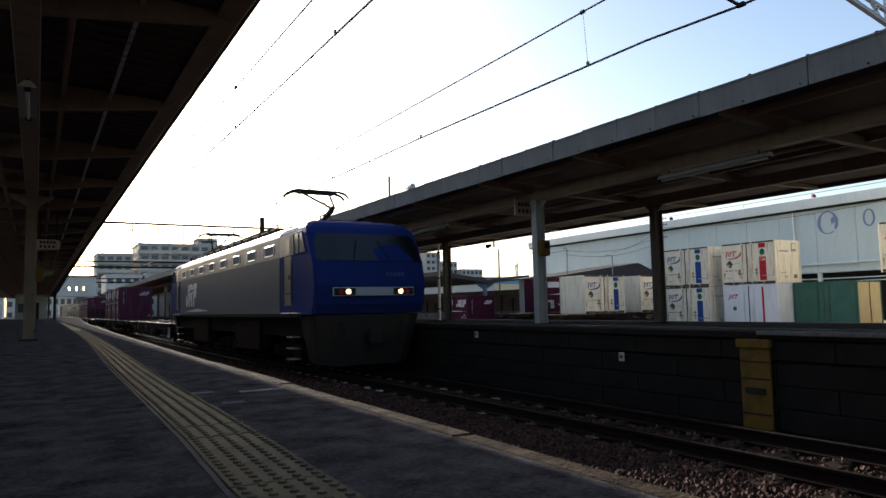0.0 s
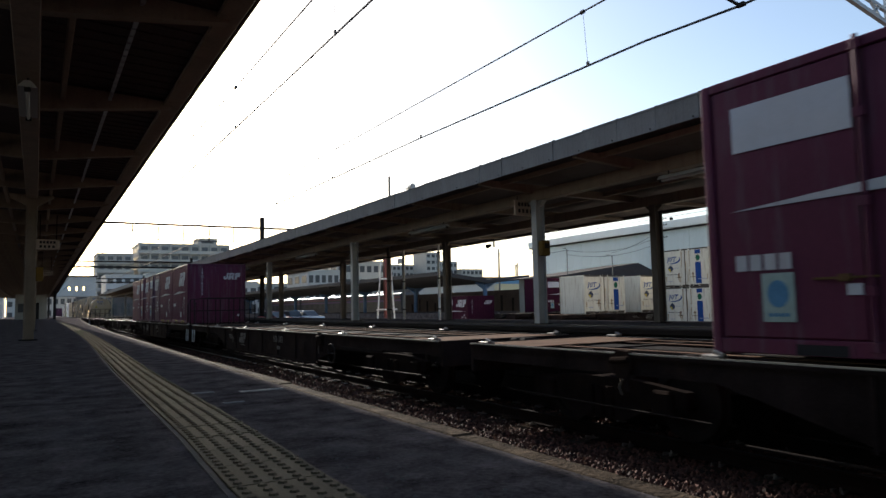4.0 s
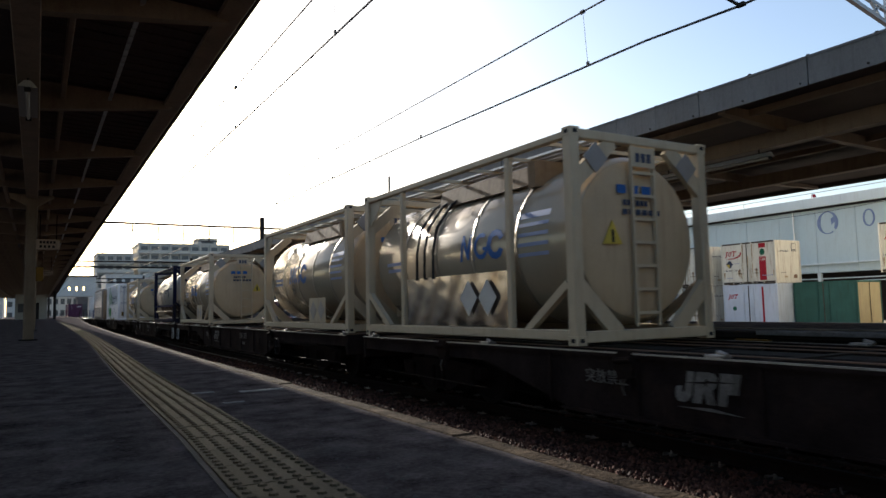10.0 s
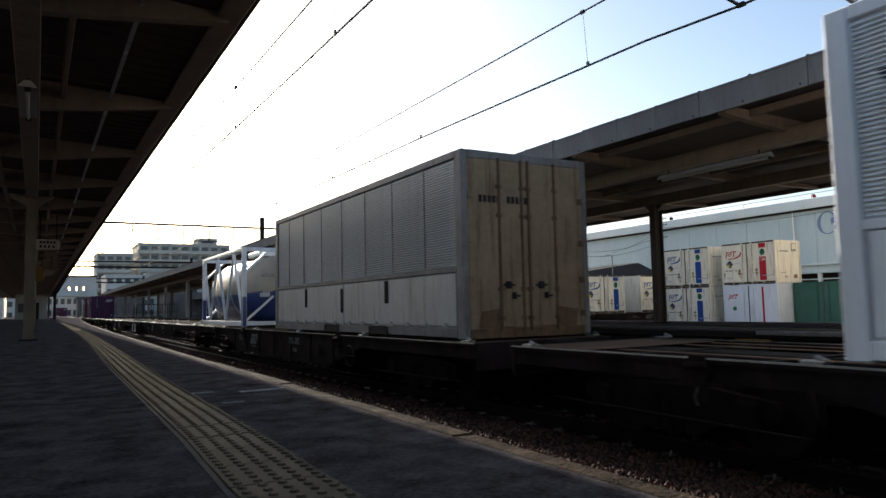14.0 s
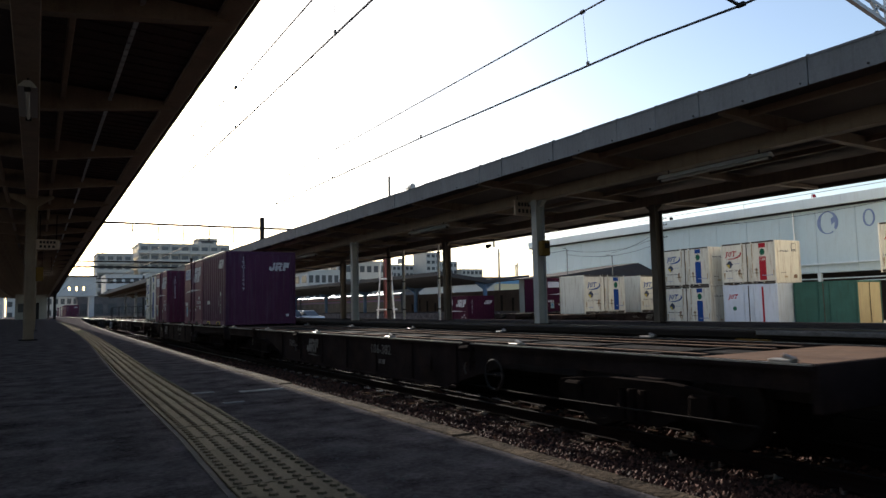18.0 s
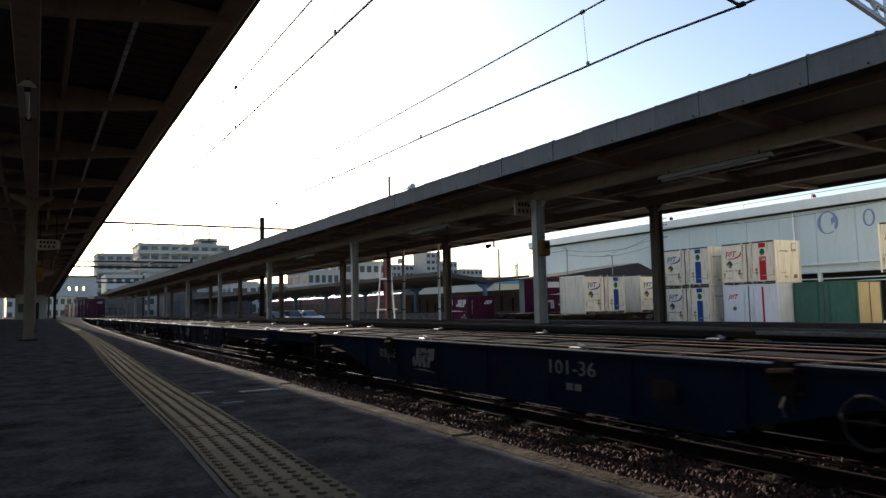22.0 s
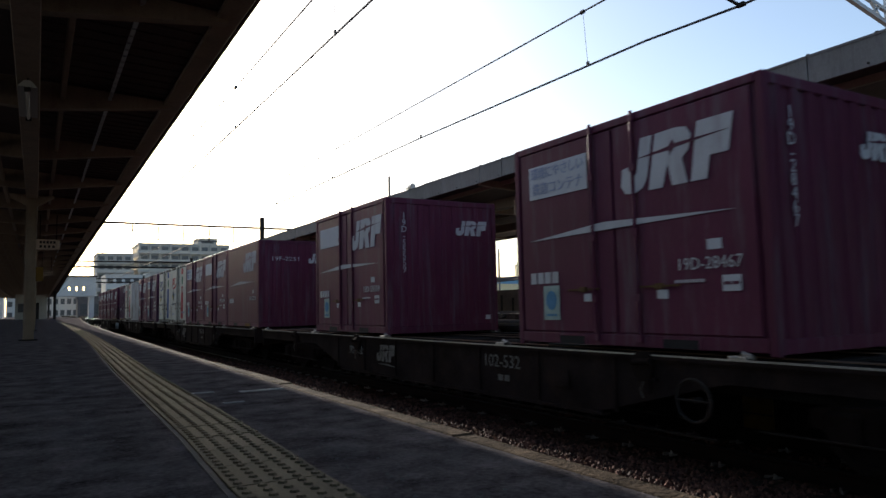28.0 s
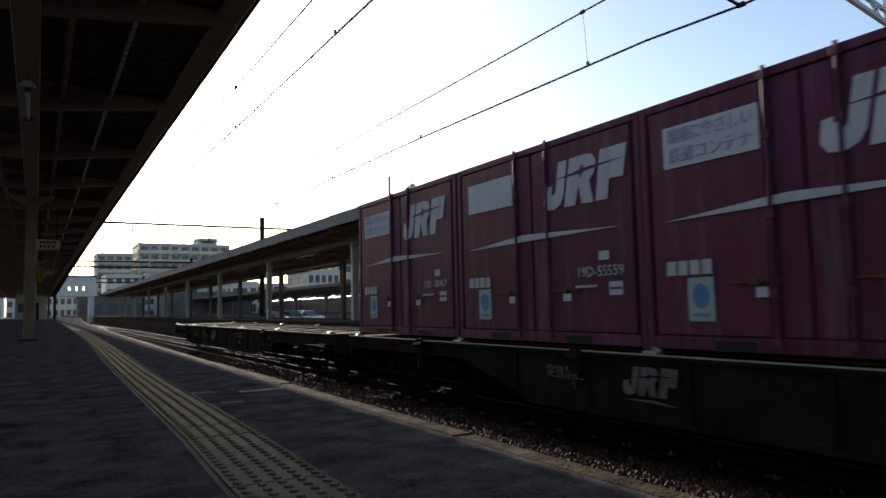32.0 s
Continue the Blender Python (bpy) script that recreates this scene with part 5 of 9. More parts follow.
# ---- 31-foot wing-door containers ----
def box_long(m, door_m, marked, label):
    L, H = (10.0, 2.82) if marked else (9.42, 2.90)
    P = 0.75 if marked else 0.20          # width of the leading side post
    D = 0.35 if marked else 0.0
    frame_m, wing_m = (m, m) if marked else (M_OLDFRAME, M_WINGOLD)
    c = empty("freight_container", Matrix.Identity(4), label, "container", "long containers")
    bm = bmesh.new()
    box(bm, -1.19, 1.19, 0.04, L - 0.04, 0.12, H - 0.03)
    part("body", bm, m, c)
    for x in (-1, 1):
        for y, w in ((0, P), (L - 0.2, 0.20)):
            bm = bmesh.new()
            x0 = -1.235 if x < 0 else 1.145
            box(bm, x0, x0 + 0.12, y, y + w, 0.0, H, 0.015)
            part("corner_post", bm, frame_m, c)
        x0 = -1.235 if x < 0 else 1.195
        for z0, z1 in ((0.02, 0.17), (1.02, 1.10), (H - 0.12, H)):
            bm = bmesh.new()
            box(bm, x0, x0 + 0.07, P, L - 0.2, z0, z1, 0.01)
            part("rail", bm, frame_m, c)
    # corrugated upper wing: one slat a ridge
    me = None
    n = 40
    for i in range(n):
        z = 1.12 + i * (H - 0.14 - 1.12) / n
        if me is None:
            bm = bmesh.new()
            poly(bm, [(-1.188, P + 0.02, 0.0), (-1.217, P + 0.02, 0.004), (-1.218, P + 0.02, 0.012), (-1.190, P + 0.02, 0.032)], L - P - 0.24, axis=1)
            ob = part("wing_slat", bm, wing_m, c)
            me = ob.data
            ob.matrix_basis = Matrix.Translation((0, 0, z))
        else:
            shared("wing_slat", me, c, Matrix.Translation((0, 0, z)))
    # lower drop boards with a post between, latches and hinges
    mid = 4.78 + D
    for y0, y1 in ((P + 0.03, mid - 0.09), (mid + 0.09, L - 0.24)):
        bm = bmesh.new()
        box(bm, -1.228, -1.19, y0, y1, 0.19, 1.01, 0.012)
        part("drop_board", bm, m, c)
        n = 7
        for k in range(n):
            bm = bmesh.new()
            yy = y0 + (y1 - y0) * (k + 0.5) / n
            box(bm, -1.245, -1.226, yy - 0.07, yy + 0.07, 0.17, 0.22, 0.006)
            rod(bm, (-1.243, yy - 0.03, 0.235), (-1.243, yy + 0.03, 0.235), 0.02, 6)
            part("hinge", bm, m, c)
    bm = bmesh.new()
    box(bm, -1.233, -1.19, mid - 0.085, mid + 0.085, 0.17, 1.01, 0.006)
    part("side_post", bm, m, c)
    for y, z0, z1 in ((2.65 + D, 0.58, 0.99), (mid, 0.42, 0.92), (7.0 + D, 0.55, 0.99)):
        bm = bmesh.new()
        box(bm, -1.237, -1.226, y - 0.075, y + 0.075, z0, z1, 0.004)
        lt = part("latch", bm, M_GALV if marked else M_STEELD, c)
        bm = bmesh.new()
        box(bm, -1.243, -1.237, y - 0.05, y + 0.03, z0 + 0.04, z1 - 0.04)
        part("latch_lever", bm, M_LATCH if marked else M_STEELD, lt)
    for y in (3.01 + D, 5.37 + D):
        bm = bmesh.new()
        box(bm, -1.24, -1.19, y - 0.31, y + 0.31, 0.02, 0.15)
        fp = part("fork_pocket", bm, M_BLACK, c)
        bm = bmesh.new()
        for s in (-1, 1):
            box(bm, -1.244, -1.2, y + s * 0.37 - 0.05, y + s * 0.37 + 0.05, 0.0, 0.16)
        box(bm, -1.244, -1.2, y - 0.32, y + 0.32, 0.15, 0.17)
        part("pocket_trim", bm, M_DIAY if marked else M_STEELD, fp)
    # leading end: framed doors
    bm = bmesh.new()
    box(bm, -1.115, 1.145, 0.01, 0.05, 0.14, H - 0.12)
    part("end_wall", bm, door_m, c)
    for x0, x1, z0, z1 in ((-1.115, 1.145, H - 0.13, H), (-1.115, 1.145, 0.0, 0.15)):
        bm = bmesh.new()
        box(bm, x0, x1, 0.0, 0.07, z0, z1, 0.01)
        part("end_rail", bm, m if marked else (M_RUSTTAN if z0 == 0.0 else frame_m), c)
    if marked:
        # grey ribs: the shaded lines of the door are put into their colour
        for x in (-0.82, -0.15, 0.5):
            bm = bmesh.new()
            box(bm, x - 0.03, x + 0.03, -0.012, 0.012, 0.25, H - 0.16, 0.006)
            part("door_rib", bm, M_TXTGREY, c)
        for z in (1.25, 1.34, H - 0.22):
            bm = bmesh.new()
            box(bm, -1.05, 1.05, -0.008, 0.012, z - 0.02, z + 0.02, 0.005)
            part("door_rib", bm, M_TXTGREY, c)
        bm = bmesh.new()
        box(bm, -0.05, 0.5, -0.016, 0.008, 0.42, 0.46)
        box(bm, -0.08, -0.05, -0.016, 0.008, 0.42, 0.9)
        part("hatch_frame", bm, M_TXTGREY, c)
        bm = bmesh.new()
        box(bm, -0.98, -0.82, -0.02, 0.005, 0.32, 0.62, 0.01)
        part("latch", bm, M_YELLOW, c)
        words("51A-19752", 0.15, M_TXT, c, on_front(-0.66, 2.16, -0.004), "number", width=0.85)
        bars(c, -0.85, 2.5, 0.3, 0.08, 5, M_TXT, x=-0.006, end=True)
        words("PROFESSIONAL", 0.36, M_TXT, c, on_side(3.28, 1.77, -1.2155), "lettering", width=3.7)
        words("SERVICE", 0.33, M_TXT, c, on_side(4.10, 1.335, -1.2155), "lettering", width=2.1)
        bars(c, 2.08, 1.285, 1.4, 0.10, 12, M_TXTGREY, x=-1.2115, fill=0.6)
        # green leaf figure: two stems and two leaves, split at the rail
        for leaf, xx in (
                ([(7.24, 2.68), (6.05, 2.70), (6.45, 2.45), (6.80, 2.05), (7.02, 1.60), (7.12, 1.12), (7.40, 1.12), (7.52, 1.72), (7.46, 2.19)], -1.2115),
                ([(6.37, 1.98), (6.14, 2.26), (5.86, 2.42), (5.28, 2.12), (5.10, 1.70), (5.10, 1.14), (5.54, 1.36), (5.98, 1.40), (6.56, 1.26), (6.70, 1.12), (6.86, 1.12), (6.80, 1.55)], -1.2115),
                ([(7.96, 2.15), (7.78, 2.40), (7.62, 1.80), (7.66, 1.12), (7.92, 1.12), (7.92, 1.60)], -1.2115),
                ([(7.94, 1.0), (7.50, 1.0), (7.40, 0.72), (7.20, 0.42), (6.76, 0.20), (7.35, 0.20), (7.70, 0.47)], -1.232),
                ([(6.90, 1.0), (5.52, 1.0), (5.27, 0.71), (5.46, 0.36), (5.68, 0.20), (6.6, 0.20), (6.97, 0.55)], -1.232)):
            bm = bmesh.new()
            poly(bm, [(xx, y + D, z) for y, z in leaf], 0.004, axis=0)
            part("leaf_mark", bm, M_GREEN, c)
        for i in range(4):
            flat(rect(0.13, 0.13), 1.43 + i * 0.135, H - 0.29, c, M_LIME, "lime_mark", x=-1.2115)
        flat([(-0.22, 0.14), (0.22, 0.14), (0, -0.2)], 9.40, 2.1, c, M_TXT, "diamond_mark", x=-1.2115)
        bars(c, 9.10, 0.80, 0.55, 0.08, 7, M_TXTGREY, x=-1.234)
        flat(rect(0.2, 0.2), 9.30, 0.55, c, M_TXTGREY, "square_mark", x=-1.234)
        flat(rect(0.15, 0.15), 9.30, 0.55, c, m, "square_field", x=-1.239)
        bars(c, 4.60, 0.50, 0.55, 0.08, 7, M_TXTGREY, x=-1.234)
        bars(c, 1.70, 0.55, 0.75, 0.09, 8, M_TXTGREY, x=-1.234)
    else:
        for x in (-0.55, -0.12, 0.02, 0.55):
            bm = bmesh.new()
            rod(bm, (x, -0.015, 0.1), (x, -0.015, H - 0.1), 0.022, 8)
            for z in (0.3, 0.75, 1.9, 2.35):
                box(bm, x - 0.05, x + 0.05, -0.02, 0.01, z - 0.03, z + 0.03)
            part("locking_bar", bm, M_RUSTTAN, c)
        for x in (-1.08, 1.10):
            for z in (0.35, 0.9, 1.5, 2.2):
                bm = bmesh.new()
                box(bm, x - 0.05, x + 0.05, -0.02, 0.01, z - 0.05, z + 0.05, 0.01)
                part("hinge", bm, M_DOORTAN if x < 0 else M_RUSTTAN, c)
        bm = bmesh.new()
        for x in (-0.42, 0.22):
            box(bm, x - 0.10, x + 0.12, -0.04, -0.02, 0.80, 0.83)
            box(bm, x - 0.04, x + 0.05, -0.05, 0.0, 0.76, 0.87, 0.008)
            box(bm, x + 0.06, x + 0.22, -0.04, -0.02, 0.63, 0.66)
            box(bm, x + 0.08, x + 0.14, -0.05, 0.0, 0.60, 0.70, 0.008)
        part("door_handle", bm, M_STEELD, c)
        for x in (-0.30, 0.30):
            bm = bmesh.new()
            box(bm, x - 0.27, x + 0.25, -0.004, 0.012, 0.17, H - 0.15, 0.006)
            part("door_leaf", bm, door_m, c)
        bars(c, -0.72, 2.15, 0.42, 0.11, 5, M_STEELD, x=0.004, end=True)
        bars(c, -0.20, 2.15, 0.42, 0.11, 5, M_STEELD, x=-0.010, end=True)
        flat_end([(-0.35, -0.2), (0.3, -0.22), (0.42, 0.02), (0.1, 0.10), (-0.3, 0.05)], -0.62, 0.36, 0.004, c, M_RUSTTAN, "rust_patch", "rust-brown stain")
        flat_end([(-0.4, -0.2), (0.34, -0.22), (0.38, 0.06), (-0.1, 0.12), (-0.42, 0.02)], 0.62, 0.36, 0.004, c, M_RUSTTAN, "rust_patch", "rust-brown stain")
        for y in (1.2, 2.4, 3.6, 4.8, 6.0, 7.2, 8.3):
            bm = bmesh.new()
            box(bm, -1.2205, -1.2, y - 0.008, y + 0.008, 1.12, H - 0.13)
            part("wing_seam", bm, M_OLDFRAME, c)
    return c


# ---- flat wagons ----
BOGIE_MESH = {}


def bogie(w, y):
    b = new("bogie")
    b.parent = w
    b.matrix_basis = Matrix.Translation((0, y, RAIL_Z))
    for s in (-1, 1):
        bm = bmesh.new()
        poly(bm, [(s * 0.86, -1.25, 0.42), (s * 0.86, -0.75, 0.36), (s * 0.86, -0.35, 0.18), (s * 0.86, 0.35, 0.18), (s * 0.86, 0.75, 0.36), (s * 0.86, 1.25, 0.42), (s * 0.86, 1.25, 0.58), (s * 0.86, 0.5, 0.66), (s * 0.86, -0.5, 0.66), (s * 0.86, -1.25, 0.58)], s * 0.12, axis=0)
        for yy in (-0.95, 0.95):
            box(bm, s * 0.98 - 0.07, s * 0.98 + 0.07, yy - 0.14, yy + 0.14, 0.30, 0.58, 0.03)
        for yy in (-0.16, 0.0, 0.16):
            rod(bm, (s * 0.97, yy, 0.22), (s * 0.97, yy, 0.56), 0.06, 8)
        part("side_frame", bm, M_BOGIE, b)
    for yy in (-0.95, 0.95):
        bm = bmesh.new()
        rod(bm, (-0.85, yy, 0.43), (0.85, yy, 0.43), 0.07, 10)
        part("axle", bm, M_WHEEL, b)
        for s in (-1, 1):
            if "wheel" not in BOGIE_MESH:
                bm = bmesh.new()
                prof = [(0.0, 0.46), (0.025, 0.46), (0.03, 0.43), (0.13, 0.428), (0.13, 0.35), (0.10, 0.33), (0.10, 0.12), (0.15, 0.10), (0.15, 0.0)]
                rings = [[bm.verts.new((x, r * math.cos(k * math.tau / 28), r * math.sin(k * math.tau / 28))) for k in range(28)] for x, r in prof[:-1]]
                for p, q in zip(rings, rings[1:]):
                    for k in range(28):
                        bm.faces.new((p[k], p[(k + 1) % 28], q[(k + 1) % 28], q[k]))
                bm.faces.new(rings[0])
                bm.faces.new(rings[-1])
                ob = part("wheel", bm, M_WHEEL, b)
                BOGIE_MESH["wheel"] = ob.data
            else:
                ob = shared("wheel", BOGIE_MESH["wheel"], b, Matrix.Identity(4))
            ob.matrix_basis = Matrix.Translation((s * 0.475, yy, 0.43)) @ Matrix.Rotation(0.0 if s > 0 else math.pi, 4, "Z")
    bm = bmesh.new()
    box(bm, -0.9, 0.9, -0.2, 0.2, 0.42, 0.66, 0.02)
    part("bolster", bm, M_BOGIE, b)


def wagon(L, m, near_deck, far_deck, number, label):
    w = empty("flat_wagon", Matrix.Identity(4), label, "flat wagon", "wagons of the train")
    T, B = -0.02, -0.25
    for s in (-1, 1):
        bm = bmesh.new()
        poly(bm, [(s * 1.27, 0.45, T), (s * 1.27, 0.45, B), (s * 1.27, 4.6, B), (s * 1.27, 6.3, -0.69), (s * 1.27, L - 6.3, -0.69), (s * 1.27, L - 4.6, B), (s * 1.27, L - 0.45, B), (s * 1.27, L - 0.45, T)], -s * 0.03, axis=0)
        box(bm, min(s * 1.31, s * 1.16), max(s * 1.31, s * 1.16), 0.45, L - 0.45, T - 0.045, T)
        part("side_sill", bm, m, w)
        # worn sill edge, its sunlit line put in as a pale strip
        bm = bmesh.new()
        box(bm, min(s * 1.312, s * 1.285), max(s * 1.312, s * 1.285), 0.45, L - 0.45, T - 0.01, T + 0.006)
        part("worn_edge", bm, M_WEAR, w, "worn top edge, its sunlit line put in as pale steel")
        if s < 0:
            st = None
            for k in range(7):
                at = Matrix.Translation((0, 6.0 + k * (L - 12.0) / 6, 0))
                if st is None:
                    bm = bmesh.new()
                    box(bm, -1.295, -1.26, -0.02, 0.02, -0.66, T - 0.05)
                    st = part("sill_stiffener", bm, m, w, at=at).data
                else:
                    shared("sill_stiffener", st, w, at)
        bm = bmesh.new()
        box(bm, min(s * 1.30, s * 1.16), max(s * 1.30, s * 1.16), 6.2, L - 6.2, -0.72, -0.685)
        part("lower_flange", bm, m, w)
    for k in range(13):
        y = 0.9 + k * (L - 1.8) / 12
        bm = bmesh.new()
        box(bm, -1.16, 1.16, y - 0.06, y + 0.06, T - 0.18, T - 0.012)
        part("cross_member", bm, M_STEELD, w)
    bm = bmesh.new()
    box(bm, -0.24, 0.24, 0.4, L - 0.4, -0.5, T - 0.03, 0.01)
    part("centre_sill", bm, M_STEELD, w)
    for y0, y1 in ((0.46, 1.7), (L - 1.7, L - 0.46)):
        bm = bmesh.new()
        box(bm, -1.15, 1.15, y0, y1, T - 0.012, T - 0.002)
        part("deck_plate", bm, M_DECK, w)
    for x in (-0.78, 0.36, 0.86):
        bm = bmesh.new()
        box(bm, x - 0.05, x + 0.05, 1.9, L - 1.9, T - 0.012, T - 0.003)
        part("deck_strip", bm, M_DECK, w)
    for y in (0.40, L - 0.48):
        bm = bmesh.new()
        box(bm, -1.28, 1.28, y, y + 0.08, -0.42, T + 0.004, 0.01)
        part("end_beam", bm, m, w)
    for y, s in ((0.40, -1), (L - 0.40, 1)):
        bm = bmesh.new()
        rod(bm, (0, y, -0.15), (0, y + s * 0.30, -0.15), 0.10, 8)
        box(bm, -0.14, 0.14, y + s * 0.28 - 0.09, y + s * 0.28 + 0.09, -0.30, 0.0, 0.03)
        part("coupler", bm, M_STEELD, w)
    # container locks on the deck edge
    for k in range(6):
        y = 0.75 + k * (L - 1.5) / 5
        for s in (-1, 1):
            bm = bmesh.new()
            box(bm, s * 1.22 - 0.07, s * 1.22 + 0.07, y - 0.10, y + 0.10, T, T + 0.035, 0.008)
            rod(bm, (s * 1.24, y - 0.12, T + 0.03), (s * 1.24, y - 0.02, T + 0.06), 0.024, 6)
            part("container_lock", bm, M_WEAR, w)
        if k in (1, 3, 4):
            bm = bmesh.new()
            yy = y + 1.1
            poly(bm, [(-1.34, yy - 0.10, T - 0.26), (-1.34, yy + 0.06, T - 0.28), (-1.34, yy + 0.14, T - 0.15), (-1.34, yy + 0.12, T - 0.02), (-1.34, yy + 0.05, T + 0.03), (-1.34, yy - 0.09, T + 0.02), (-1.34, yy - 0.14, T - 0.10)], 0.10, axis=0)
            rod(bm, (-1.35, yy - 0.12, T - 0.06), (-1.35, yy + 0.12, T - 0.08), 0.035, 8)
            lk = part("hanging_lock", bm, M_BOGIE, w)
            bm = bmesh.new()
            tube(bm, [(-1.345, yy - 0.02, T - 0.27), (-1.35, yy + 0.02, T - 0.36), (-1.345, yy - 0.01, T - 0.44)], 0.012, 6)
            part("lock_handle", bm, M_GRIME, lk)
            bm = bmesh.new()
            rod(bm, (-1.30, yy - 0.05, -0.42), (-1.30, yy - 0.05, -0.26), 0.02, 6)
            box(bm, -1.32, -1.28, yy - 0.16, yy + 0.06, -0.28, -0.25)
            part("release_lever", bm, M_WGREY, w)
    bogie(w, 2.75)
    bogie(w, L - 2.75)
    # brake gear and boxes below
    bm = bmesh.new()
    rod(bm, (0.55, L / 2 - 1.4, -0.62), (0.55, L / 2 + 0.2, -0.62), 0.20, 16)
    part("air_tank", bm, M_BOGIE, w)
    bm = bmesh.new()
    rod(bm, (-1.12, 1.1, -0.62), (-1.12, 4.4, -0.66), 0.011, 6)
    rod(bm, (-1.12, L - 4.4, -0.66), (-1.12, L - 1.1, -0.62), 0.011, 6)
    rod(bm, (-1.16, 4.8, -0.80), (-1.16, L - 4.8, -0.80), 0.015, 6)
    part("brake_rod", bm, M_WHEEL, w)
    bm = bmesh.new()
    tube(bm, [(-1.36, 4.9 + 0.2 * math.cos(k * math.tau / 18), -0.42 + 0.2 * math.sin(k * math.tau / 18)) for k in range(18)], 0.018, 5, closed=True)
    rod(bm, (-1.36, 4.9, -0.42), (-1.26, 4.9, -0.42), 0.03, 6)
    rod(bm, (-1.36, 4.72, -0.42), (-1.36, 5.08, -0.42), 0.012, 5)
    part("brake_wheel", bm, M_STEELD, w)
    # marks on the sill
    emblem(w, L - 8.3, -0.30, 0.37, x=-1.306, material=M_MARKDIM, ground=m)
    flat([(0, 0), (0.4, 0.02), (0.75, -0.02)], L - 7.95, -0.50, w, M_MARKDIM, "side_dart", x=-1.306)
    words("突放禁止", 0.17, M_MARKDIM, w, on_side(L - 7.0, -0.30, -1.306), "lettering")
    words(number, 0.24, M_MARKDIM, w, on_side(L - 11.9, -0.24, -1.306), "number", width=0.80)
    bars(w, L - 11.95, -0.45, 0.3, 0.08, 2, M_MARKDIM, x=-1.306)
    flat(rect(0.32, 0.2), 6.9, -0.36, w, M_WGREY, "plate", x=-1.306)
    # end platform with rails and steps
    for on, y, s in ((near_deck, 0.42, 1), (far_deck, L - 0.42, -1)):
        if not on:
            continue
        bm = bmesh.new()
        tube(bm, [(-1.22, y, T), (-1.22, y, 1.02), (-0.7, y, 1.06), (1.22, y, 1.06), (1.22, y, T)], 0.022, 8)
        er = part("end_railing", bm, M_STEELD, w)
        bm = bmesh.new()
        tube(bm, [(-1.22, y, 0.55), (1.22, y, 0.55)], 0.018, 6)
        part("mid_rail", bm, M_STEELD, er)
        for x in (-0.7, -0.2, 0.35, 0.8):
            bm = bmesh.new()
            tube(bm, [(x, y, T), (x, y, 1.06)], 0.018, 6)
            part("railing_post", bm, M_STEELD, er)
        bm = bmesh.new()
        tube(bm, [(-1.24, y, 0.9), (-1.24, y + s * 0.42, 0.86), (-1.24, y + s * 0.44, T)], 0.02, 6)
        part("grab_rail", bm, M_STEELD, w)
        for dy in (0.06,):
            bm = bmesh.new()
            yy = y + s * dy
            tube(bm, [(-1.29, yy, -0.2), (-1.30, yy, -0.66), (-1.30, yy + s * 0.36, -0.66), (-1.29, yy + s * 0.36, -0.2)], 0.02, 6)
            part("step", bm, M_GALV, w)
    return w


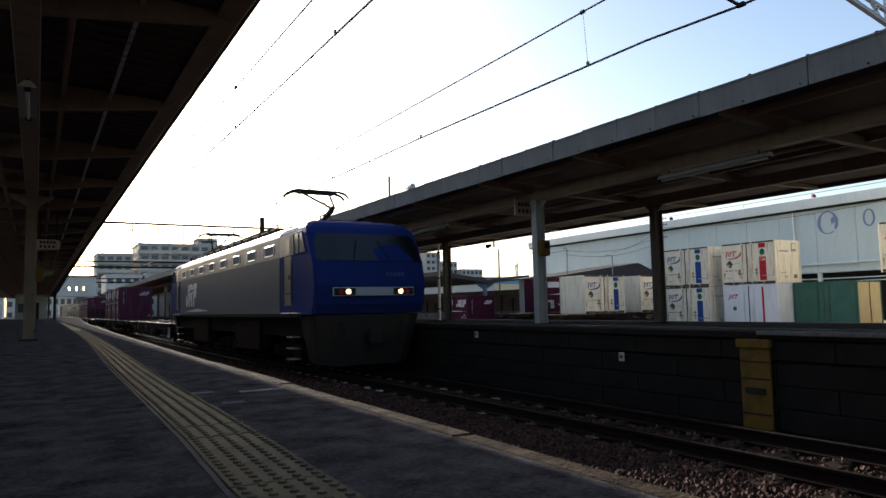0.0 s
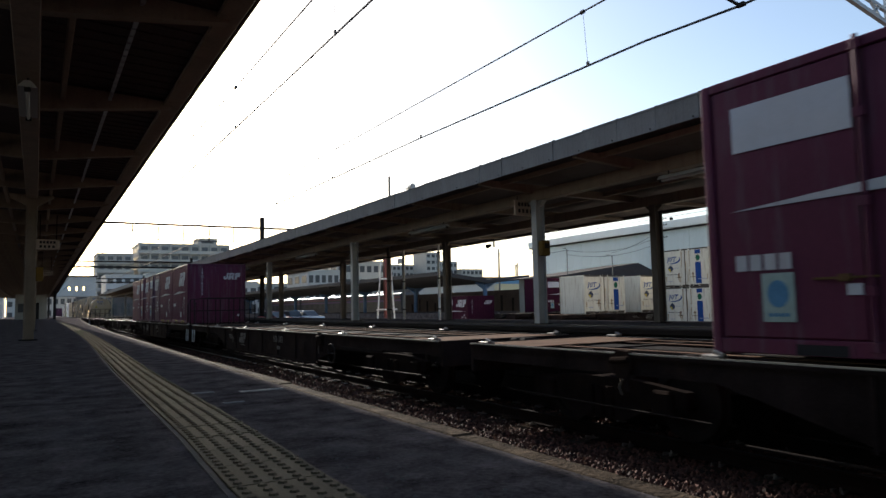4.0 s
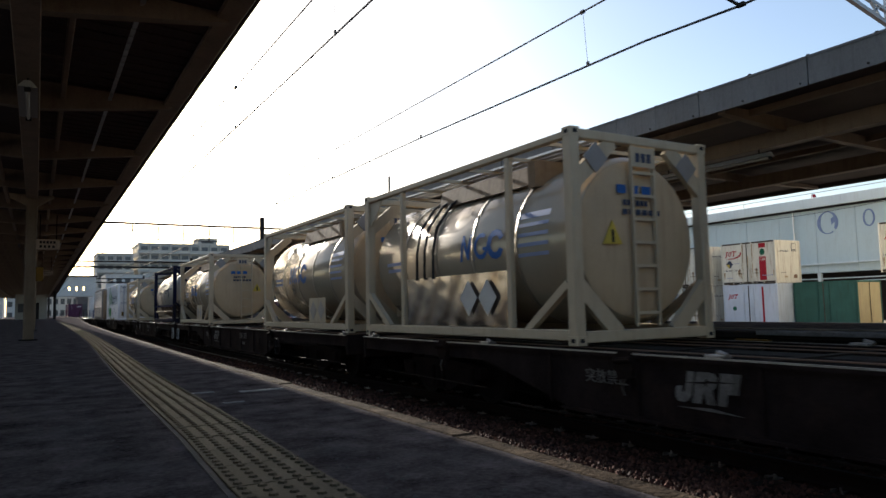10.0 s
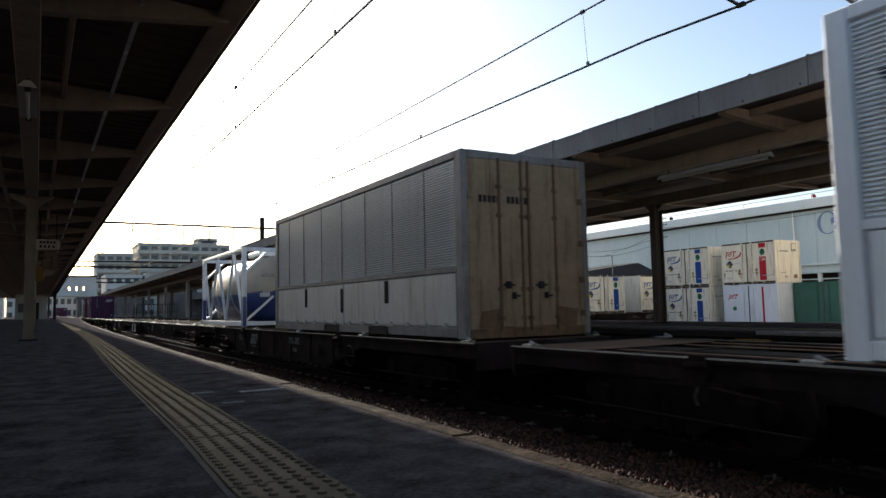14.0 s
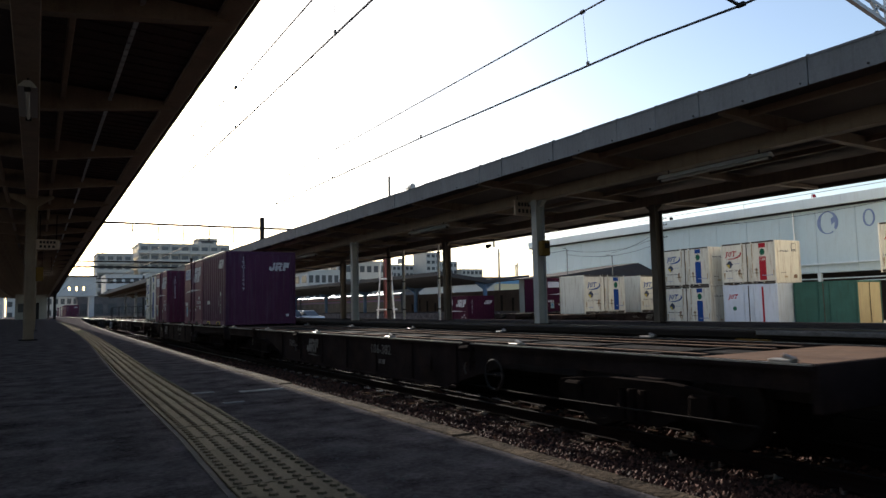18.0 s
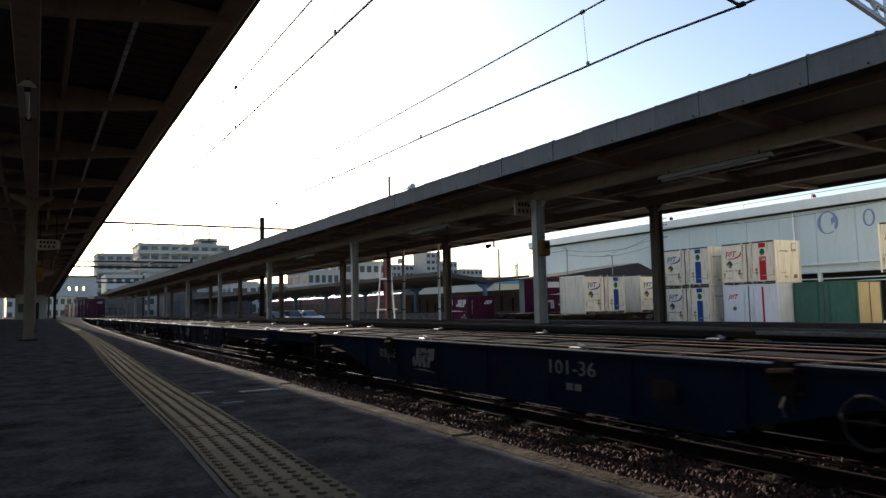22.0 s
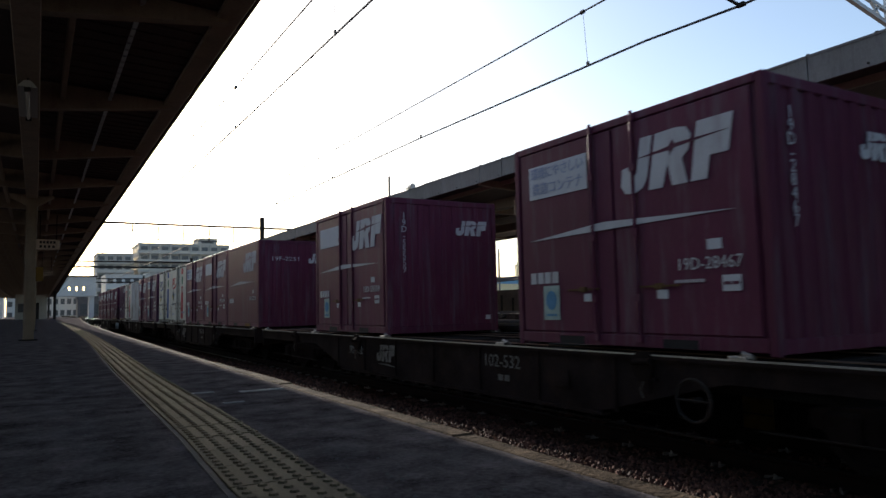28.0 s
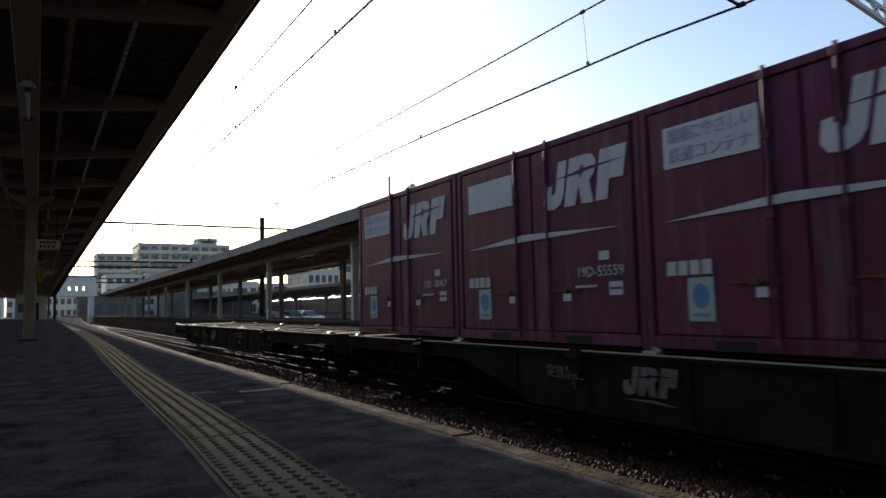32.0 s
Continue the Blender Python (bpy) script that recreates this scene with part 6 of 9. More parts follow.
# ---- locomotive ----
def locomotive():
    L = 19.2
    e = empty("locomotive", Matrix.Identity(4), "blue and grey electric locomotive with lit headlamps and raised pantographs", "locomotive")
    W = 1.41
    lev = [(0.40, 0.22, 1.35, W), (0.62, 0.08, 1.36, W), (1.05, 0.0, 1.36, W), (1.58, 0.10, 1.36, W), (2.30, 0.52, 1.33, W), (2.44, 0.64, 1.28, 1.37), (2.56, 0.82, 1.16, 1.26), (2.64, 1.05, 0.97, 1.06), (2.68, 1.3, 0.7, 0.8)]
    bm = bmesh.new()
    rings = []
    for z, yf, wf, w in lev:
        r = []
        for (x, y) in ((-wf * 0.6, yf), (wf * 0.6, yf), (wf, yf + 0.04), (w, yf + 0.13), (w, L - yf - 0.13), (wf, L - yf - 0.04), (wf * 0.6, L - yf), (-wf * 0.6, L - yf), (-wf, L - yf - 0.04), (-w, L - yf - 0.13), (-w, yf + 0.13), (-wf, yf + 0.04)):
            r.append(bm.verts.new((x, y, z)))
        rings.append(r)
    for a, b in zip(rings, rings[1:]):
        for i in range(12):
            bm.faces.new((a[i], a[(i + 1) % 12], b[(i + 1) % 12], b[i]))
    bm.faces.new(rings[0])
    bm.faces.new(list(reversed(rings[-1])))
    part("body", bm, M_LBLUE, e)
    # side skins
    for s in (-1, 1):
        x0, x1 = sorted((s * (W + 0.002), s * (W + 0.010)))
        for z0, z1, m, nm in ((0.42, 1.84, M_LGREY, "side_skin_lower"), (1.843, 2.36, M_LBAND, "side_skin_upper")):
            bm = bmesh.new()
            box(bm, x0, x1, 2.62, L - 2.62, z0, z1)
            part(nm, bm, m, e)
        bm = bmesh.new()
        box(bm, min(s * 1.36, s * 1.42), max(s * 1.36, s * 1.42), 1.0, L - 1.0, 0.33, 0.41, 0.01)
        part("sill", bm, M_LSKIRT, e)
        bm = bmesh.new()
        prof = [(W + 0.004, 2.362), (W + 0.003, 2.305), (1.376, 2.446), (1.266, 2.567), (1.065, 2.648), (1.05, 2.63), (1.25, 2.55), (1.36, 2.43)]
        poly(bm, [(s * x, 2.62, z) for x, z in (prof[0], *prof[2:5], *prof[5:8])], L - 5.24, axis=1)
        part("roof_shoulder", bm, M_LSHOULDER, e)
        bm = bmesh.new()
        rod(bm, (s * 1.34, 1.4, 2.47), (s * 1.34, L - 1.4, 2.47), 0.02, 6)
        part("gutter", bm, M_LBLUE, e)
        for i in range(8):
            y = 3.50 + i * 1.755
            bm = bmesh.new()
            rr = [(0.41 * c1, 0.125 * c2) for c1, c2 in ((-0.9, -1), (0.9, -1), (0.97, -0.85), (1, -0.6), (1, 0.6), (0.97, 0.85), (0.9, 1), (-0.9, 1), (-0.97, 0.85), (-1, 0.6), (-1, -0.6), (-0.97, -0.85))]
            n = len(rr)
            pts = [Vector((s * (W + 0.018), y + a, 2.07 + b)) for a, b in rr]
            tube(bm, pts, 0.013, 5, closed=True)
            wn_ = part("window", bm, M_TRIM, e)
            bm = bmesh.new()
            poly(bm, [(s * (W + 0.010), y + a, 2.07 + b) for a, b in rr], s * 0.004, axis=0)
            part("pane", bm, M_LOUVRE, wn_)
        for y0, y1 in ((1.54, 2.616), (L - 2.616, L - 1.54)):
            bm = bmesh.new()
            box(bm, min(s * (W + 0.001), s * (W + 0.007)), max(s * (W + 0.001), s * (W + 0.007)), y0, y1, 1.843, 2.36)
            part("cab_skin_upper", bm, M_LBAND, e)
        for y in (1.95, L - 1.95):
            bm = bmesh.new()
            x0, x1 = sorted((s * (W + 0.001), s * (W + 0.014)))
            box(bm, x0, x1, y - 0.26, y + 0.26, 0.92, 1.82)
            box(bm, x0, x1, y - 0.26, y + 0.26, 0.62, 0.90)
            d = part("cab_door", bm, M_LDOOR, e)
            bm = bmesh.new()
            box(bm, x0, x1, y - 0.26, y + 0.26, 1.845, 2.32)
            d2 = part("cab_door_upper", bm, M_LBAND, e)
            bm = bmesh.new()
            x2, x3 = sorted((s * (W + 0.0145), s * (W + 0.018)))
            box(bm, x2, x3, y - 0.15, y + 0.15, 1.88, 2.24, 0.001)
            part("pane", bm, M_GLASS, d2)
            for dy in (-0.33, 0.33):
                bm = bmesh.new()
                tube(bm, [(s * (W + 0.04), y + dy, 0.7), (s * (W + 0.04), y + dy, 1.62)], 0.014, 6)
                part("hand_rail", bm, M_LDOOR, d)
            bm = bmesh.new()
            box(bm, x2, x3, y - 0.2, y - 0.06, 1.25, 1.36)
            part("door_handle", bm, M_BLACK, d)
        # cab side windows
        for flip in (0, 1):
            pts = [((L - y) if flip else y, z) for y, z in ((0.62, 1.84), (1.48, 1.84), (1.48, 2.34), (0.92, 2.34))]
            bm = bmesh.new()
            poly(bm, [(s * (W + 0.003), y, z) for y, z in pts], s * 0.006, axis=0)
            cw = part("cab_window", bm, M_CABSIDE, e)
            bm = bmesh.new()
            tube(bm, [(s * (W + 0.009), y, z) for y, z in pts], 0.022, 5, closed=True)
            part("window_frame", bm, M_LBLUE, cw)
            bm = bmesh.new()
            y = (L - 1.12) if flip else 1.12
            rod(bm, (s * (W + 0.010), y, 1.84), (s * (W + 0.010), y, 2.34), 0.018, 5)
            part("window_bar", bm, M_BLACK, cw)
    # windscreens and front dress at both ends
    for flip in (0, 1):
        f = lambda y: L - y if flip else y
        bm = bmesh.new()
        vs = [bm.verts.new(p) for p in ((-1.33, f(0.15), 1.62), (-0.82, f(0.10), 1.62), (0.82, f(0.10), 1.62), (1.33, f(0.15), 1.62), (1.30, f(0.55), 2.28), (0.80, f(0.49), 2.28), (-0.80, f(0.49), 2.28), (-1.30, f(0.55), 2.28))]
        bm.faces.new(vs)
        r = bmesh.ops.extrude_face_region(bm, geom=bm.faces[:])
        for v in r["geom"]:
            if isinstance(v, bmesh.types.BMVert):
                v.co.y += -0.015 if flip else 0.015
        part("windscreen", bm, M_GLASS, e)
        bm = bmesh.new()
        for x in (-0.45, 0.45):
            rod(bm, (x, f(0.10), 1.66), (x * 0.6, f(0.38), 2.12), 0.012, 5)
        part("wiper", bm, M_BLACK, e)
        bm = bmesh.new()
        ya, yb = sorted((f(-0.035), f(0.02)))
        box(bm, -1.02, 1.02, ya, yb, 0.80, 1.0, 0.015)
        hp = part("headlamp_panel", bm, M_LSTRIP, e, "pale grey headlamp strip")
        for x in (-0.74, 0.74):
            bm = bmesh.new()
            yc, yd = sorted((f(-0.045), f(-0.03)))
            box(bm, x - 0.26, x + 0.26, yc, yd, 0.82, 0.98, 0.01)
            part("lamp_housing", bm, M_BLACK, hp)
        for x in (-0.66, 0.66):
            bm = bmesh.new()
            rod(bm, (x, f(-0.062), 0.90), (x, f(-0.046), 0.90), 0.06, 16)
            part("headlamp", bm, M_HEAD if not flip else M_GLASS, hp, "lit warm headlamp" if not flip else "")
            bm = bmesh.new()
            rod(bm, (x + (0.17 if x > 0 else -0.17), f(-0.058), 0.90), (x + (0.17 if x > 0 else -0.17), f(-0.046), 0.90), 0.06, 12)
            part("marker_lamp", bm, M_JRED, hp)
        bm = bmesh.new()
        tube(bm, [(-1.38, f(0.9), 0.43), (-1.42, f(1.2), 0.43), (-1.425, f(2.5), 0.43)], 0.018, 6)
        part("lower_trim", bm, M_LBAND, e, "grey trim line")
        bars(e, 0.55 if not flip else -0.55, 1.3, 0.5, 0.1, 5, M_LNUM, x=f(0.02), end=True)
        bm = bmesh.new()
        pts = [(-1.30, 0.32, 0.38), (-1.05, 0.18, 0.38), (1.05, 0.18, 0.38), (1.30, 0.32, 0.38), (1.12, 0.62, -0.75), (0.85, 0.46, -0.80), (-0.85, 0.46, -0.80), (-1.12, 0.62, -0.75)]
        vs = [bm.verts.new((x, f(y), z)) for x, y, z in pts]
        for q in ((0, 1, 6, 7), (1, 2, 5, 6), (2, 3, 4, 5)):
            bm.faces.new([vs[i] for i in q])
        r = bmesh.ops.extrude_face_region(bm, geom=bm.faces[:])
        for v in r["geom"]:
            if isinstance(v, bmesh.types.BMVert):
                v.co.y += -0.06 if flip else 0.06
        part("front_skirt", bm, M_LSKIRT, e)
        for sx in (-1, 1):
            bm = bmesh.new()
            vs = [bm.verts.new((sx * x, f(y), z)) for x, y, z in ((1.33, 0.36, 0.36), (1.36, 1.25, 0.36), (1.20, 1.02, -0.70), (1.14, 0.66, -0.76))]
            bm.faces.new(vs)
            r = bmesh.ops.extrude_face_region(bm, geom=bm.faces[:])
            for v in r["geom"]:
                if isinstance(v, bmesh.types.BMVert):
                    v.co.x -= sx * 0.04
            part("side_skirt", bm, M_LSKIRT, e)
        bm = bmesh.new()
        rod(bm, (0, f(0.3), -0.12), (0, f(-0.08), -0.12), 0.12, 10)
        ya, yb = sorted((f(-0.18), f(0.02)))
        box(bm, -0.17, 0.17, ya, yb, -0.32, 0.06, 0.04)
        part("coupler", bm, M_STEELD, e)
        for x in (-0.75, 0.75):
            bm = bmesh.new()
            tube(bm, [(x, f(0.18), 0.2), (x, f(0.02), 0.1), (x * 0.9, f(0.06), -0.35)], 0.03, 6)
            part("air_hose", bm, M_BLACK, e)
        bm = bmesh.new()
        for z in (-0.15, -0.42, -0.68):
            box(bm, -1.40, -1.18, min(f(1.7), f(2.15)), max(f(1.7), f(2.15)), z - 0.015, z + 0.015)
        part("cab_steps", bm, M_WEAR, e)
        bm = bmesh.new()
        tube(bm, [(-0.7, f(1.2), 2.66), (-0.7, f(1.2), 2.82), (-0.7, f(1.6), 2.82), (-0.7, f(1.6), 2.66)], 0.02, 6)
        rod(bm, (-0.45, f(1.55), 2.66), (-0.45, f(1.55), 2.95), 0.015, 5)
        ya, yb = sorted((f(1.8), f(2.4)))
        box(bm, -0.4, 0.4, ya, yb, 2.66, 2.78, 0.03)
        part("roof_fitting", bm, M_LROOF, e)
    # roof gear
    bm = bmesh.new()
    box(bm, -0.82, 0.82, 5.0, 14.6, 2.62, 2.88, 0.04)
    part("roof_hood", bm, M_LROOF, e, "sooty brown roof equipment hood")
    bm = bmesh.new()
    for k in range(9):
        y = 5.5 + k * 1.05
        box(bm, -0.86, -0.80, y, y + 0.05, 2.62, 2.87)
    box(bm, -0.9, -0.86, 5.0, 14.6, 2.84, 2.89)
    part("hood_ribs", bm, M_LROOF, e)
    for y in (5.6, 13.9):
        for k in range(3):
            bm = bmesh.new()
            for j in range(4):
                rod(bm, (-0.55 + k * 0.4, y, 2.88 + j * 0.05), (-0.55 + k * 0.4, y, 2.91 + j * 0.05), 0.06, 8)
            part("insulator", bm, M_INSUL, e)
    for y0, s in ((3.35, -1), (L - 3.2, 1)):
        p = new("pantograph")
        p.parent = e
        p.matrix_basis = Matrix.Translation((0, y0, 2.66))
        bm = bmesh.new()
        for x in (-0.45, 0.45):
            box(bm, x - 0.04, x + 0.04, -0.7, 0.7, 0.14, 0.20)
        for y in (-0.6, 0.6):
            box(bm, -0.5, 0.5, y - 0.04, y + 0.04, 0.14, 0.20)
            for x in (-0.45, 0.45):
                rod(bm, (x, y, 0.0), (x, y, 0.14), 0.05, 8)
        part("base_frame", bm, M_STEELD, p)
        bm = bmesh.new()
        rod(bm, (0, -s * 0.15, 0.22), (0, s * 0.80, 0.52), 0.065, 8)
        rod(bm, (0.1, -s * 0.3, 0.22), (0.08, s * 0.64, 0.46), 0.025, 6)
        part("lower_arm", bm, M_STEELD, p)
        bm = bmesh.new()
        for x in (-0.12, 0.12):
            rod(bm, (x * 0.4, s * 0.80, 0.52), (x * 3.2, -s * 0.42, 1.08), 0.030, 6)
        rod(bm, (0, s * 0.72, 0.46), (0, -s * 0.36, 1.04), 0.014, 5)
        rod(bm, (-0.48, -s * 0.42, 1.08), (0.48, -s * 0.42, 1.08), 0.02, 6)
        part("upper_arm", bm, M_STEELD, p)
        bm = bmesh.new()
        for dy in (-0.17, 0.17):
            tube(bm, [(-0.90, -s * 0.42 + dy, 0.98), (-0.80, -s * 0.42 + dy, 1.09), (-0.62, -s * 0.42 + dy, 1.14), (0.62, -s * 0.42 + dy, 1.14), (0.80, -s * 0.42 + dy, 1.09), (0.90, -s * 0.42 + dy, 0.98)], 0.034, 6)
        for x in (-0.5, 0.5):
            rod(bm, (x, -s * 0.42 - 0.17, 1.11), (x, -s * 0.42 + 0.17, 1.11), 0.025, 5)
        part("collector_head", bm, M_STEELD, p)
    # running gear
    for y in (3.2, L / 2, L - 3.2):
        bogie(e, y)
    for y0, y1 in ((4.9, 7.6), (L - 7.6, L - 4.9)):
        for s in (-1, 1):
            bm = bmesh.new()
            x0, x1 = sorted((s * 0.95, s * 1.3))
            box(bm, x0, x1, y0, y1, -0.62, 0.30, 0.03)
            part("equipment_box", bm, M_BOGIE, e)
    bm = bmesh.new()
    box(bm, -1.2, 1.2, 0.8, L - 0.8, -0.15, 0.42)
    part("underframe", bm, M_BOGIE, e)
    # emblem and dart
    for s in (-1,):
        emblem(e, 14.25, 1.165, 1.09, x=-(W + 0.016), material=M_LMARK, ground=M_LGREY)
        flat([(0, -0.01), (2.6, -0.02), (4.6, 0.0), (2.6, 0.09)], 15.55, 0.54, e, M_LMARK, "side_dart", x=-(W + 0.016))
    return e


M_LMARK = mat("loco_marking_grey", (0.30, 0.32, 0.36), 0.4, vary=0.06, dirt=(0.18, 0.17, 0.17), dirt_amount=0.4, streak=True)
M_LOUVRE = mat("louvre_grey", (0.10, 0.112, 0.135), 0.7, vary=0.1, scale=6, spec=0.05)

# ---- the train: order of vehicles and loads ----
moves(locomotive(), 14.55)

ENDS = [34.2, 54.6, 75.1, 95.8, 116.6, 137.1, 157.6, 178.2, 198.6, 219.2, 239.6, 260.0, 280.2, 300.8, 321.3, 341.8, 362.1, 382.3, 402.5, 422.7, 442.9, 463.0, 483.0, 502.6, 522.6, 543.0, 563.2]
DECKS = {0, 3, 6, 8, 12, 16, 20, 24}        # couplings with a railed end platform on both sides
GREY_LABEL = "grey-brown grimy container flat wagon with fish-bellied side sills"
BLUE_LABEL = "faded blue empty container flat wagon with fish-bellied side sills"
protos = {}
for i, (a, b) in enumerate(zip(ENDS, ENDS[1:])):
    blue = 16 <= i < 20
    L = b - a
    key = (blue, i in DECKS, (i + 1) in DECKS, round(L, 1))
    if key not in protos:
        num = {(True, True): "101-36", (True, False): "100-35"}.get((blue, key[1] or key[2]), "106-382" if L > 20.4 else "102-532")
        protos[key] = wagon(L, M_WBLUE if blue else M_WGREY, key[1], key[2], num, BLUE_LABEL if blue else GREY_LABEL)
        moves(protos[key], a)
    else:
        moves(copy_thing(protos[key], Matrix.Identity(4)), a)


def loads(make, ys):
    first = make()
    moves(first, ys[0], 0.015)
    for y in ys[1:]:
        moves(copy_thing(first, Matrix.Identity(4)), y, 0.015)
    return first


loads(lambda: box_smooth("19D-28467", True), [59.1, 325.5, 467.08, 490.7, 506.5, 531.05, 538.5])
loads(lambda: box_smooth("19D-55559", False), [62.95, 66.85, 108.42, 333.85, 474.75, 487.0, 527.3, 534.75])
loads(lambda: box_smooth("19G-10110", True, M_MAROON2, "dark purple-red freight container with grey emblem and label panel"), [104.6, 502.75])
loads(lambda: box_smooth("19F-2251", None, M_MAROON, "plain maroon 12-foot freight container with a large grey emblem"), [112.32, 483.2])
loads(lambda: box_ribbed("19G16999", M_MAROON, 1.27, 0.72, True, "maroon 12-foot freight container with vertical side ribs and grey emblem"), [96.9, 100.76, 523.5])
loads(lambda: box_ribbed("19G12499", M_MAROON2, 0.64, 0.36, False, "dark purple 12-foot freight container with vertical side ribs"), [321.75, 517.9])
white_blue = loads(lambda: box_white(M_JBLUE, M_JBLUE, "19A", "stained white 12-foot container with blue band and swoosh mark"), [337.55, 498.15])
white_red = loads(lambda: box_white(M_JRED, M_JRED, "19A", "stained white 12-foot container with red band and swoosh mark"), [494.4, 514.1])
loads(lambda: tank_beige(True, "beige tank container with shiny crumpled side panel and hoses"), [158.68, 171.75])
loads(lambda: tank_beige(False, "beige tank container in a cream steel frame with blue marks"), [178.7, 191.87, 213.0])
loads(tank_white_blue_frame, [199.72])
loads(lambda: box_long(M_ALU, M_ALUEND, True, "long white ribbed wing-door container with green leaf figure"), [224.82])
loads(lambda: box_long(M_ALUOLD, M_DOORTAN, False, "long grimy aluminium wing-door container with yellowed doors"), [240.42])
loads(tank_blue_white, [253.4])

# ---- near platform details ----
# edge stones
me_c = None
rnd = random.Random(11)
for i in range(110):
    y = -6.0 + i * 1.2
    if me_c is None:
        bm = bmesh.new()
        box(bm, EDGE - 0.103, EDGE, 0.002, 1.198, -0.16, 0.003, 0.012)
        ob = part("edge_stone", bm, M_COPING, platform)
        me_c = ob.data
        ob.matrix_basis = Matrix.Translation((0, y, 0))
    else:
        turn = math.atan((bend(y + 1.2) - bend(y)) / 1.2)
        off = bend(y) + EDGE * (1 - math.cos(turn))
        shared("edge_stone", me_c, platform, Matrix.Translation((off + rnd.uniform(-0.006, 0.006), y + EDGE * math.sin(turn), rnd.uniform(-0.004, 0.004))) @ Matrix.Rotation(-turn, 4, "Z"))
bm = bmesh.new()
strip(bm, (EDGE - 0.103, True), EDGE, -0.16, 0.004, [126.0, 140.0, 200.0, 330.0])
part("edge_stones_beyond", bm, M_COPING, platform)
# dotted warning blocks and their pale borders
TX0, TX1 = 0.46, 0.76
LANE = ((-5, 0.40), (2, 0.493), (3, 0.535), (6.8, 0.612), (13.7, 0.82), (21.8, 0.99), (35, 1.16), (52, 1.30), (64, 1.36))


def lane(y):
    """x of the left side of the dotted strip."""
    for (a, p), (b, q) in zip(LANE, LANE[1:]):
        if y <= b:
            return p + (q - p) * (y - a) / (b - a)
    return LANE[-1][1]


def laid(y, dz=0.0):
    turn = math.atan((lane(y + 0.3) - lane(y)) / 0.3)
    return Matrix.Translation((lane(y), y, dz)) @ Matrix.Rotation(-turn, 4, "Z")


me_t, me_u = None, None
for i in range(200):
    y = 0.6 + i * 0.3
    if i < 80:
        if me_t is None:
            bm = bmesh.new()
            box(bm, 0.003, 0.297, 0.003, 0.297, -0.02, 0.006, 0.002)
            for a in range(5):
                for b in range(5):
                    x, yy = 0.03 + a * 0.06, 0.03 + b * 0.06
                    rod(bm, (x, yy, 0.005), (x, yy, 0.0115), 0.017, 6, 0.011)
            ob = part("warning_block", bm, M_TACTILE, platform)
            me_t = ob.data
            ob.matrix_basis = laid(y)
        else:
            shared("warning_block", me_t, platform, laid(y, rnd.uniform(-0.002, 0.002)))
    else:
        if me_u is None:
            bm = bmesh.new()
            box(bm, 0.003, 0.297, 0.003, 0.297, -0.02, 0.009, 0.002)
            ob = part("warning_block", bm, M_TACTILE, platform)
            me_u = ob.data
            ob.matrix_basis = laid(y)
        else:
            shared("warning_block", me_u, platform, laid(y))
M_PALE = mat("pale_mortar", (0.075, 0.074, 0.072), 0.9, vary=0.25, scale=5, bump=0.4, spec=0.1)
bm = bmesh.new()
strip(bm, (-0.02, True), -0.004, -0.02, 0.004, [0.4, 2.0, 3.0, 6.8, 13.7, 21.8, 35.0, 52.0, 60.0], lane)
part("mortar_border", bm, M_PALE, platform)
# pale strips on the asphalt: sunlit streaks put in as colour
M_PATCH = mat("pale_sun_streak", (0.19, 0.195, 0.20), 0.85, vary=0.5, scale=12, fine=80, bump=0.5, dirt=(0.07, 0.07, 0.07), dirt_amount=0.9, spec=0.1)
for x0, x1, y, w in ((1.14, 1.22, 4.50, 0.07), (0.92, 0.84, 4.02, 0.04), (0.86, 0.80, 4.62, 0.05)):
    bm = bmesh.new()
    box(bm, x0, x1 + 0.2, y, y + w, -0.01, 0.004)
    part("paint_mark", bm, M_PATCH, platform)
rnd = random.Random(21)
verts, faces = [], []
for _ in range(2600):
    x, y = rnd.uniform(-1.5, 1.2), 1.0 + 9 * rnd.random() ** 1.5
    if lane(y) - 0.05 < x < lane(y) + 0.35:
        continue
    r = 0.0025 + 0.007 * rnd.random() ** 3
    k = len(verts)
    verts += [(x - r, y, 0.0), (x, y - r, 0.0), (x + r, y, 0.0), (x, y + r * 1.2, 0.0), (x, y, r * 0.7)]
    faces += [(k, k + 1, k + 4), (k + 1, k + 2, k + 4), (k + 2, k + 3, k + 4), (k + 3, k, k + 4)]
me = bpy.data.meshes.new("grit")
me.from_pydata(verts, [], faces)
me.materials.append(M_PALE)
grit = new("grit", me)
grit.parent = platform
tagged(grit, "pale grit and chips scattered on the asphalt", kind="stuff")

M_SIGN = mat("sign_board_brown", (0.28, 0.19, 0.13), 0.6, vary=0.15, scale=3, dirt=(0.09, 0.06, 0.045), dirt_amount=0.5, streak=True)
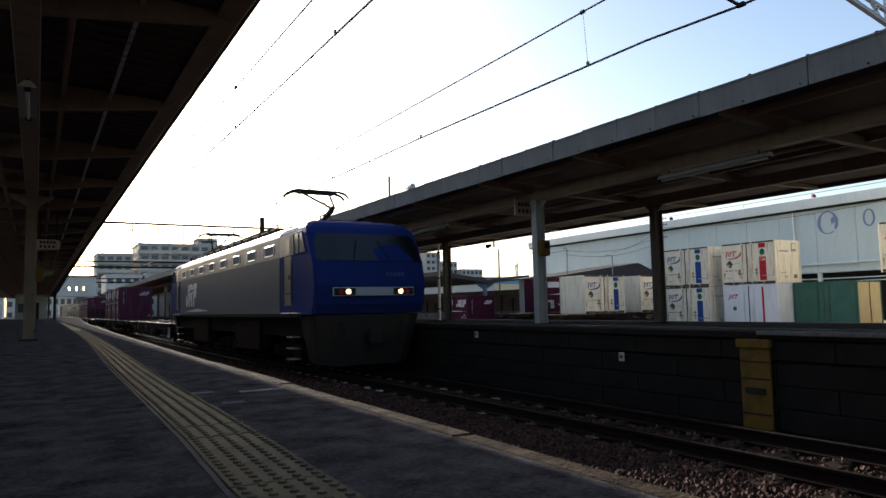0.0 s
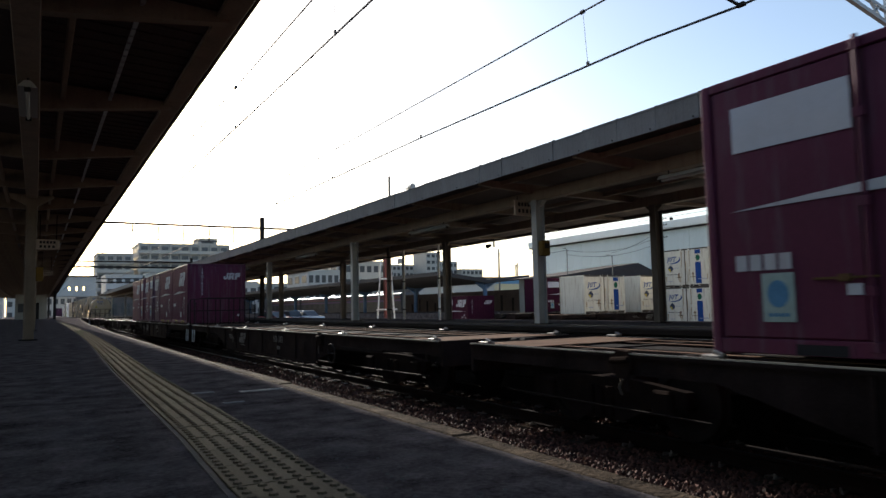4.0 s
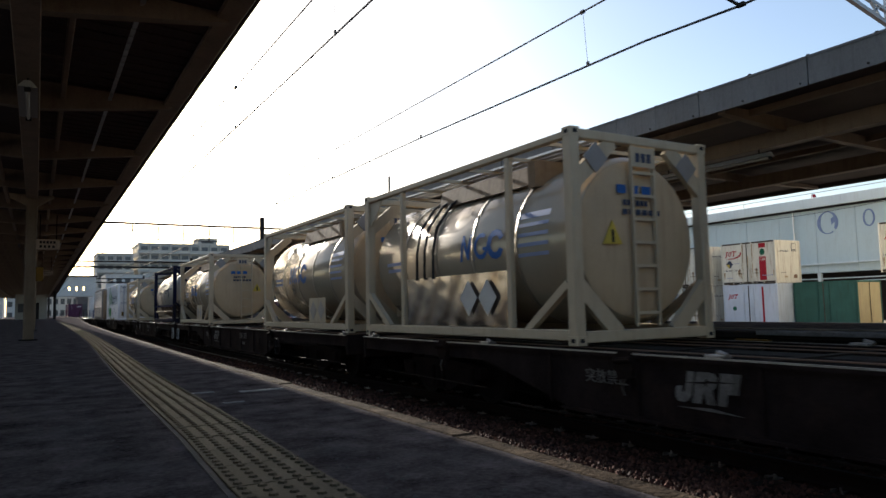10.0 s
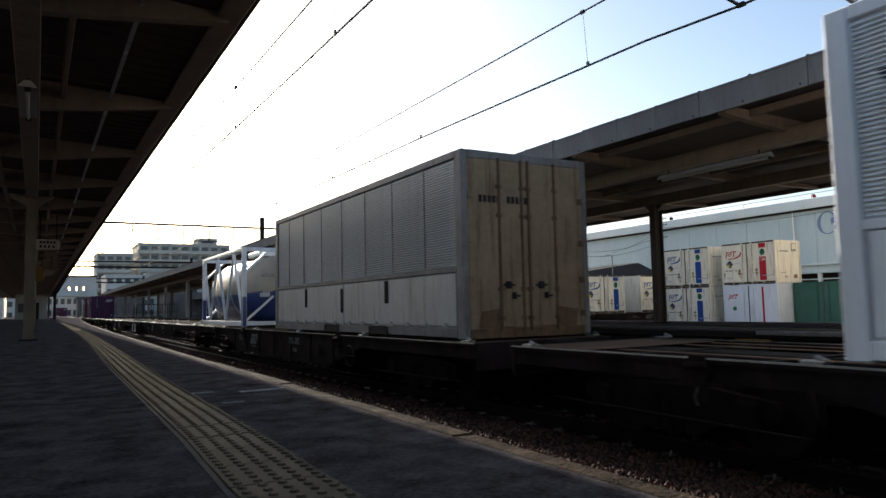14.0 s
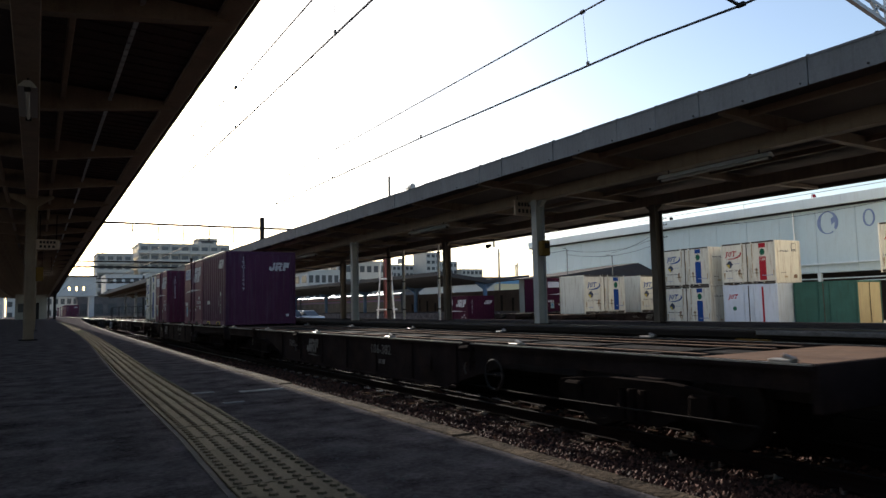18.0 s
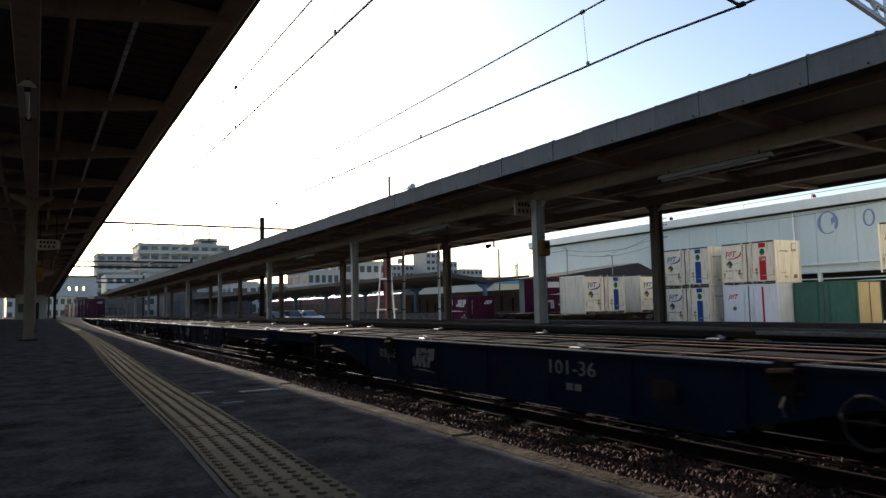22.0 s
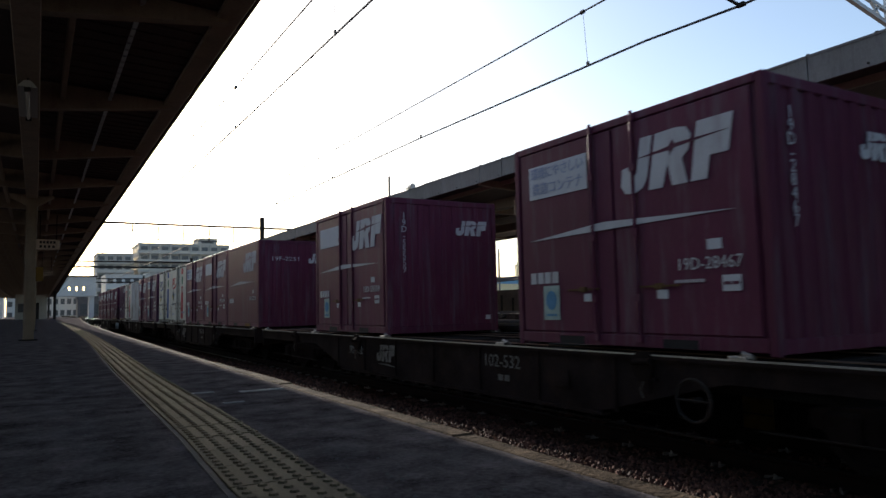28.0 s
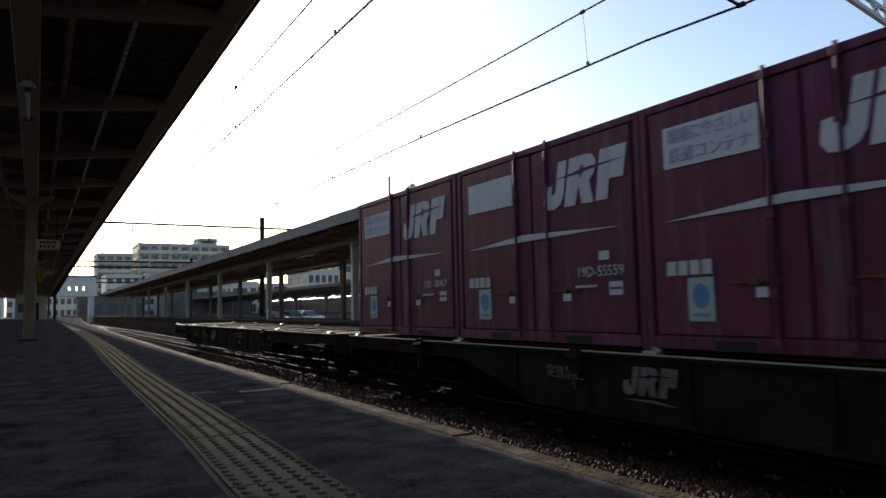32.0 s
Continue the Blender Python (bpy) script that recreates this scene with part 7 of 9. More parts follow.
# lamps and signs under the near roof
def tube_lamp(x, y, z, l, label="white fluorescent tube lamp under the roof, unlit"):
    t = empty("tube_lamp", Matrix.Translation((x, y, z)), label, "lamp", "tube lamps")
    bm = bmesh.new()
    poly(bm, [(-0.09, 0, 0.0), (-0.03, 0, 0.07), (0.03, 0, 0.07), (0.09, 0, 0.0)], l, axis=1)
    part("housing", bm, M_LAMP, t)
    bm = bmesh.new()
    rod(bm, (0, 0.04, -0.02), (0, l - 0.04, -0.02), 0.018, 8)
    part("tube", bm, M_LAMP, t)
    bm = bmesh.new()
    for yy in (0.0, l - 0.03):
        box(bm, -0.03, 0.03, yy, yy + 0.03, -0.045, 0.0)
    for yy in (0.2, l - 0.2):
        rod(bm, (0, yy, 0.07), (0, yy, 0.16), 0.012, 6)
    part("bracket", bm, M_STEELD, t)
    return t


for i in range(6):
    tube_lamp(-0.13, 8.0 + i * 10.45, 2.83, 1.25)


def hanging_sign(x, y, z, w, h, m, label, rows=2, top=3.0):
    s = empty("hanging_sign", Matrix.Translation((x, y, z)), label, "sign")
    bm = bmesh.new()
    box(bm, -w / 2, w / 2, -0.03, 0.03, -h / 2, h / 2, 0.008)
    part("board", bm, m, s)
    bm = bmesh.new()
    for k in range(rows):
        zz = h * (0.22 - 0.42 * k)
        n = 5 - k
        for j in range(n):
            a = -w * 0.36 + j * w * 0.72 / n
            box(bm, a, a + w * 0.1, -0.036, -0.031, zz - h * 0.12, zz + h * 0.12)
    part("print", bm, M_STEELD, s)
    bm = bmesh.new()
    for xx in (-w * 0.35, w * 0.35):
        rod(bm, (xx, 0, h / 2), (xx, 0, top - z), 0.012, 6)
    part("hanger", bm, M_STEELD, s)
    return s


hanging_sign(0.22, 20.0, 2.29, 0.52, 0.26, M_SIGN, "small white hanging sign with unreadable dark print", top=3.05)
hanging_sign(0.35, 34.72, 2.35, 0.5, 0.22, M_SIGN, "small white hanging sign with unreadable dark print", top=3.05)
ysign = empty("post_sign", Matrix.Translation((0.02, 26.87, 1.9)), "small yellow sign fixed to a platform post", "sign")
bm = bmesh.new()
box(bm, -0.16, 0.16, -0.03, 0.0, -0.24, 0.24, 0.01)
part("board", bm, M_YELLOW, ysign)
bm = bmesh.new()
box(bm, -0.12, -0.02, -0.005, 0.06, -0.03, 0.03)
part("clamp", bm, M_STEELD, ysign)

for y in (40, 52, 66, 82):
    bm = bmesh.new()
    rod(bm, (-7.0, y, 0), (-7.0, y, 3.6), 0.09, 8)
    tagged(part("platform_post", bm, M_POST), "plain round steel post at the platform back", "post", "posts of the near roof")

# ---- overhead line ----
M_CER = mat("insulator_dark", (0.05, 0.04, 0.04), 0.25, vary=0.1)
def overhead(plan, low, high, drops, balls):
    w = empty("overhead_wire", Matrix.Identity(4), "black overhead contact wire hung from a messenger wire", "overhead wire", "overhead wires")

    def at(y):
        for (x0, y0), (x1, y1) in zip(plan, plan[1:]):
            if y <= y1:
                return x0 + (x1 - x0) * (y - y0) / (y1 - y0)
        return plan[-1][0]

    mid = at(9.0)
    bm = bmesh.new()
    tube(bm, [(mid, -60 + 47.0 * k, high) for k in range(10)], 0.013, 5)
    part("messenger_wire", bm, M_WIRE, w)
    bm = bmesh.new()
    tube(bm, [(x, y, low) for x, y in plan], 0.0155, 5)
    part("contact_wire", bm, M_WIRE, w)
    for y in drops:
        bm = bmesh.new()
        rod(bm, (at(y), y, low), (mid, y, high), 0.004, 4)
        d = part("dropper", bm, M_WIRE, w)
        bm = bmesh.new()
        box(bm, at(y) - 0.012, at(y) + 0.012, y - 0.02, y + 0.02, low - 0.01, low + 0.06)
        part("clip", bm, M_WIRE, d)
    for y in balls:
        bm = bmesh.new()
        rod(bm, (mid, y - 0.03, high), (mid, y + 0.03, high), 0.03, 8)
        part("clamp", bm, M_CER, w)
    return w


overhead([(3.2, -60), (3.2, 363)], 4.0, 4.8, [3.0, 8.01, 13.15, 18.2, 23.2, 28.2, 33.2, 38.2], [13.12])
overhead([(6.5, -60), (6.62, -2), (6.79, 4.75), (6.62, 6.0), (6.55, 8.5), (6.45, 12.0), (6.45, 363)], 3.84, 4.61, [2.3, 7.05, 11.7, 16.4, 21.2, 26.0, 30.8, 35.6, 40.4], [7.06])
# registration arm and lattice bracket over the near end
arm = empty("registration_arm", Matrix.Identity(4), "dark steel registration arm holding the contact wire", "overhead arm")
bm = bmesh.new()
rod(bm, (6.79, 4.75, 3.83), (6.43, 5.01, 4.13), 0.022, 6)
rod(bm, (6.43, 5.01, 4.13), (6.58, 5.06, 4.75), 0.025, 6)
part("arm_tube", bm, M_STEELD, arm)
bm = bmesh.new()
box(bm, 6.76, 6.82, 4.70, 4.80, 3.825, 3.87, 0.006)
part("wire_clamp", bm, M_STEELD, arm)
bm = bmesh.new()
rod(bm, (6.58, 5.06, 4.75), (6.58, 5.06, 5.55), 0.05, 8)
part("insulator", bm, M_CER, arm)
def lattice(name, p0, p1, depth, n, label, mt):
    g = empty(name, Matrix.Identity(4), label, "gantry")
    p0, p1 = Vector(p0), Vector(p1)
    up = Vector((0, 0, depth))
    for off in (Vector((0, 0, 0)), up):
        bm = bmesh.new()
        bar(bm, p0 + off, p1 + off, 0.07, 0.07)
        part("chord", bm, mt, g)
    for k in range(n):
        a, b = p0.lerp(p1, k / n), p0.lerp(p1, (k + 1) / n)
        bm = bmesh.new()
        bar(bm, a + (up if k % 2 else Vector()), b + (Vector() if k % 2 else up), 0.045, 0.045)
        part("web_bar", bm, mt, g)
    return g


near_gantry = lattice("overhead_gantry", (-1.5, 5.3, 5.55), (10.6, 5.0, 5.55), 0.5, 16, "grey lattice gantry beam over the tracks", M_GALV)
bm = bmesh.new()
bar(bm, (9.45, 5.0, 4.62), (10.6, 5.0, 4.40), 0.06, 0.06)
bar(bm, (9.9, 5.0, 4.72), (10.6, 5.0, 4.60), 0.05, 0.05)
bar(bm, (9.45, 5.0, 4.62), (9.2, 5.05, 5.55), 0.05, 0.05)
bar(bm, (10.0, 5.0, 4.50), (10.3, 5.0, 4.66), 0.035, 0.035)
bar(bm, (10.3, 5.0, 4.46), (10.05, 5.0, 4.70), 0.035, 0.035)
part("knee_brace", bm, M_GALV, near_gantry)
bm = bmesh.new()
for x in (10.5, 10.75):
    bar(bm, (x, 5.0, 3.5), (x, 5.0, 6.05), 0.07, 0.07)
part("leg", bm, M_GALV, near_gantry)
bm = bmesh.new()
bar(bm, (-1.5, 5.3, 3.5), (-1.5, 5.3, 6.05), 0.1, 0.1)
part("leg", bm, M_GALV, near_gantry)

# far gantry
fg = empty("overhead_gantry", Matrix.Identity(4), "dark gantry beam with hangers and a tall mast", "gantry")
bm = bmesh.new()
rod(bm, (-6.0, 47.7, 6.24), (19.5, 47.7, 6.24), 0.07, 8)
part("beam", bm, M_STEELD, fg)
bm = bmesh.new()
rod(bm, (13.5, 47.7, 0.1), (13.5, 47.7, 7.0), 0.17, 12)
part("mast", bm, M_STEELD, fg)
bm = bmesh.new()
tube(bm, [(-6, 47.7, 5.28), (11.6, 47.7, 5.22)], 0.034, 6)
part("cross_wire", bm, M_WIRE, fg)
for x in (5.19, 6.71, 8.28, 9.91, 11.55):
    bm = bmesh.new()
    rod(bm, (x, 47.7, 6.2), (x, 47.7, 5.65 if x < 6 else 5.25), 0.045, 6)
    rod(bm, (x, 47.7, 5.75), (x, 47.7, 5.95), 0.05, 8)
    part("hanger", bm, M_STEELD, fg)
bm = bmesh.new()
rod(bm, (4.4, 47.7, 5.65), (3.6, 47.7, 6.24), 0.02, 6)
rod(bm, (11.55, 47.7, 5.25), (12.2, 47.7, 4.9), 0.03, 6)
part("brace", bm, M_STEELD, fg)
for y in (95.0, 142.0):
    g = empty("overhead_gantry", Matrix.Identity(4), "distant dark gantry frame over the tracks", "gantry")
    bm = bmesh.new()
    rod(bm, (-8, y, 6.3), (22, y, 6.3), 0.12, 6)
    rod(bm, (-8, y, 7.0), (22, y, 7.0), 0.10, 6)
    part("beam", bm, M_STEELD, g)
    for x in (1.9, 17.5):
        bm = bmesh.new()
        rod(bm, (x, y, -1), (x, y, 7.6), 0.16, 8)
        part("mast", bm, M_STEELD, g)

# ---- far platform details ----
# pale edge concrete, its sunlit brightness partly put into the colour
M_FARCOPE = mat("pale_sunlit_edge_concrete", (0.105, 0.098, 0.092), 0.85, vary=0.4, scale=2.5, fine=40, bump=0.4, dirt=(0.04, 0.034, 0.03), dirt_amount=0.9, spec=0.04)
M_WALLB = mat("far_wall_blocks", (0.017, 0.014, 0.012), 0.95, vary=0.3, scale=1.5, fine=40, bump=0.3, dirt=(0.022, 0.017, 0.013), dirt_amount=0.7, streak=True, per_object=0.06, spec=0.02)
rows = [(-0.02, 0.25, 1.6), (-0.31, 0.28, 1.6), (-0.60, 0.28, 1.6), (-0.89, 0.28, 1.6)]
rnd = random.Random(7)
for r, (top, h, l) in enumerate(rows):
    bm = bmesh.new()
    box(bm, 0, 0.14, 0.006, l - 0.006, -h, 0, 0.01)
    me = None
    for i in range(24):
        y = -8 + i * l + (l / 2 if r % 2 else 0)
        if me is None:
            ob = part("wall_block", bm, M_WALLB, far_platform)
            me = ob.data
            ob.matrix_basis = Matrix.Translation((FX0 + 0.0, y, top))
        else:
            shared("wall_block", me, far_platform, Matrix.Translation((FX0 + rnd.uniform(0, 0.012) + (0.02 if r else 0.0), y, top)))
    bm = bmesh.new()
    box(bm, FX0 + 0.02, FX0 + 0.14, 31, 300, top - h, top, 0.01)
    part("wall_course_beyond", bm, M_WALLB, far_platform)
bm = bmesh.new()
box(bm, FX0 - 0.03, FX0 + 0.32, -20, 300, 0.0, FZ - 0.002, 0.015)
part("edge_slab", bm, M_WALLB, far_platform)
me = None
for i in range(8):
    y = -9.4 + i * 1.9
    if me is None:
        bm = bmesh.new()
        box(bm, FX0 - 0.08, FX0 + 0.14, 0.01, 1.89, 0.055, FZ + 0.012, 0.01)
        ob = part("edge_stone", bm, M_FARCOPE, far_platform, "pale concrete edge stone")
        me = ob.data
        ob.matrix_basis = Matrix.Translation((0, y, 0))
    else:
        shared("edge_stone", me, far_platform, Matrix.Translation((0, y, 0)))
bm = bmesh.new()
box(bm, FX0 + 0.9, FX0 + 1.2, -20, 110, FZ - 0.03, FZ - 0.005)
part("warning_strip", bm, M_TACTILE, far_platform)
yl = empty("refuge_marker", Matrix.Translation((FX0 - 0.02, 5.86, 0)), "yellow painted refuge marker panel on the platform wall", "marker panel")
bm = bmesh.new()
box(bm, -0.02, 0.02, -0.22, 0.22, -1.18, -0.12, 0.006)
part("panel", bm, M_YELLOW, yl)
bm = bmesh.new()
box(bm, -0.06, 0.02, -0.25, 0.25, -0.12, 0.0, 0.01)
part("head_board", bm, M_YELLOW, yl)
bm = bmesh.new()
box(bm, -0.045, -0.02, -0.14, 0.14, -0.72, -0.64)
part("slot", bm, M_STEELD, yl)
for z in (-0.3, -0.52, -0.98):
    bm = bmesh.new()
    box(bm, -0.028, -0.02, -0.22, 0.22, z - 0.008, z + 0.008)
    part("joint", bm, M_STEELD, yl)
for y, z in ((8.3, -0.36), (12.6, -0.1)):
    t = empty("wall_plate", Matrix.Translation((FX0 - 0.012, y, z)), "small pale plate fixed on the platform wall", "plate")
    bm = bmesh.new()
    box(bm, -0.01, 0.01, -0.06, 0.06, -0.07, 0.07, 0.004)
    part("plate", bm, M_LAMP, t)
    bm = bmesh.new()
    box(bm, -0.014, -0.01, -0.03, 0.03, -0.02, 0.02)
    part("print_bar", bm, M_STEELD, t)
for y0 in (6.44, 16.2, 26.6, 36.8, 47.0):
    tube_lamp(9.72, y0, 2.72, 2.2 if y0 < 20 else 2.4)
hanging_sign(9.68, 12.62, 2.74, 0.62, 0.36, M_SIGN, "pale hanging station sign with unreadable dark print", 2, 3.0)
yb = empty("call_box", Matrix.Translation((9.8, 12.15, 1.78)), "yellow emergency box strapped to a canopy post", "call box")
bm = bmesh.new()
box(bm, -0.13, 0.10, -0.13, 0.03, -0.18, 0.16, 0.02)
part("case", bm, M_YELLOW, yb)
bm = bmesh.new()
box(bm, -0.07, 0.07, -0.14, -0.13, -0.02, 0.1, 0.004)
part("panel", bm, M_STEELD, yb)
an = empty("roof_antenna", Matrix.Translation((8.5, 17.3, 3.46)), "short dark antenna rod on the canopy edge", "antenna")
bm = bmesh.new()
rod(bm, (0, 0, 0), (0, 0, 0.75), 0.03, 8)
part("rod", bm, M_STEELD, an)
bm = bmesh.new()
box(bm, -0.08, 0.08, -0.08, 0.08, 0, 0.03)
part("foot", bm, M_STEELD, an)
rl = empty("roof_lamp", Matrix.Translation((8.5, 16.1, 3.46)), "small grey-green signal lamp on the canopy edge", "lamp")
bm = bmesh.new()
rod(bm, (0, 0, 0), (0, 0, 0.2), 0.02, 6)
rod(bm, (0, -0.2, 0.2), (0, 0.2, 0.24), 0.03, 6)
part("stand", bm, M_GALV, rl)
bm = bmesh.new()
rod(bm, (0, -0.22, 0.24), (0, -0.06, 0.26), 0.08, 10)
part("lamp_head", bm, M_GALV, rl)
hk = empty("loudspeaker", Matrix.Translation((15.5, 22.4, 3.12)), "small dark loudspeaker hung under the canopy", "loudspeaker")
bm = bmesh.new()
tube(bm, [(0.22, 0.15, 0.02), (0, 0.0, 0), (0, -0.1, 0), (0, -0.12, -0.32)], 0.035, 6)
part("bracket", bm, M_STEELD, hk)
bm = bmesh.new()
rod(bm, (0, 0.35, -0.25), (0, 0.1, -0.22), 0.09, 10, 0.04)
part("horn", bm, M_STEELD, hk)
for x, y, r, m in ((13.55, 23.3, 0.05, M_WHITE), (13.7, 26.6, 0.06, M_POST), (12.9, 26.4, 0.10, M_POSTD)):
    t = empty("downpipe", Matrix.Translation((x, y, far_top(x))), "pale steel downpipe under the canopy" if m is not M_POSTD else "dark steel post under the canopy", "pipe")
    bm = bmesh.new()
    rod(bm, (0, 0, 0), (0, 0, 3.06), r, 10)
    part("pipe", bm, m, t)
    bm = bmesh.new()
    for z in (0.4, 1.6, 2.6):
        rod(bm, (0, 0, z), (0, 0, z + 0.05), r * 1.25, 10)
    part("clamp", bm, M_STEELD, t)
# red and white trestle mast behind the platform
M_REDP = mat("faded_red_paint", (0.22, 0.045, 0.04), 0.6, vary=0.2, dirt=(0.1, 0.05, 0.04), dirt_amount=0.5)
tr = empty("trestle_mast", Matrix.Translation((16.6, 34.4, -1.1)), "faded red steel mast with two pale raking legs", "mast")
bm = bmesh.new()
bar(bm, (0, 0, 0.2), (0, 0, 4.6), 0.20, 0.20)
part("mast", bm, M_REDP, tr)
for s in (-1, 1):
    bm = bmesh.new()
    bar(bm, (s * 0.48, -s * 0.2, 0.2), (s * 0.20, -s * 0.1, 4.6), 0.08, 0.08)
    part("leg", bm, M_WHITE, tr)
for z, w in ((1.52, 0.62), (3.2, 0.34)):
    bm = bmesh.new()
    bar(bm, (-w, -0.1, z), (w, -0.1, z), 0.08, 0.08)
    part("cross_bar", bm, M_WHITE, tr)
bm = bmesh.new()
box(bm, -0.4, 0.4, -1.2, 1.2, -0.2, 0.2)
part("footing", bm, M_WALL, tr)

# ---- goods yard beyond the far platform ----
YZ = -1.1
M_SLAB = mat("yard_slab_concrete", (0.36, 0.32, 0.26), 0.9, vary=0.2, scale=0.3, fine=12, bump=0.3, dirt=(0.22, 0.20, 0.17), dirt_amount=0.5, spec=0.15)
bm = bmesh.new()
box(bm, 18.0, 75.0, -60, 110, -1.31, YZ)
tagged(part("yard_slab", bm, M_SLAB), "pale dusty concrete slab of the goods yard", "ground", kind="structure")
M_GREENC = mat("container_green", (0.040, 0.105, 0.088), 0.5, vary=0.18, scale=1.2, dirt=(0.035, 0.06, 0.05), dirt_amount=0.7, streak=True, spec=0.1)
M_TAN = mat("container_tan", (0.42, 0.35, 0.20), 0.5, vary=0.1, scale=1.2, dirt=(0.2, 0.13, 0.08), dirt_amount=0.5, streak=True)
M_CREAMWALL = mat("bounce_wall_cream", (0.74, 0.66, 0.52), 0.85, vary=0.08, scale=0.4, fine=6, bump=0.1, dirt=(0.5, 0.44, 0.34), dirt_amount=0.4, streak=True, spec=0.1)
M_PALEBLUE = mat("container_pale_blue", (0.44, 0.49, 0.57), 0.5, vary=0.08, scale=1.2, dirt=(0.24, 0.23, 0.22), dirt_amount=0.5, streak=True)


def put(thing, x, y, z, turn=0, label=""):
    c = copy_thing(thing, pose(x, y, z, 0, 0, turn))
    if label:
        c["label"] = label
    c["group"] = "containers in the yard"
    return c


put(white_blue, 37.2 + 1.2, 29.4, YZ)
put(white_blue, 37.2 + 1.2, 29.4, YZ + CH)
put(white_red, 37.2 + 1.2, 24.75, YZ + CH)
plain_pale = box_white(M_JRED, M_JRED, "19A", "pale blue-white 12-foot container with a thin red band", M_PALEBLUE)
plain_pale.matrix_basis = pose(38.4, 24.75, YZ)
flat(rect(0.12, 2.2), 0.95, 1.28, plain_pale, M_JRED, "colour_band", x=-1.239)
for p in JOINED:
    flat(p, CL - 0.75, 1.80, plain_pale, M_JRED, "emblem_shape", x=-1.237, k=0.85)
flat([(0.14 * math.cos(a * 0.785), 0.14 * math.sin(a * 0.785)) for a in range(8)], CL - 0.8, 1.1, plain_pale, M_JGREEN, "round_mark", x=-1.236)
green = box_white(M_JRED, M_JRED, "19A", "plain dark green 12-foot container with a tan end wall", M_GREENC)
green.matrix_basis = pose(39.85, 21.0, YZ + 0.02)
green["group"] = "containers in the yard"
for ch in green.children:
    if ch.name.startswith("end_wall") and min(v.co.y for v in ch.data.vertices) < 0.5:
        ch.data = ch.data.copy()
        ch.data.materials[0] = M_TAN
bm = bmesh.new()
box(bm, -0.02, 0.02, -0.012, 0.0, 0.16, CH - 0.12)
part("door_seam", bm, M_STEELD, green)
put(green, 38.6, 15.1, YZ)
put(white_red, 38.45, 15.3, YZ + CH + 0.32)
bm = bmesh.new()
box(bm, 37.5, 39.7, 15.4, 18.7, YZ + CH, YZ + CH + 0.32)
tagged(part("spacer_rack", bm, M_RUSTY), "low rusty steel spacer rack between containers", "rack")

# goods wagons with cream and maroon containers on sidings across the yard
yw = wagon(20.4, M_WGREY, False, False, "104-120", "dark grimy flat wagon standing on a yard siding")
yw.matrix_basis = pose(49.1, 35.75, -0.18, 0, 0, 90)
yw["group"] = "wagons in the yard"
put(white_blue, 34.8, 35.72, -0.18, 90, "cream-white 12-foot container with a blue band on a yard wagon")
put(white_blue, 40.0, 35.72, -0.18, 90, "cream-white 12-foot container with a blue band on a yard wagon")
yw2 = wagon(13.0, M_WGREY, False, False, "104-87", "dark grimy flat wagon standing on a yard siding")
yw2.matrix_basis = pose(42.0, 41.2, -0.1, 0, 0, 90)
yw2["group"] = "wagons in the yard"
mr = box_smooth("19D-33112", True, M_MAROON3, "dark maroon 12-foot container with grey emblem on a yard wagon")
mr.matrix_basis = pose(35.9, 41.2, -0.1, 0, 0, 90)
mr["group"] = "containers in the yard"
put(mr, 29.95, 45.0, YZ - 0.15, 0, "maroon 12-foot container standing on the yard ground")
put(mr, 53.3, 71.3, YZ - 0.2, 90, "maroon 12-foot container standing on the yard ground")
put(mr, 62.0, 76.0, YZ - 0.2, 90, "maroon 12-foot container standing on the yard ground")
for y, x0, x1 in ((35.75, 28.7, 49.3), (41.2, 28.7, 43.0)):
    bm = bmesh.new()
    for s in (-1, 1):
        box(bm, x0, x1, y + s * 0.566 - 0.03, y + s * 0.566 + 0.03, YZ - 0.05, -1.08)
    tagged(part("yard_track", bm, M_RAIL), "rusty siding rails across the yard", "railway track", kind="structure")

# dark hipped shed roof behind the wagons
M_SHED = mat("shed_roof_brown", (0.05, 0.043, 0.040), 0.85, vary=0.2, scale=0.8, dirt=(0.05, 0.04, 0.035), dirt_amount=0.5, spec=0.08)
M_SHEDD = mat("shed_wall_dark", (0.12, 0.11, 0.105), 0.85, vary=0.25, scale=0.8, dirt=(0.07, 0.06, 0.055), dirt_amount=0.6, streak=True, spec=0.05)
M_SHEDW = mat("shed_wall", (0.28, 0.26, 0.22), 0.85, vary=0.15, scale=0.8, dirt=(0.15, 0.12, 0.1), dirt_amount=0.5, streak=True)
shed = empty("shed", Matrix.Identity(4), "low goods shed with a dark brown hipped roof", "shed")
bm = bmesh.new()
box(bm, 36.8, 48.2, 43.6, 49.2, YZ, 2.8)
part("wall", bm, M_SHEDW, shed)
bm = bmesh.new()
vs = [bm.verts.new(p) for p in ((36.0, 43.0, 2.75), (48.5, 43.0, 2.75), (48.5, 49.6, 2.75), (36.0, 49.6, 2.75), (46.6, 44.4, 4.05), (46.6, 48.4, 4.05))]
for f in ((0, 1, 4), (1, 2, 5, 4), (2, 3, 5), (3, 0, 4, 5), (0, 3, 2, 1)):
    bm.faces.new([vs[i] for i in f])
part("roof", bm, M_SHED, shed)

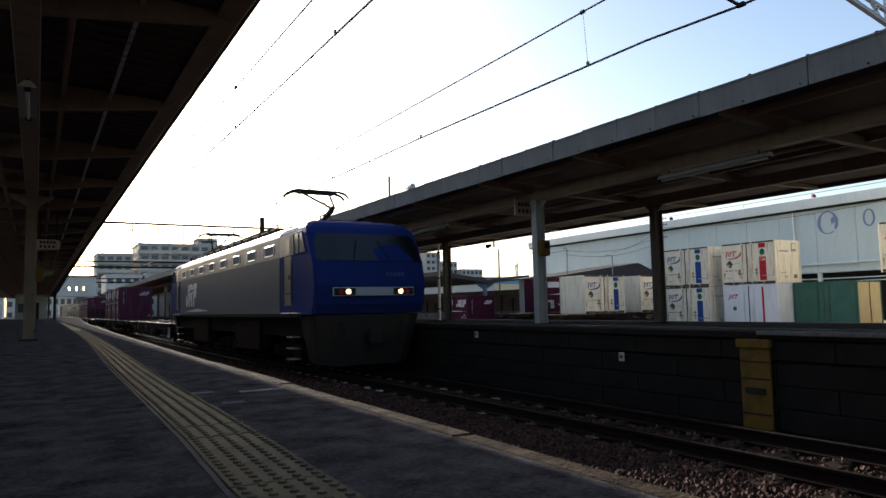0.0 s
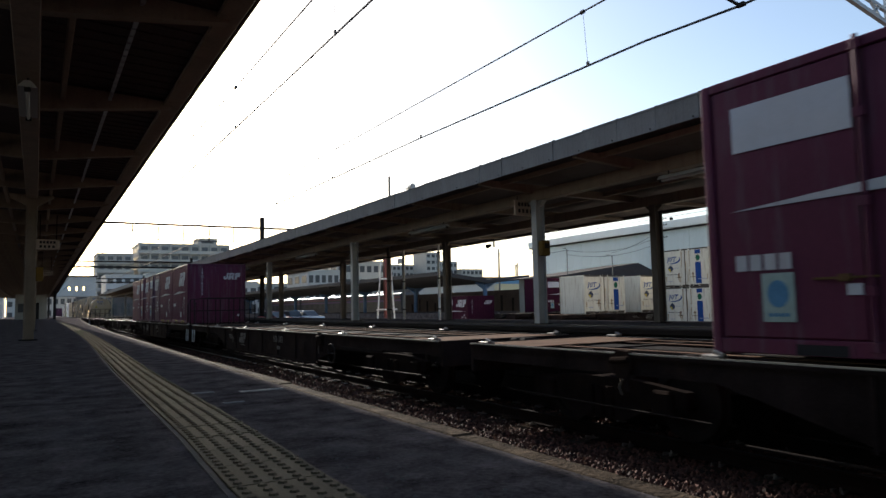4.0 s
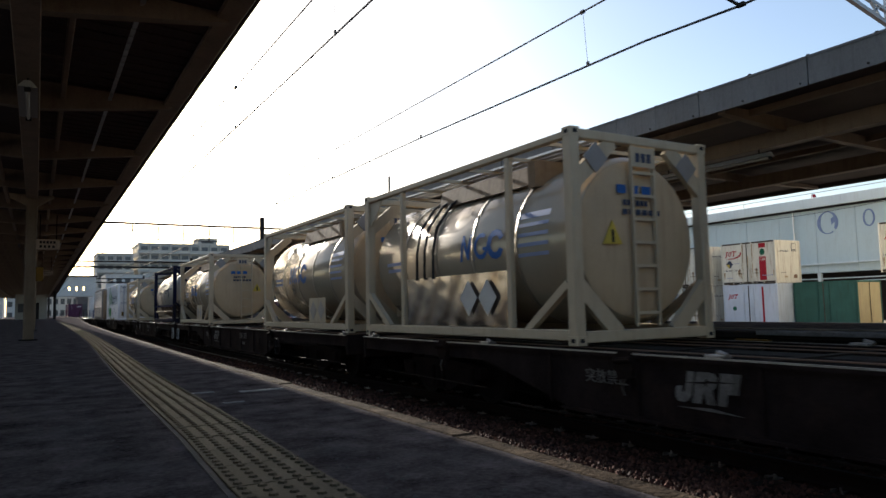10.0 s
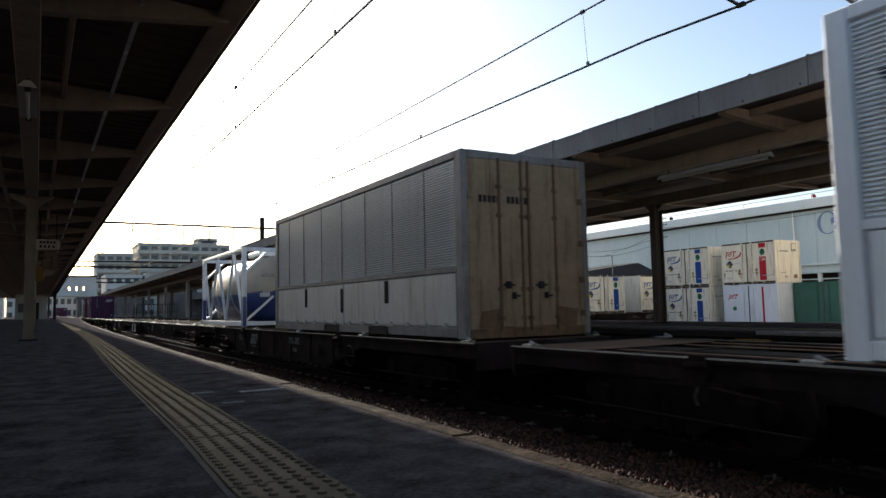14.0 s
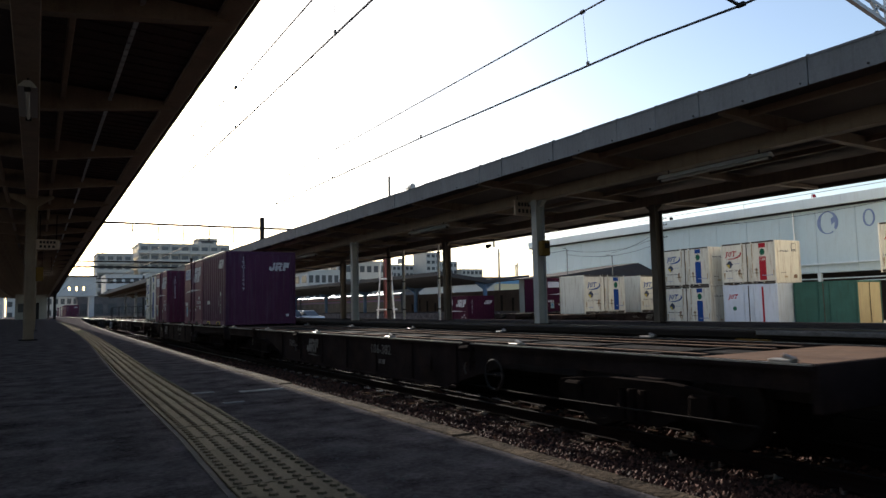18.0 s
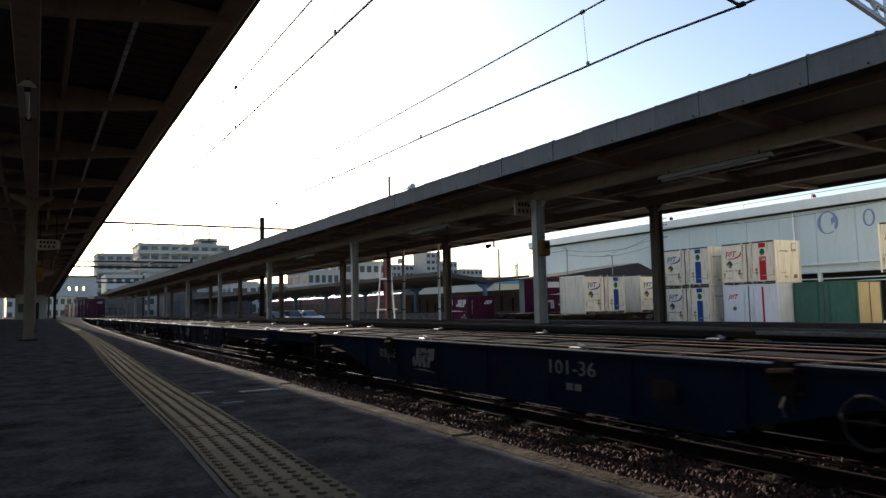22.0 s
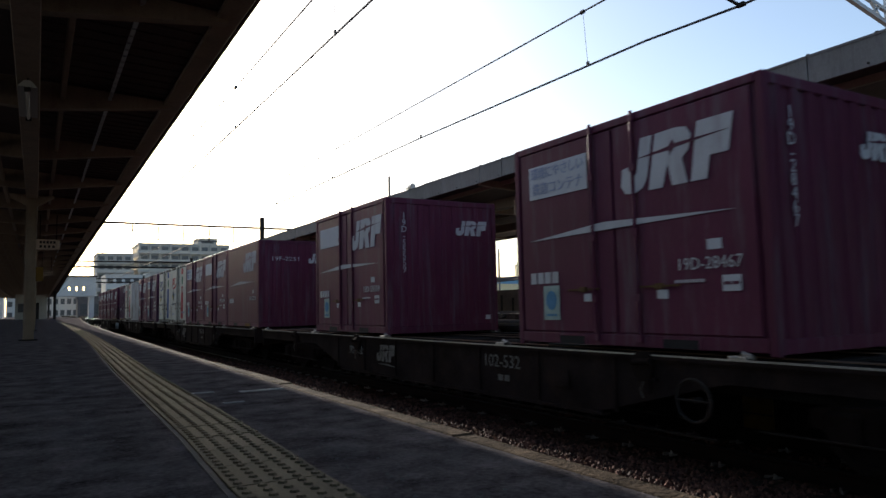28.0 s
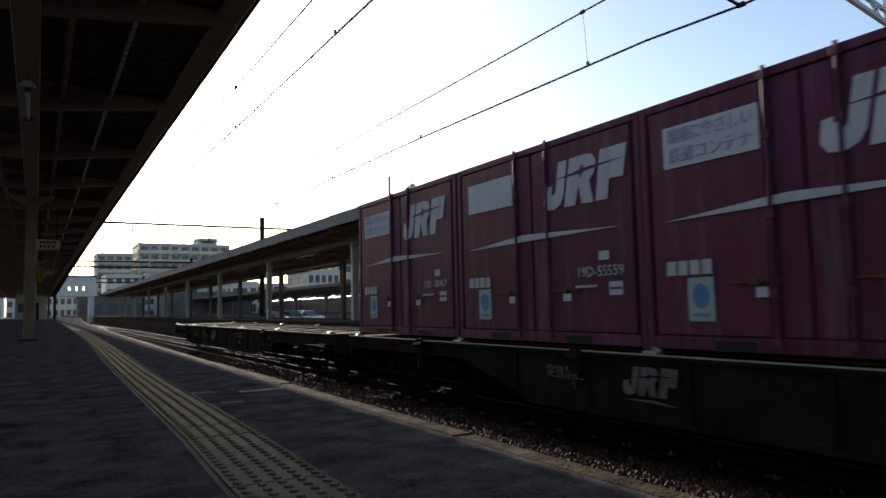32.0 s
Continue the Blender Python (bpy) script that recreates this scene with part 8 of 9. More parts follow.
# big pale warehouse
M_WH = mat("warehouse_cladding", (0.45, 0.535, 0.555), 0.55, vary=0.05, scale=0.3, fine=6, bump=0.1, dirt=(0.36, 0.40, 0.40), dirt_amount=0.5, streak=True, per_object=0.03)
M_WHT = mat("warehouse_trim", (0.56, 0.62, 0.64), 0.5, vary=0.05, scale=0.4, dirt=(0.38, 0.38, 0.36), dirt_amount=0.4, streak=True)
M_RING = mat("painted_ring_blue", (0.16, 0.21, 0.36), 0.5, vary=0.08, bump=0)
wh = empty("warehouse", Matrix.Translation((50, 27, 0)) @ Matrix.Rotation(radians(-2.2), 4, "Z") @ Matrix.Translation((-50, -27, 0)), "large pale grey-blue clad warehouse with blue ring marks", "warehouse")
bm = bmesh.new()
box(bm, 50.2, 74, -45, 66.0, 2.42, 7.12)
part("core", bm, M_WH, wh)
me = None
for i in range(37):
    y = -45 + i * 3.0
    if me is None:
        bm = bmesh.new()
        box(bm, 50.06, 50.2, 0.012, 2.988, 2.4, 7.13, 0.01)
        ob = part("wall_panel", bm, M_WH, wh)
        me = ob.data
        ob.matrix_basis = Matrix.Translation((0, y, 0))
    else:
        shared("wall_panel", me, wh, Matrix.Translation((0, y, 0)))
bm = bmesh.new()
box(bm, 49.6, 74, -45.2, 66.3, 7.25, 8.0, 0.05)
part("parapet", bm, M_WHT, wh)
# dark strip stands in for the shade line below the parapet
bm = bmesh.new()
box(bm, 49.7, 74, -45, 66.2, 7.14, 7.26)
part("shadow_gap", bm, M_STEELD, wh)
bm = bmesh.new()
box(bm, 49.75, 50.06, -45, 62, 3.0, 3.1)
part("dock_canopy", bm, M_WHT, wh)
# dark sheet stands in for the unlit inside of the open dock
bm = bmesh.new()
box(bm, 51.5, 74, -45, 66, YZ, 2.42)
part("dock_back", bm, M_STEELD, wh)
for i in range(19):
    y = -42 + i * 6.0
    bm = bmesh.new()
    box(bm, 50.1, 50.35, y - 0.12, y + 0.12, YZ, 2.41)
    part("dock_column", bm, M_WHT, wh)
    bm = bmesh.new()
    rod(bm, (50.2, y + 0.1, 1.95), (50.2, y + 5.9, 1.95), 0.04, 6)
    rod(bm, (50.2, y + 0.1, 1.72), (50.2, y + 5.9, 1.72), 0.03, 6)
    part("dock_rail", bm, M_WHT, wh)
for y, zc, ry, rz, wmax, wmin in ((29.05, 6.05, 0.80, 0.84, 0.26, 0.08), (26.05, 6.08, 0.42, 0.62, 0.13, 0.13)):
    bm = bmesh.new()
    n = 40
    ring = []
    for k in range(n + 1):
        a = k * math.tau / n - 0.7
        u = k / n
        ww = wmin + (wmax - wmin) * (0.5 + 0.5 * math.cos(2 * a))
        ring.append((Vector((50.05, y - ry * math.cos(a), zc + rz * math.sin(a))), Vector((50.05, y - (ry - ww) * math.cos(a), zc + (rz - ww * 0.8) * math.sin(a)))))
    for (o0, i0), (o1, i1) in list(zip(ring, ring[1:]))[: n - (2 if wmin < wmax else 0)]:
        poly(bm, [i0, o0, o1, i1], -0.02, axis=0)
    part("painted_ring", bm, M_RING, wh)
bm = bmesh.new()
poly(bm, [(50.05, 28.75, 5.85), (50.05, 28.45, 6.15), (50.05, 28.55, 6.5), (50.05, 28.8, 6.3)], -0.02, axis=0)
part("painted_ring", bm, M_RING, wh)
for y in (31.75, 46.5):
    bm = bmesh.new()
    rod(bm, (49.98, y, 3.1), (49.98, y, 7.13), 0.06, 6)
    part("downpipe", bm, M_WHITE if y != 29.0 else M_STEELD, wh)
bm = bmesh.new()
rod(bm, (49.9, -45, 8.38), (49.9, 66, 8.38), 0.03, 5)
for i in range(19):
    rod(bm, (49.9, -42 + i * 6, 7.95), (49.9, -42 + i * 6, 8.42), 0.03, 5)
part("roof_rail", bm, M_GALV, wh)
for y in (44.0, 30.0, 22.4):
    bm = bmesh.new()
    box(bm, 49.9, 50.2, y - 0.12, y + 0.12, 8.0, 8.3, 0.04)
    part("roof_light", bm, M_JRED if y < 40 else M_STEELD, wh)

# poles and lamp posts in the yard
M_POSTG = mat("pole_weathered_grey", (0.10, 0.10, 0.10), 0.7, vary=0.2, scale=2, spec=0.1)
def pole(x, y, top, r, arms, label, kind_name="utility_pole", cat="pole"):
    p = empty(kind_name, Matrix.Translation((x, y, YZ)), label, cat)
    bm = bmesh.new()
    rod(bm, (0, 0, 0), (0, 0, top - YZ), r, 8, r * 0.7)
    part("pole", bm, M_POSTG, p)
    for z, l in arms:
        bm = bmesh.new()
        if kind_name == "yard_lamp":
            tube(bm, [(0, 0, top - YZ - 0.1), (0, l * 0.5, top - YZ + 0.05), (0, l, top - YZ + 0.08)], 0.02, 6)
            box(bm, -0.06, 0.06, l - 0.1, l + 0.2, top - YZ + 0.05, top - YZ + 0.10, 0.02)
            part("lamp_arm", bm, M_POSTG, p)
        else:
            bar(bm, (0, -l, z - YZ), (0, l, z - YZ), 0.05, 0.05)
            for k in (-0.9, -0.4, 0.4, 0.9):
                rod(bm, (0, l * k, z - YZ), (0, l * k, z - YZ + 0.1), 0.025, 6)
            part("cross_arm", bm, M_STEELD, p)
    return p


pole(33.3, 38.6, 4.5, 0.045, [(0, 0.2)], "slim weathered grey yard lamp post with a curved arm", "yard_lamp", "lamp post")
pole(37.75, 38.6, 4.1, 0.045, [(0, 0.4)], "slim weathered grey yard lamp post with a curved arm", "yard_lamp", "lamp post")
pole(44.4, 39.6, 7.5, 0.07, [(7.3, 0.6), (6.8, 0.6), (6.3, 0.6), (5.8, 0.6)], "utility pole with a few short cross arms")
pole(55.0, 78.0, 8.3, 0.16, [(7.6, 0.7)], "rusty red-brown utility pole beyond the yard")
pole(74.5, 100.0, 8.2, 0.14, [(7.6, 0.9), (7.0, 0.9)], "dark utility pole with cross arms and wires")
pole(69.0, 93.0, 7.2, 0.12, [(6.8, 0.8)], "dark utility pole with cross arms and wires")
wires = empty("power_cable", Matrix.Identity(4), "thin dark cables sagging across the yard", "cable")
for p0, p1, sag in (((33.2, 38.6, 4.4), (28.0, 38.0, 4.2), 0.2), ((33.2, 38.6, 4.4), (44.4, 39.6, 6.0), 0.6), ((33.2, 38.6, 4.1), (44.4, 39.6, 5.5), 0.6), ((37.7, 38.6, 4.3), (44.4, 39.6, 6.6), 0.3), ((44.4, 39.6, 6.6), (46, 20, 6.8), 0.5), ((55, 78, 7.6), (74.5, 100, 7.6), 0.6), ((69, 93, 6.8), (55, 78, 7.2), 0.4)):
    bm = bmesh.new()
    p0, p1 = Vector(p0), Vector(p1)
    tube(bm, [p0.lerp(p1, k / 8) - Vector((0, 0, sag * 4 * (k / 8) * (1 - k / 8))) for k in range(9)], 0.014, 4)
    part("cable", bm, M_WIRE, wires)

# third platform with a butterfly canopy on blue posts
M_BLUEP = mat("post_blue", (0.07, 0.14, 0.25), 0.55, vary=0.15, scale=2, dirt=(0.08, 0.08, 0.1), dirt_amount=0.4)
M_BUT = mat("butterfly_roof_grey", (0.055, 0.053, 0.055), 0.8, vary=0.2, scale=0.8, dirt=(0.05, 0.044, 0.043), dirt_amount=0.5, spec=0.08)
bm = bmesh.new()
box(bm, 30.5, 39.0, 51, 210, -1.2, -0.05)
p3 = tagged(part("third_platform", bm, M_ASPHALT), "dark low platform beyond the island platform", "platform", kind="structure")
but = empty("butterfly_canopy", Matrix.Identity(4), "dark grey butterfly-shaped platform canopy on blue posts", "canopy")
bm = bmesh.new()
poly(bm, [(29.5, 50.4, 3.15), (34.5, 50.4, 2.46), (38.9, 50.4, 2.86), (38.9, 50.4, 3.22), (34.5, 50.4, 2.80), (29.5, 50.4, 3.49)], 150, axis=1)
part("roof", bm, M_BUT, but)
for i in range(11):
    y = 51.2 + i * 13.1
    bm = bmesh.new()
    rod(bm, (34.5, y, -0.05), (34.5, y, 2.46), 0.2, 10)
    part("post", bm, M_BLUEP, but)
    for s in (-1, 1):
        bm = bmesh.new()
        poly(bm, [(34.5 + s * 0.15, y - 0.08, 1.95), (34.5 + s * 1.0, y - 0.08, 2.50), (34.5 + s * 1.0, y - 0.08, 2.60), (34.5 + s * 0.15, y - 0.08, 2.48)], 0.16, axis=1)
        part("bracket", bm, M_BLUEP, but)
    bm = bmesh.new()
    box(bm, 29.8, 38.6, y - 0.1, y + 0.1, 2.9, 3.05)
    part("roof_beam", bm, M_BUT, but)

# silver commuter coaches standing beyond
M_FARGLASS = mat("far_window_glass", (0.07, 0.07, 0.072), 0.3, vary=0.3, bump=0, spec=0.15)
M_SILV = mat("coach_stainless", (0.09, 0.09, 0.095), 0.5, 0.1, vary=0.15, scale=1, spec=0.1)
M_STRR = mat("coach_stripe_red", (0.13, 0.03, 0.04), 0.5, vary=0.15, bump=0)
M_STRP = mat("coach_stripe_purple", (0.10, 0.04, 0.16), 0.4, vary=0.08, bump=0)
def coach(y):
    c = empty("passenger_coach", pose(42.2, y, -1.1), "silver passenger coach with red and purple stripes, standing", "railway coach", "standing coaches")
    bm = bmesh.new()
    box(bm, -1.4, 1.4, 0, 19.5, 0.95, 3.55, 0.18)
    part("body", bm, M_SILV, c)
    for z, h, m in ((2.98, 0.28, M_STRR), (2.55, 0.20, M_STRP)):
        bm = bmesh.new()
        box(bm, -1.408, -1.39, 0.2, 19.3, z - h / 2, z + h / 2)
        part("stripe", bm, m, c)
    for k in range(7):
        bm = bmesh.new()
        box(bm, -1.41, -1.38, 1.2 + k * 2.55, 2.9 + k * 2.55, 1.75, 2.4, 0.03)
        part("window", bm, M_FARGLASS, c)
    bm = bmesh.new()
    box(bm, -1.2, 1.2, 1.0, 18.5, 0.3, 0.94)
    part("underframe", bm, M_BOGIE, c)
    bm = bmesh.new()
    box(bm, -0.7, 0.7, 5, 9, 3.5, 3.8, 0.08)
    part("roof_unit", bm, M_SILV, c)


for y in (80.0, 100.0, 120.0):
    coach(y)

# parked cars by the station road
M_CARG = glass("car_glass", (0.03, 0.035, 0.04), 0.03, 0.0)
M_TYRE = mat("tyre_rubber", (0.02, 0.02, 0.02), 0.8, vary=0.1, bump=0)


def car(x, y, turn, m, label):
    c = empty("car", pose(x, y, YZ, 0, 0, turn), label, "car", "parked cars")
    bm = bmesh.new()
    prof = [(-2.0, 0.28), (-2.05, 0.62), (-1.9, 0.86), (-1.0, 0.96), (1.55, 0.98), (2.0, 0.82), (2.05, 0.5), (2.0, 0.28)]
    poly(bm, [(-0.8, a, b) for a, b in prof], 1.6, axis=0)
    part("body", bm, m, c)
    bm = bmesh.new()
    lo = [bm.verts.new(p) for p in ((-0.76, -1.1, 0.94), (0.76, -1.1, 0.94), (0.76, 1.75, 0.96), (-0.76, 1.75, 0.96))]
    hi = [bm.verts.new(p) for p in ((-0.62, -0.4, 1.46), (0.62, -0.4, 1.46), (0.62, 1.3, 1.48), (-0.62, 1.3, 1.48))]
    for k in range(4):
        bm.faces.new((lo[k], lo[(k + 1) % 4], hi[(k + 1) % 4], hi[k]))
    bm.faces.new(lo)
    bm.faces.new(hi)
    part("cabin_glass", bm, M_CARG, c)
    bm = bmesh.new()
    box(bm, -0.63, 0.63, -0.38, 1.3, 1.46, 1.51, 0.02)
    part("roof", bm, m, c)
    for sx in (-1, 1):
        for yy in (-1.25, 1.25):
            bm = bmesh.new()
            rod(bm, (sx * 0.68, yy, 0.31), (sx * 0.84, yy, 0.31), 0.31, 14)
            part("wheel", bm, M_TYRE, c)
        bm = bmesh.new()
        box(bm, sx * 0.62 - 0.14, sx * 0.62 + 0.14, -2.07, -1.98, 0.58, 0.72)
        part("lamp", bm, M_TRIM, c)
        bm = bmesh.new()
        box(bm, sx * 0.66 - 0.1, sx * 0.66 + 0.1, 2.0, 2.07, 0.58, 0.8)
        part("tail_lamp", bm, M_JRED, c)


M_CARW = mat("car_white", (0.70, 0.71, 0.72), 0.18, vary=0.03, bump=0, coat=0.5)
M_CARS = mat("car_silver", (0.35, 0.36, 0.38), 0.22, 0.6, vary=0.03, bump=0)
M_CARR = mat("car_dark_red", (0.18, 0.02, 0.03), 0.2, vary=0.03, bump=0, coat=0.5)
for x, y, turn, m, label in ((20.6, 68.5, 20, M_CARR, "dark red parked car with glinting windscreen"), (22.6, 71.0, 200, M_CARS, "silver parked car with glinting windscreen"), (24.6, 70.0, 15, M_CARW, "white parked car with glinting windscreen")):
    car(x, y, turn, m, label)
M_BRICKW = mat("brown_yard_wall", (0.075, 0.055, 0.045), 0.85, vary=0.25, scale=0.8, fine=8, bump=0.3, dirt=(0.11, 0.09, 0.075), dirt_amount=0.6, streak=True, spec=0.05)
yard_wall = empty("yard_wall", Matrix.Identity(4), "brown stained yard wall with dark posts", "wall", kind="structure")
bm = bmesh.new()
box(bm, 40.0, 40.25, 52, 78, -1.1, 2.0)
part("wall", bm, M_BRICKW, yard_wall)
for k in range(14):
    bm = bmesh.new()
    box(bm, 39.9, 40.0, 52.5 + k * 1.9, 52.7 + k * 1.9, -1.1, 0.9 + 0.3 * (k % 3))
    part("wall_post", bm, M_STEELD, yard_wall)

# ---- buildings ----
def block(x0, x1, y0, y1, top, storeys, bays, m, label, side_bays=0, balcony=False, roof_h=0.0, base=YZ, glass_m=None, name="apartment_building", roof_m=None):
    """A far building: walls, window panes set in by storey and bay, slabs or balconies, roof edge."""
    b = empty(name, Matrix.Identity(4), label, "building")
    bm = bmesh.new()
    box(bm, x0, x1, y0, y1, base, top)
    part("wall", bm, m, b)
    bm = bmesh.new()
    box(bm, x0 - 0.2, x1 + 0.2, y0 - 0.2, y1 + 0.2, top, top + 0.35 + roof_h)
    part("roof", bm, roof_m or m, b)
    h = (top - base) / storeys
    dx = (x1 - x0) / bays
    bm = bmesh.new()
    box(bm, 0.18 * dx, 0.82 * dx, -0.04, 0.05, 0.30 * h, 0.78 * h)
    w0 = None
    for s in range(storeys):
        for k in range(bays):
            at = Matrix.Translation((x0 + k * dx, y0, base + s * h))
            if w0 is None:
                ob = part("window", bm, glass_m or M_FARGLASS, b)
                ob.matrix_basis = at
                w0 = ob.data
            else:
                shared("window", w0, b, at)
        if balcony and s == 0:
            for k in range(bays + 1):
                bb = bmesh.new()
                box(bb, x0 + k * dx - 0.12, x0 + k * dx + 0.12, y0 - 1.35, y0, base, top)
                part("party_wall", bb, m, b)
        if balcony:
            bb = bmesh.new()
            box(bb, x0 - 0.4, x1 + 0.4, y0 - 1.3, y0 - 0.05, base + s * h - 0.15, base + s * h + 0.95)
            part("balcony", bb, m, b)
    if side_bays:
        dy = (y1 - y0) / side_bays
        bm = bmesh.new()
        box(bm, -0.05, 0.04, 0.2 * dy, 0.8 * dy, 0.3 * h, 0.78 * h)
        w1 = None
        for s in range(storeys):
            for k in range(side_bays):
                at = Matrix.Translation((x0, y0 + k * dy, base + s * h))
                if w1 is None:
                    ob = part("window", bm, glass_m or M_FARGLASS, b)
                    ob.matrix_basis = at
                    w1 = ob.data
                else:
                    shared("window", w1, b, at)
    return b


M_B1 = mat("apartment_grey", (0.42, 0.395, 0.36), 0.8, vary=0.08, scale=0.2, fine=3, bump=0)
M_B2 = mat("apartment_beige_grey", (0.42, 0.39, 0.345), 0.8, vary=0.08, scale=0.2, fine=3, bump=0)
# panes paler than dark glass: distance haze put into the colour
M_APTGLASS = mat("recessed_flat_glass", (0.13, 0.13, 0.13), 0.4, vary=0.3, scale=0.3, bump=0, spec=0.3)
M_B3 = mat("house_white", (0.42, 0.41, 0.39), 0.8, vary=0.06, scale=0.3, fine=4, bump=0)
M_B4 = mat("hall_blue_grey", (0.46, 0.46, 0.46), 0.7, vary=0.1, scale=0.3, fine=4, bump=0)
M_BEIGE = mat("wall_warm_beige", (0.55, 0.47, 0.30), 0.8, vary=0.06, scale=0.3, fine=4, bump=0)
M_BLUER = mat("roof_blue", (0.10, 0.22, 0.36), 0.6, vary=0.1, scale=0.4, bump=0)
block(15.4, 25.0, 230, 245, 18.4, 7, 4, M_B1, "grey seven-storey apartment block with side balconies", balcony=True, glass_m=M_APTGLASS)
block(26.7, 53.5, 228, 246, 21.6, 8, 9, M_B2, "beige-grey eight-storey apartment block with balconies", balcony=True, side_bays=4, glass_m=M_APTGLASS)
st = block(44, 50, 228.5, 236, 23.6, 1, 1, M_B2, "stair tower on the roof of the apartment block", name="stair_tower", base=21.8)
block(15.5, 26, 200, 214, 10.4, 4, 5, M_B4, "low blue-grey hall in front of the apartment blocks", name="hall")
block(26.2, 40, 206, 222, 11.2, 4, 6, M_B1, "grey four-storey office behind the platforms", name="office_building")
block(40.6, 47.0, 170, 198, 6.9, 2, 3, M_B3, "white two-storey house with dark windows", side_bays=6, roof_h=0.4, name="house")
block(56, 74, 205, 220, 8.2, 3, 7, M_B1, "low grey block behind the platforms", name="office_building")
block(30, 44, 215, 235, 7.0, 2, 5, M_B3, "white low building beyond the platforms", side_bays=4, name="house")
block(42.3, 48.4, 120, 132, 7.3, 3, 5, M_B3, "white three-storey office with rows of windows", side_bays=3, name="office_building")
block(48.8, 59.0, 122, 134, 9.2, 4, 7, M_B2, "pale four-storey block with rows of windows", side_bays=3, name="office_building")
block(53.5, 61.0, 88, 100, 3.6, 1, 3, M_B3, "white low building with dark windows", name="house")
block(61.2, 72, 90, 104, 3.9, 1, 2, M_BEIGE, "warm beige building with a blue roof", name="house", roof_h=0.5, roof_m=M_BLUER)
for x0, x1, y, t, s, k, m in ((112, 128, 330, 20.5, 6, 6, M_B3), (129, 150, 340, 22.5, 7, 8, M_B1), (150, 164, 330, 20.0, 6, 5, M_B3), (168, 184, 345, 24.0, 7, 6, M_B1), (184, 193, 330, 30.0, 9, 3, M_B2), (194, 207, 335, 25.5, 7, 5, M_B1), (207, 221, 330, 21.0, 6, 5, M_B2), (222, 240, 345, 17.0, 5, 6, M_B1), (241, 262, 350, 15.0, 4, 7, M_B3)):
    block(x0, x1, y, y + 15, t, s, k, m, "grey city block on the skyline", name="city_block")
for x, y, z in ((188, 331, 30.4), (176, 346, 24.4), (200, 336, 25.9), (140, 341, 22.9)):
    b = empty("roof_tank", Matrix.Translation((x, y, z)), "round water tank on a roof", "water tank")
    bm = bmesh.new()
    rod(bm, (0, 0, 0.6), (0, 0, 3.4), 1.4, 12)
    part("drum", bm, M_B1, b)
    bm = bmesh.new()
    for a in (-1, 1):
        rod(bm, (a, 0.6, 0), (a, 0.6, 0.7), 0.12, 6)
        rod(bm, (a, -0.6, 0), (a, -0.6, 0.7), 0.12, 6)
    part("stand", bm, M_STEELD, b)
for x0, x1, y, top in ((58, 84, 140, 4.0), (44, 57, 150, 4.4), (24, 43, 160, 4.2), (8, 22, 175, 3.9)):
    block(x0, x1, y, y + 8, top, 1, 5, M_SHEDD, "low dark grey goods shed beyond the platforms", name="goods_shed", roof_h=0.3)
# covered footbridge far down the line
fb = empty("footbridge", Matrix.Identity(4), "covered grey station footbridge with square windows", "footbridge")
# raised grey stands in for haze over the distant footbridge
M_FB = mat("footbridge_grey", (0.46, 0.45, 0.44), 0.75, vary=0.1, scale=0.4, fine=4, bump=0)
for z0, z1 in ((3.5, 4.5), (5.2, 6.7)):
    bm = bmesh.new()
    box(bm, -12, 8.6, 130, 133.5, z0, z1)
    part("wall", bm, M_FB, fb)
for x0, x1 in ((-12, 4.5), (4.9, 5.6), (6.0, 6.66), (7.06, 8.6)):
    bm = bmesh.new()
    box(bm, x0, x1, 130, 133.5, 4.5, 5.2)
    part("pier", bm, M_FB, fb)
bm = bmesh.new()
box(bm, -12.2, 8.8, 129.8, 133.7, 6.7, 6.95)
part("roof", bm, M_SHED, fb)
for x in (-2.0, 8.0):
    bm = bmesh.new()
    box(bm, x - 0.4, x + 0.4, 130.5, 133, -1, 3.5)
    part("leg", bm, M_FB, fb)
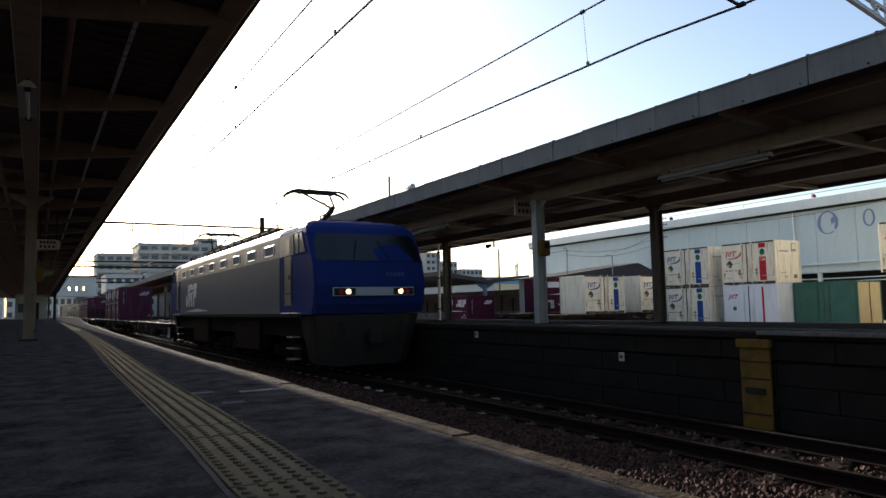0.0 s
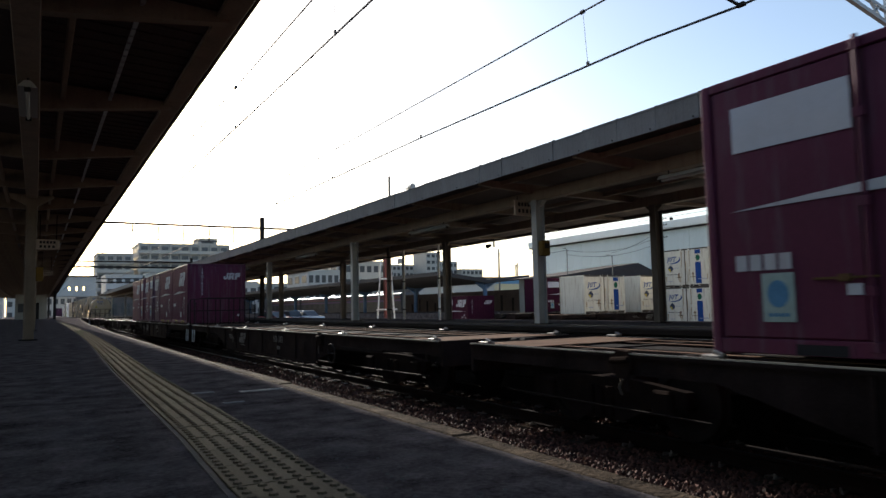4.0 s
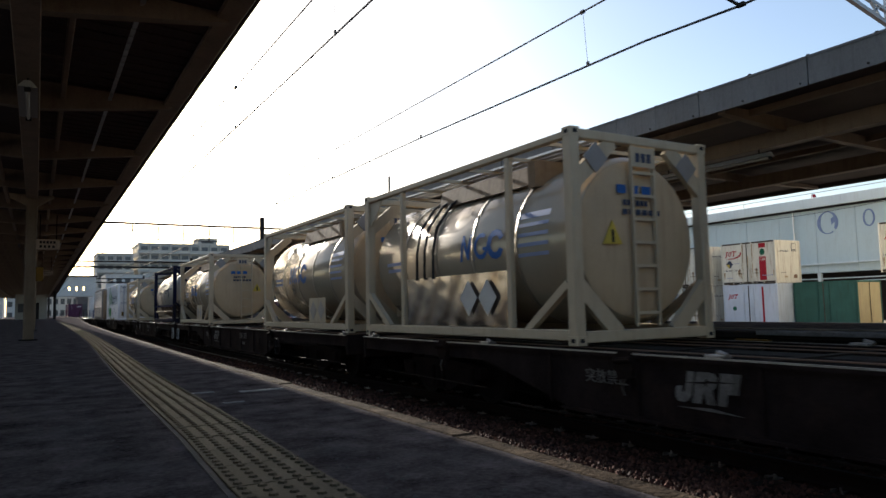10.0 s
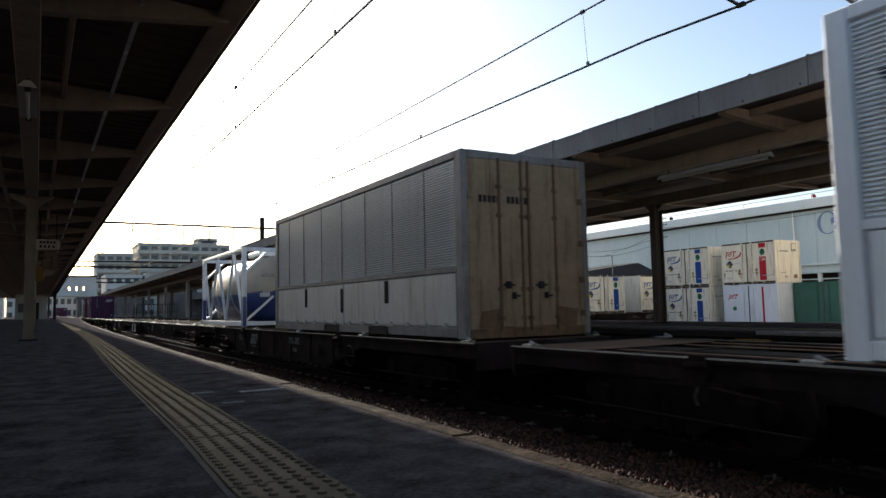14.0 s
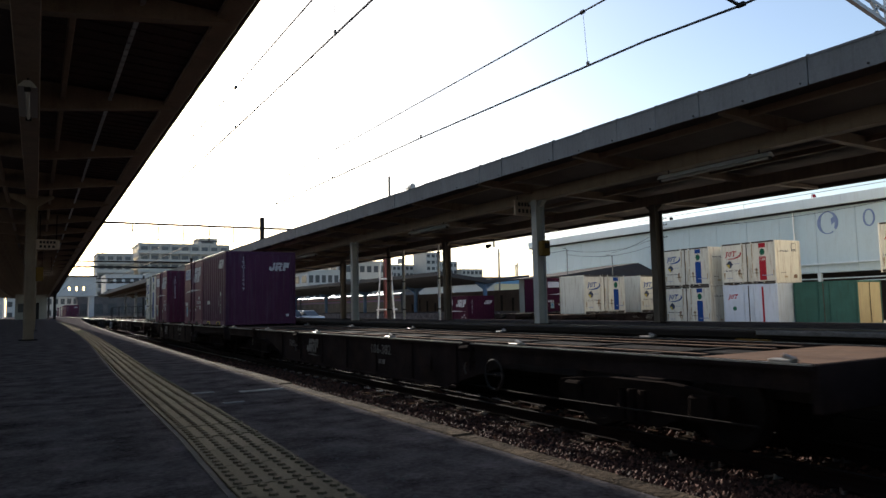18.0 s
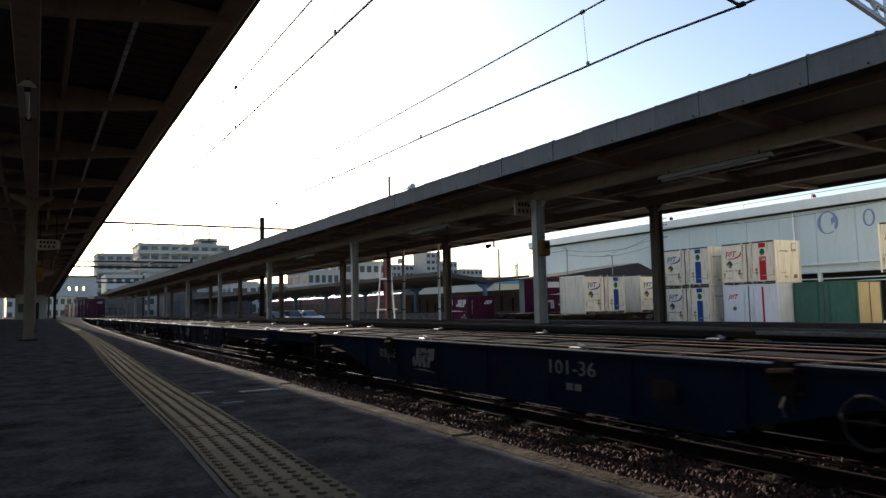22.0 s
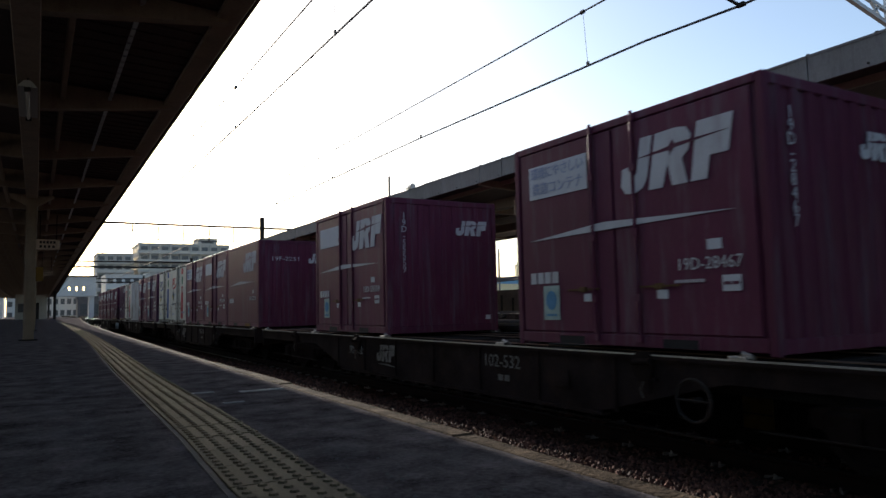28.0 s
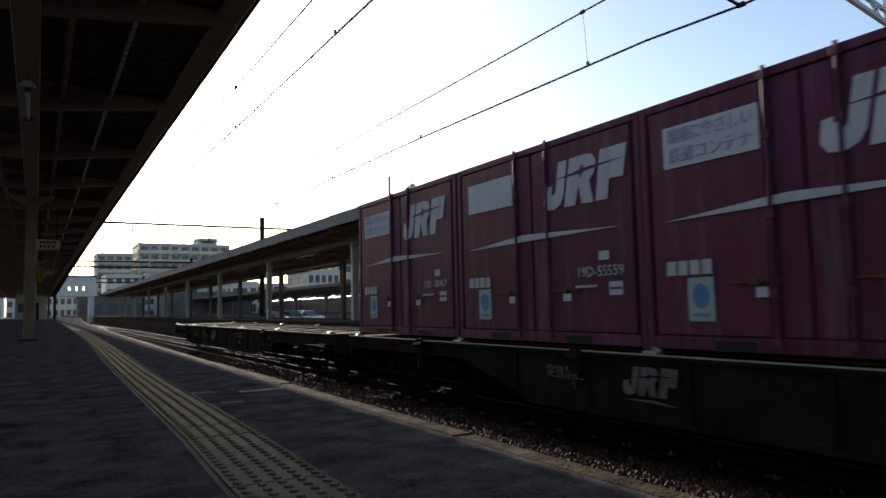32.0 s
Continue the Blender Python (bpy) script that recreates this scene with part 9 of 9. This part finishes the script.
# low structures on the near side beyond the platform
block(-34, -14, 60, 70, 2.6, 1, 6, M_B3, "white low trackside building", name="house")
# unseen dark blocks, added as silhouettes for the shiny tank panels to mirror
for x0, x1, y0, y1, top in ((-50, -38, 40, 47, 6.2), (-52, -38, 47.5, 58, 5.2), (-50, -38, 33.5, 39.5, 3.1), (-48, -37, 27, 33, 2.5), (-50, -38, 18, 26.5, 3.3), (-48, -38, 8, 17, 2.6), (-47, -38, -14, 4, 3.2)):
    block(x0, x1, y0, y1, top, 1 if top < 4 else 2, 3, M_SHED, "dark block added beside the line as a silhouette for reflections", name="house", roof_h=0.3)
hall = empty("stair_hall", Matrix.Translation((0, 102, 0)), "dark stair hall under the far end of the platform roof", "building")
bm = bmesh.new()
box(bm, -2.3, 1.2, 0, 22, 0.0, 3.2, 0.03)
part("wall", bm, M_SHEDW, hall)
bm = bmesh.new()
box(bm, -0.9, 0.3, -0.04, 0.05, 0.02, 2.1)
part("doorway", bm, M_STEELD, hall)
bm = bmesh.new()
box(bm, -2.0, -1.2, -0.03, 0.05, 0.9, 2.0, 0.02)
part("window", bm, M_FARGLASS, hall)
block(-60, -20, 120, 135, 9, 3, 10, M_B1, "grey three-storey block beside the line", name="office_building")
block(-30, -6, 170, 182, 7.5, 2, 8, M_B1, "grey two-storey building beyond the platform end", name="office_building")
block(-8, 0.2, 250, 262, 5.5, 2, 4, M_B3, "white low building at the end of the line", name="house")
block(1.0, 14, 300, 315, 7.5, 2, 6, M_B2, "beige low building at the end of the line", name="house")
# unseen cream block behind the camera, added to bounce sunlight onto the yard
gs = empty("goods_office", Matrix.Identity(4), "unseen cream block added to bounce sunlight into the yard", "building", kind="structure")
bm = bmesh.new()
box(bm, 26.5, 48.0, -12.0, 12.0, -1.3, 10.5)
part("wall", bm, M_CREAMWALL, gs)
bm = bmesh.new()
box(bm, 26.2, 48.3, -12.3, 12.3, 10.5, 10.8)
part("roof", bm, M_SHED, gs)


def motions():
    """The whole train runs past at one steady speed."""
    for thing, y, z in MOVING:
        walk(thing, [(t, pose(T2, y - V * t, z)) for t in (0.0, 8.0, 16.0, 24.0, 32.0)])


motions()
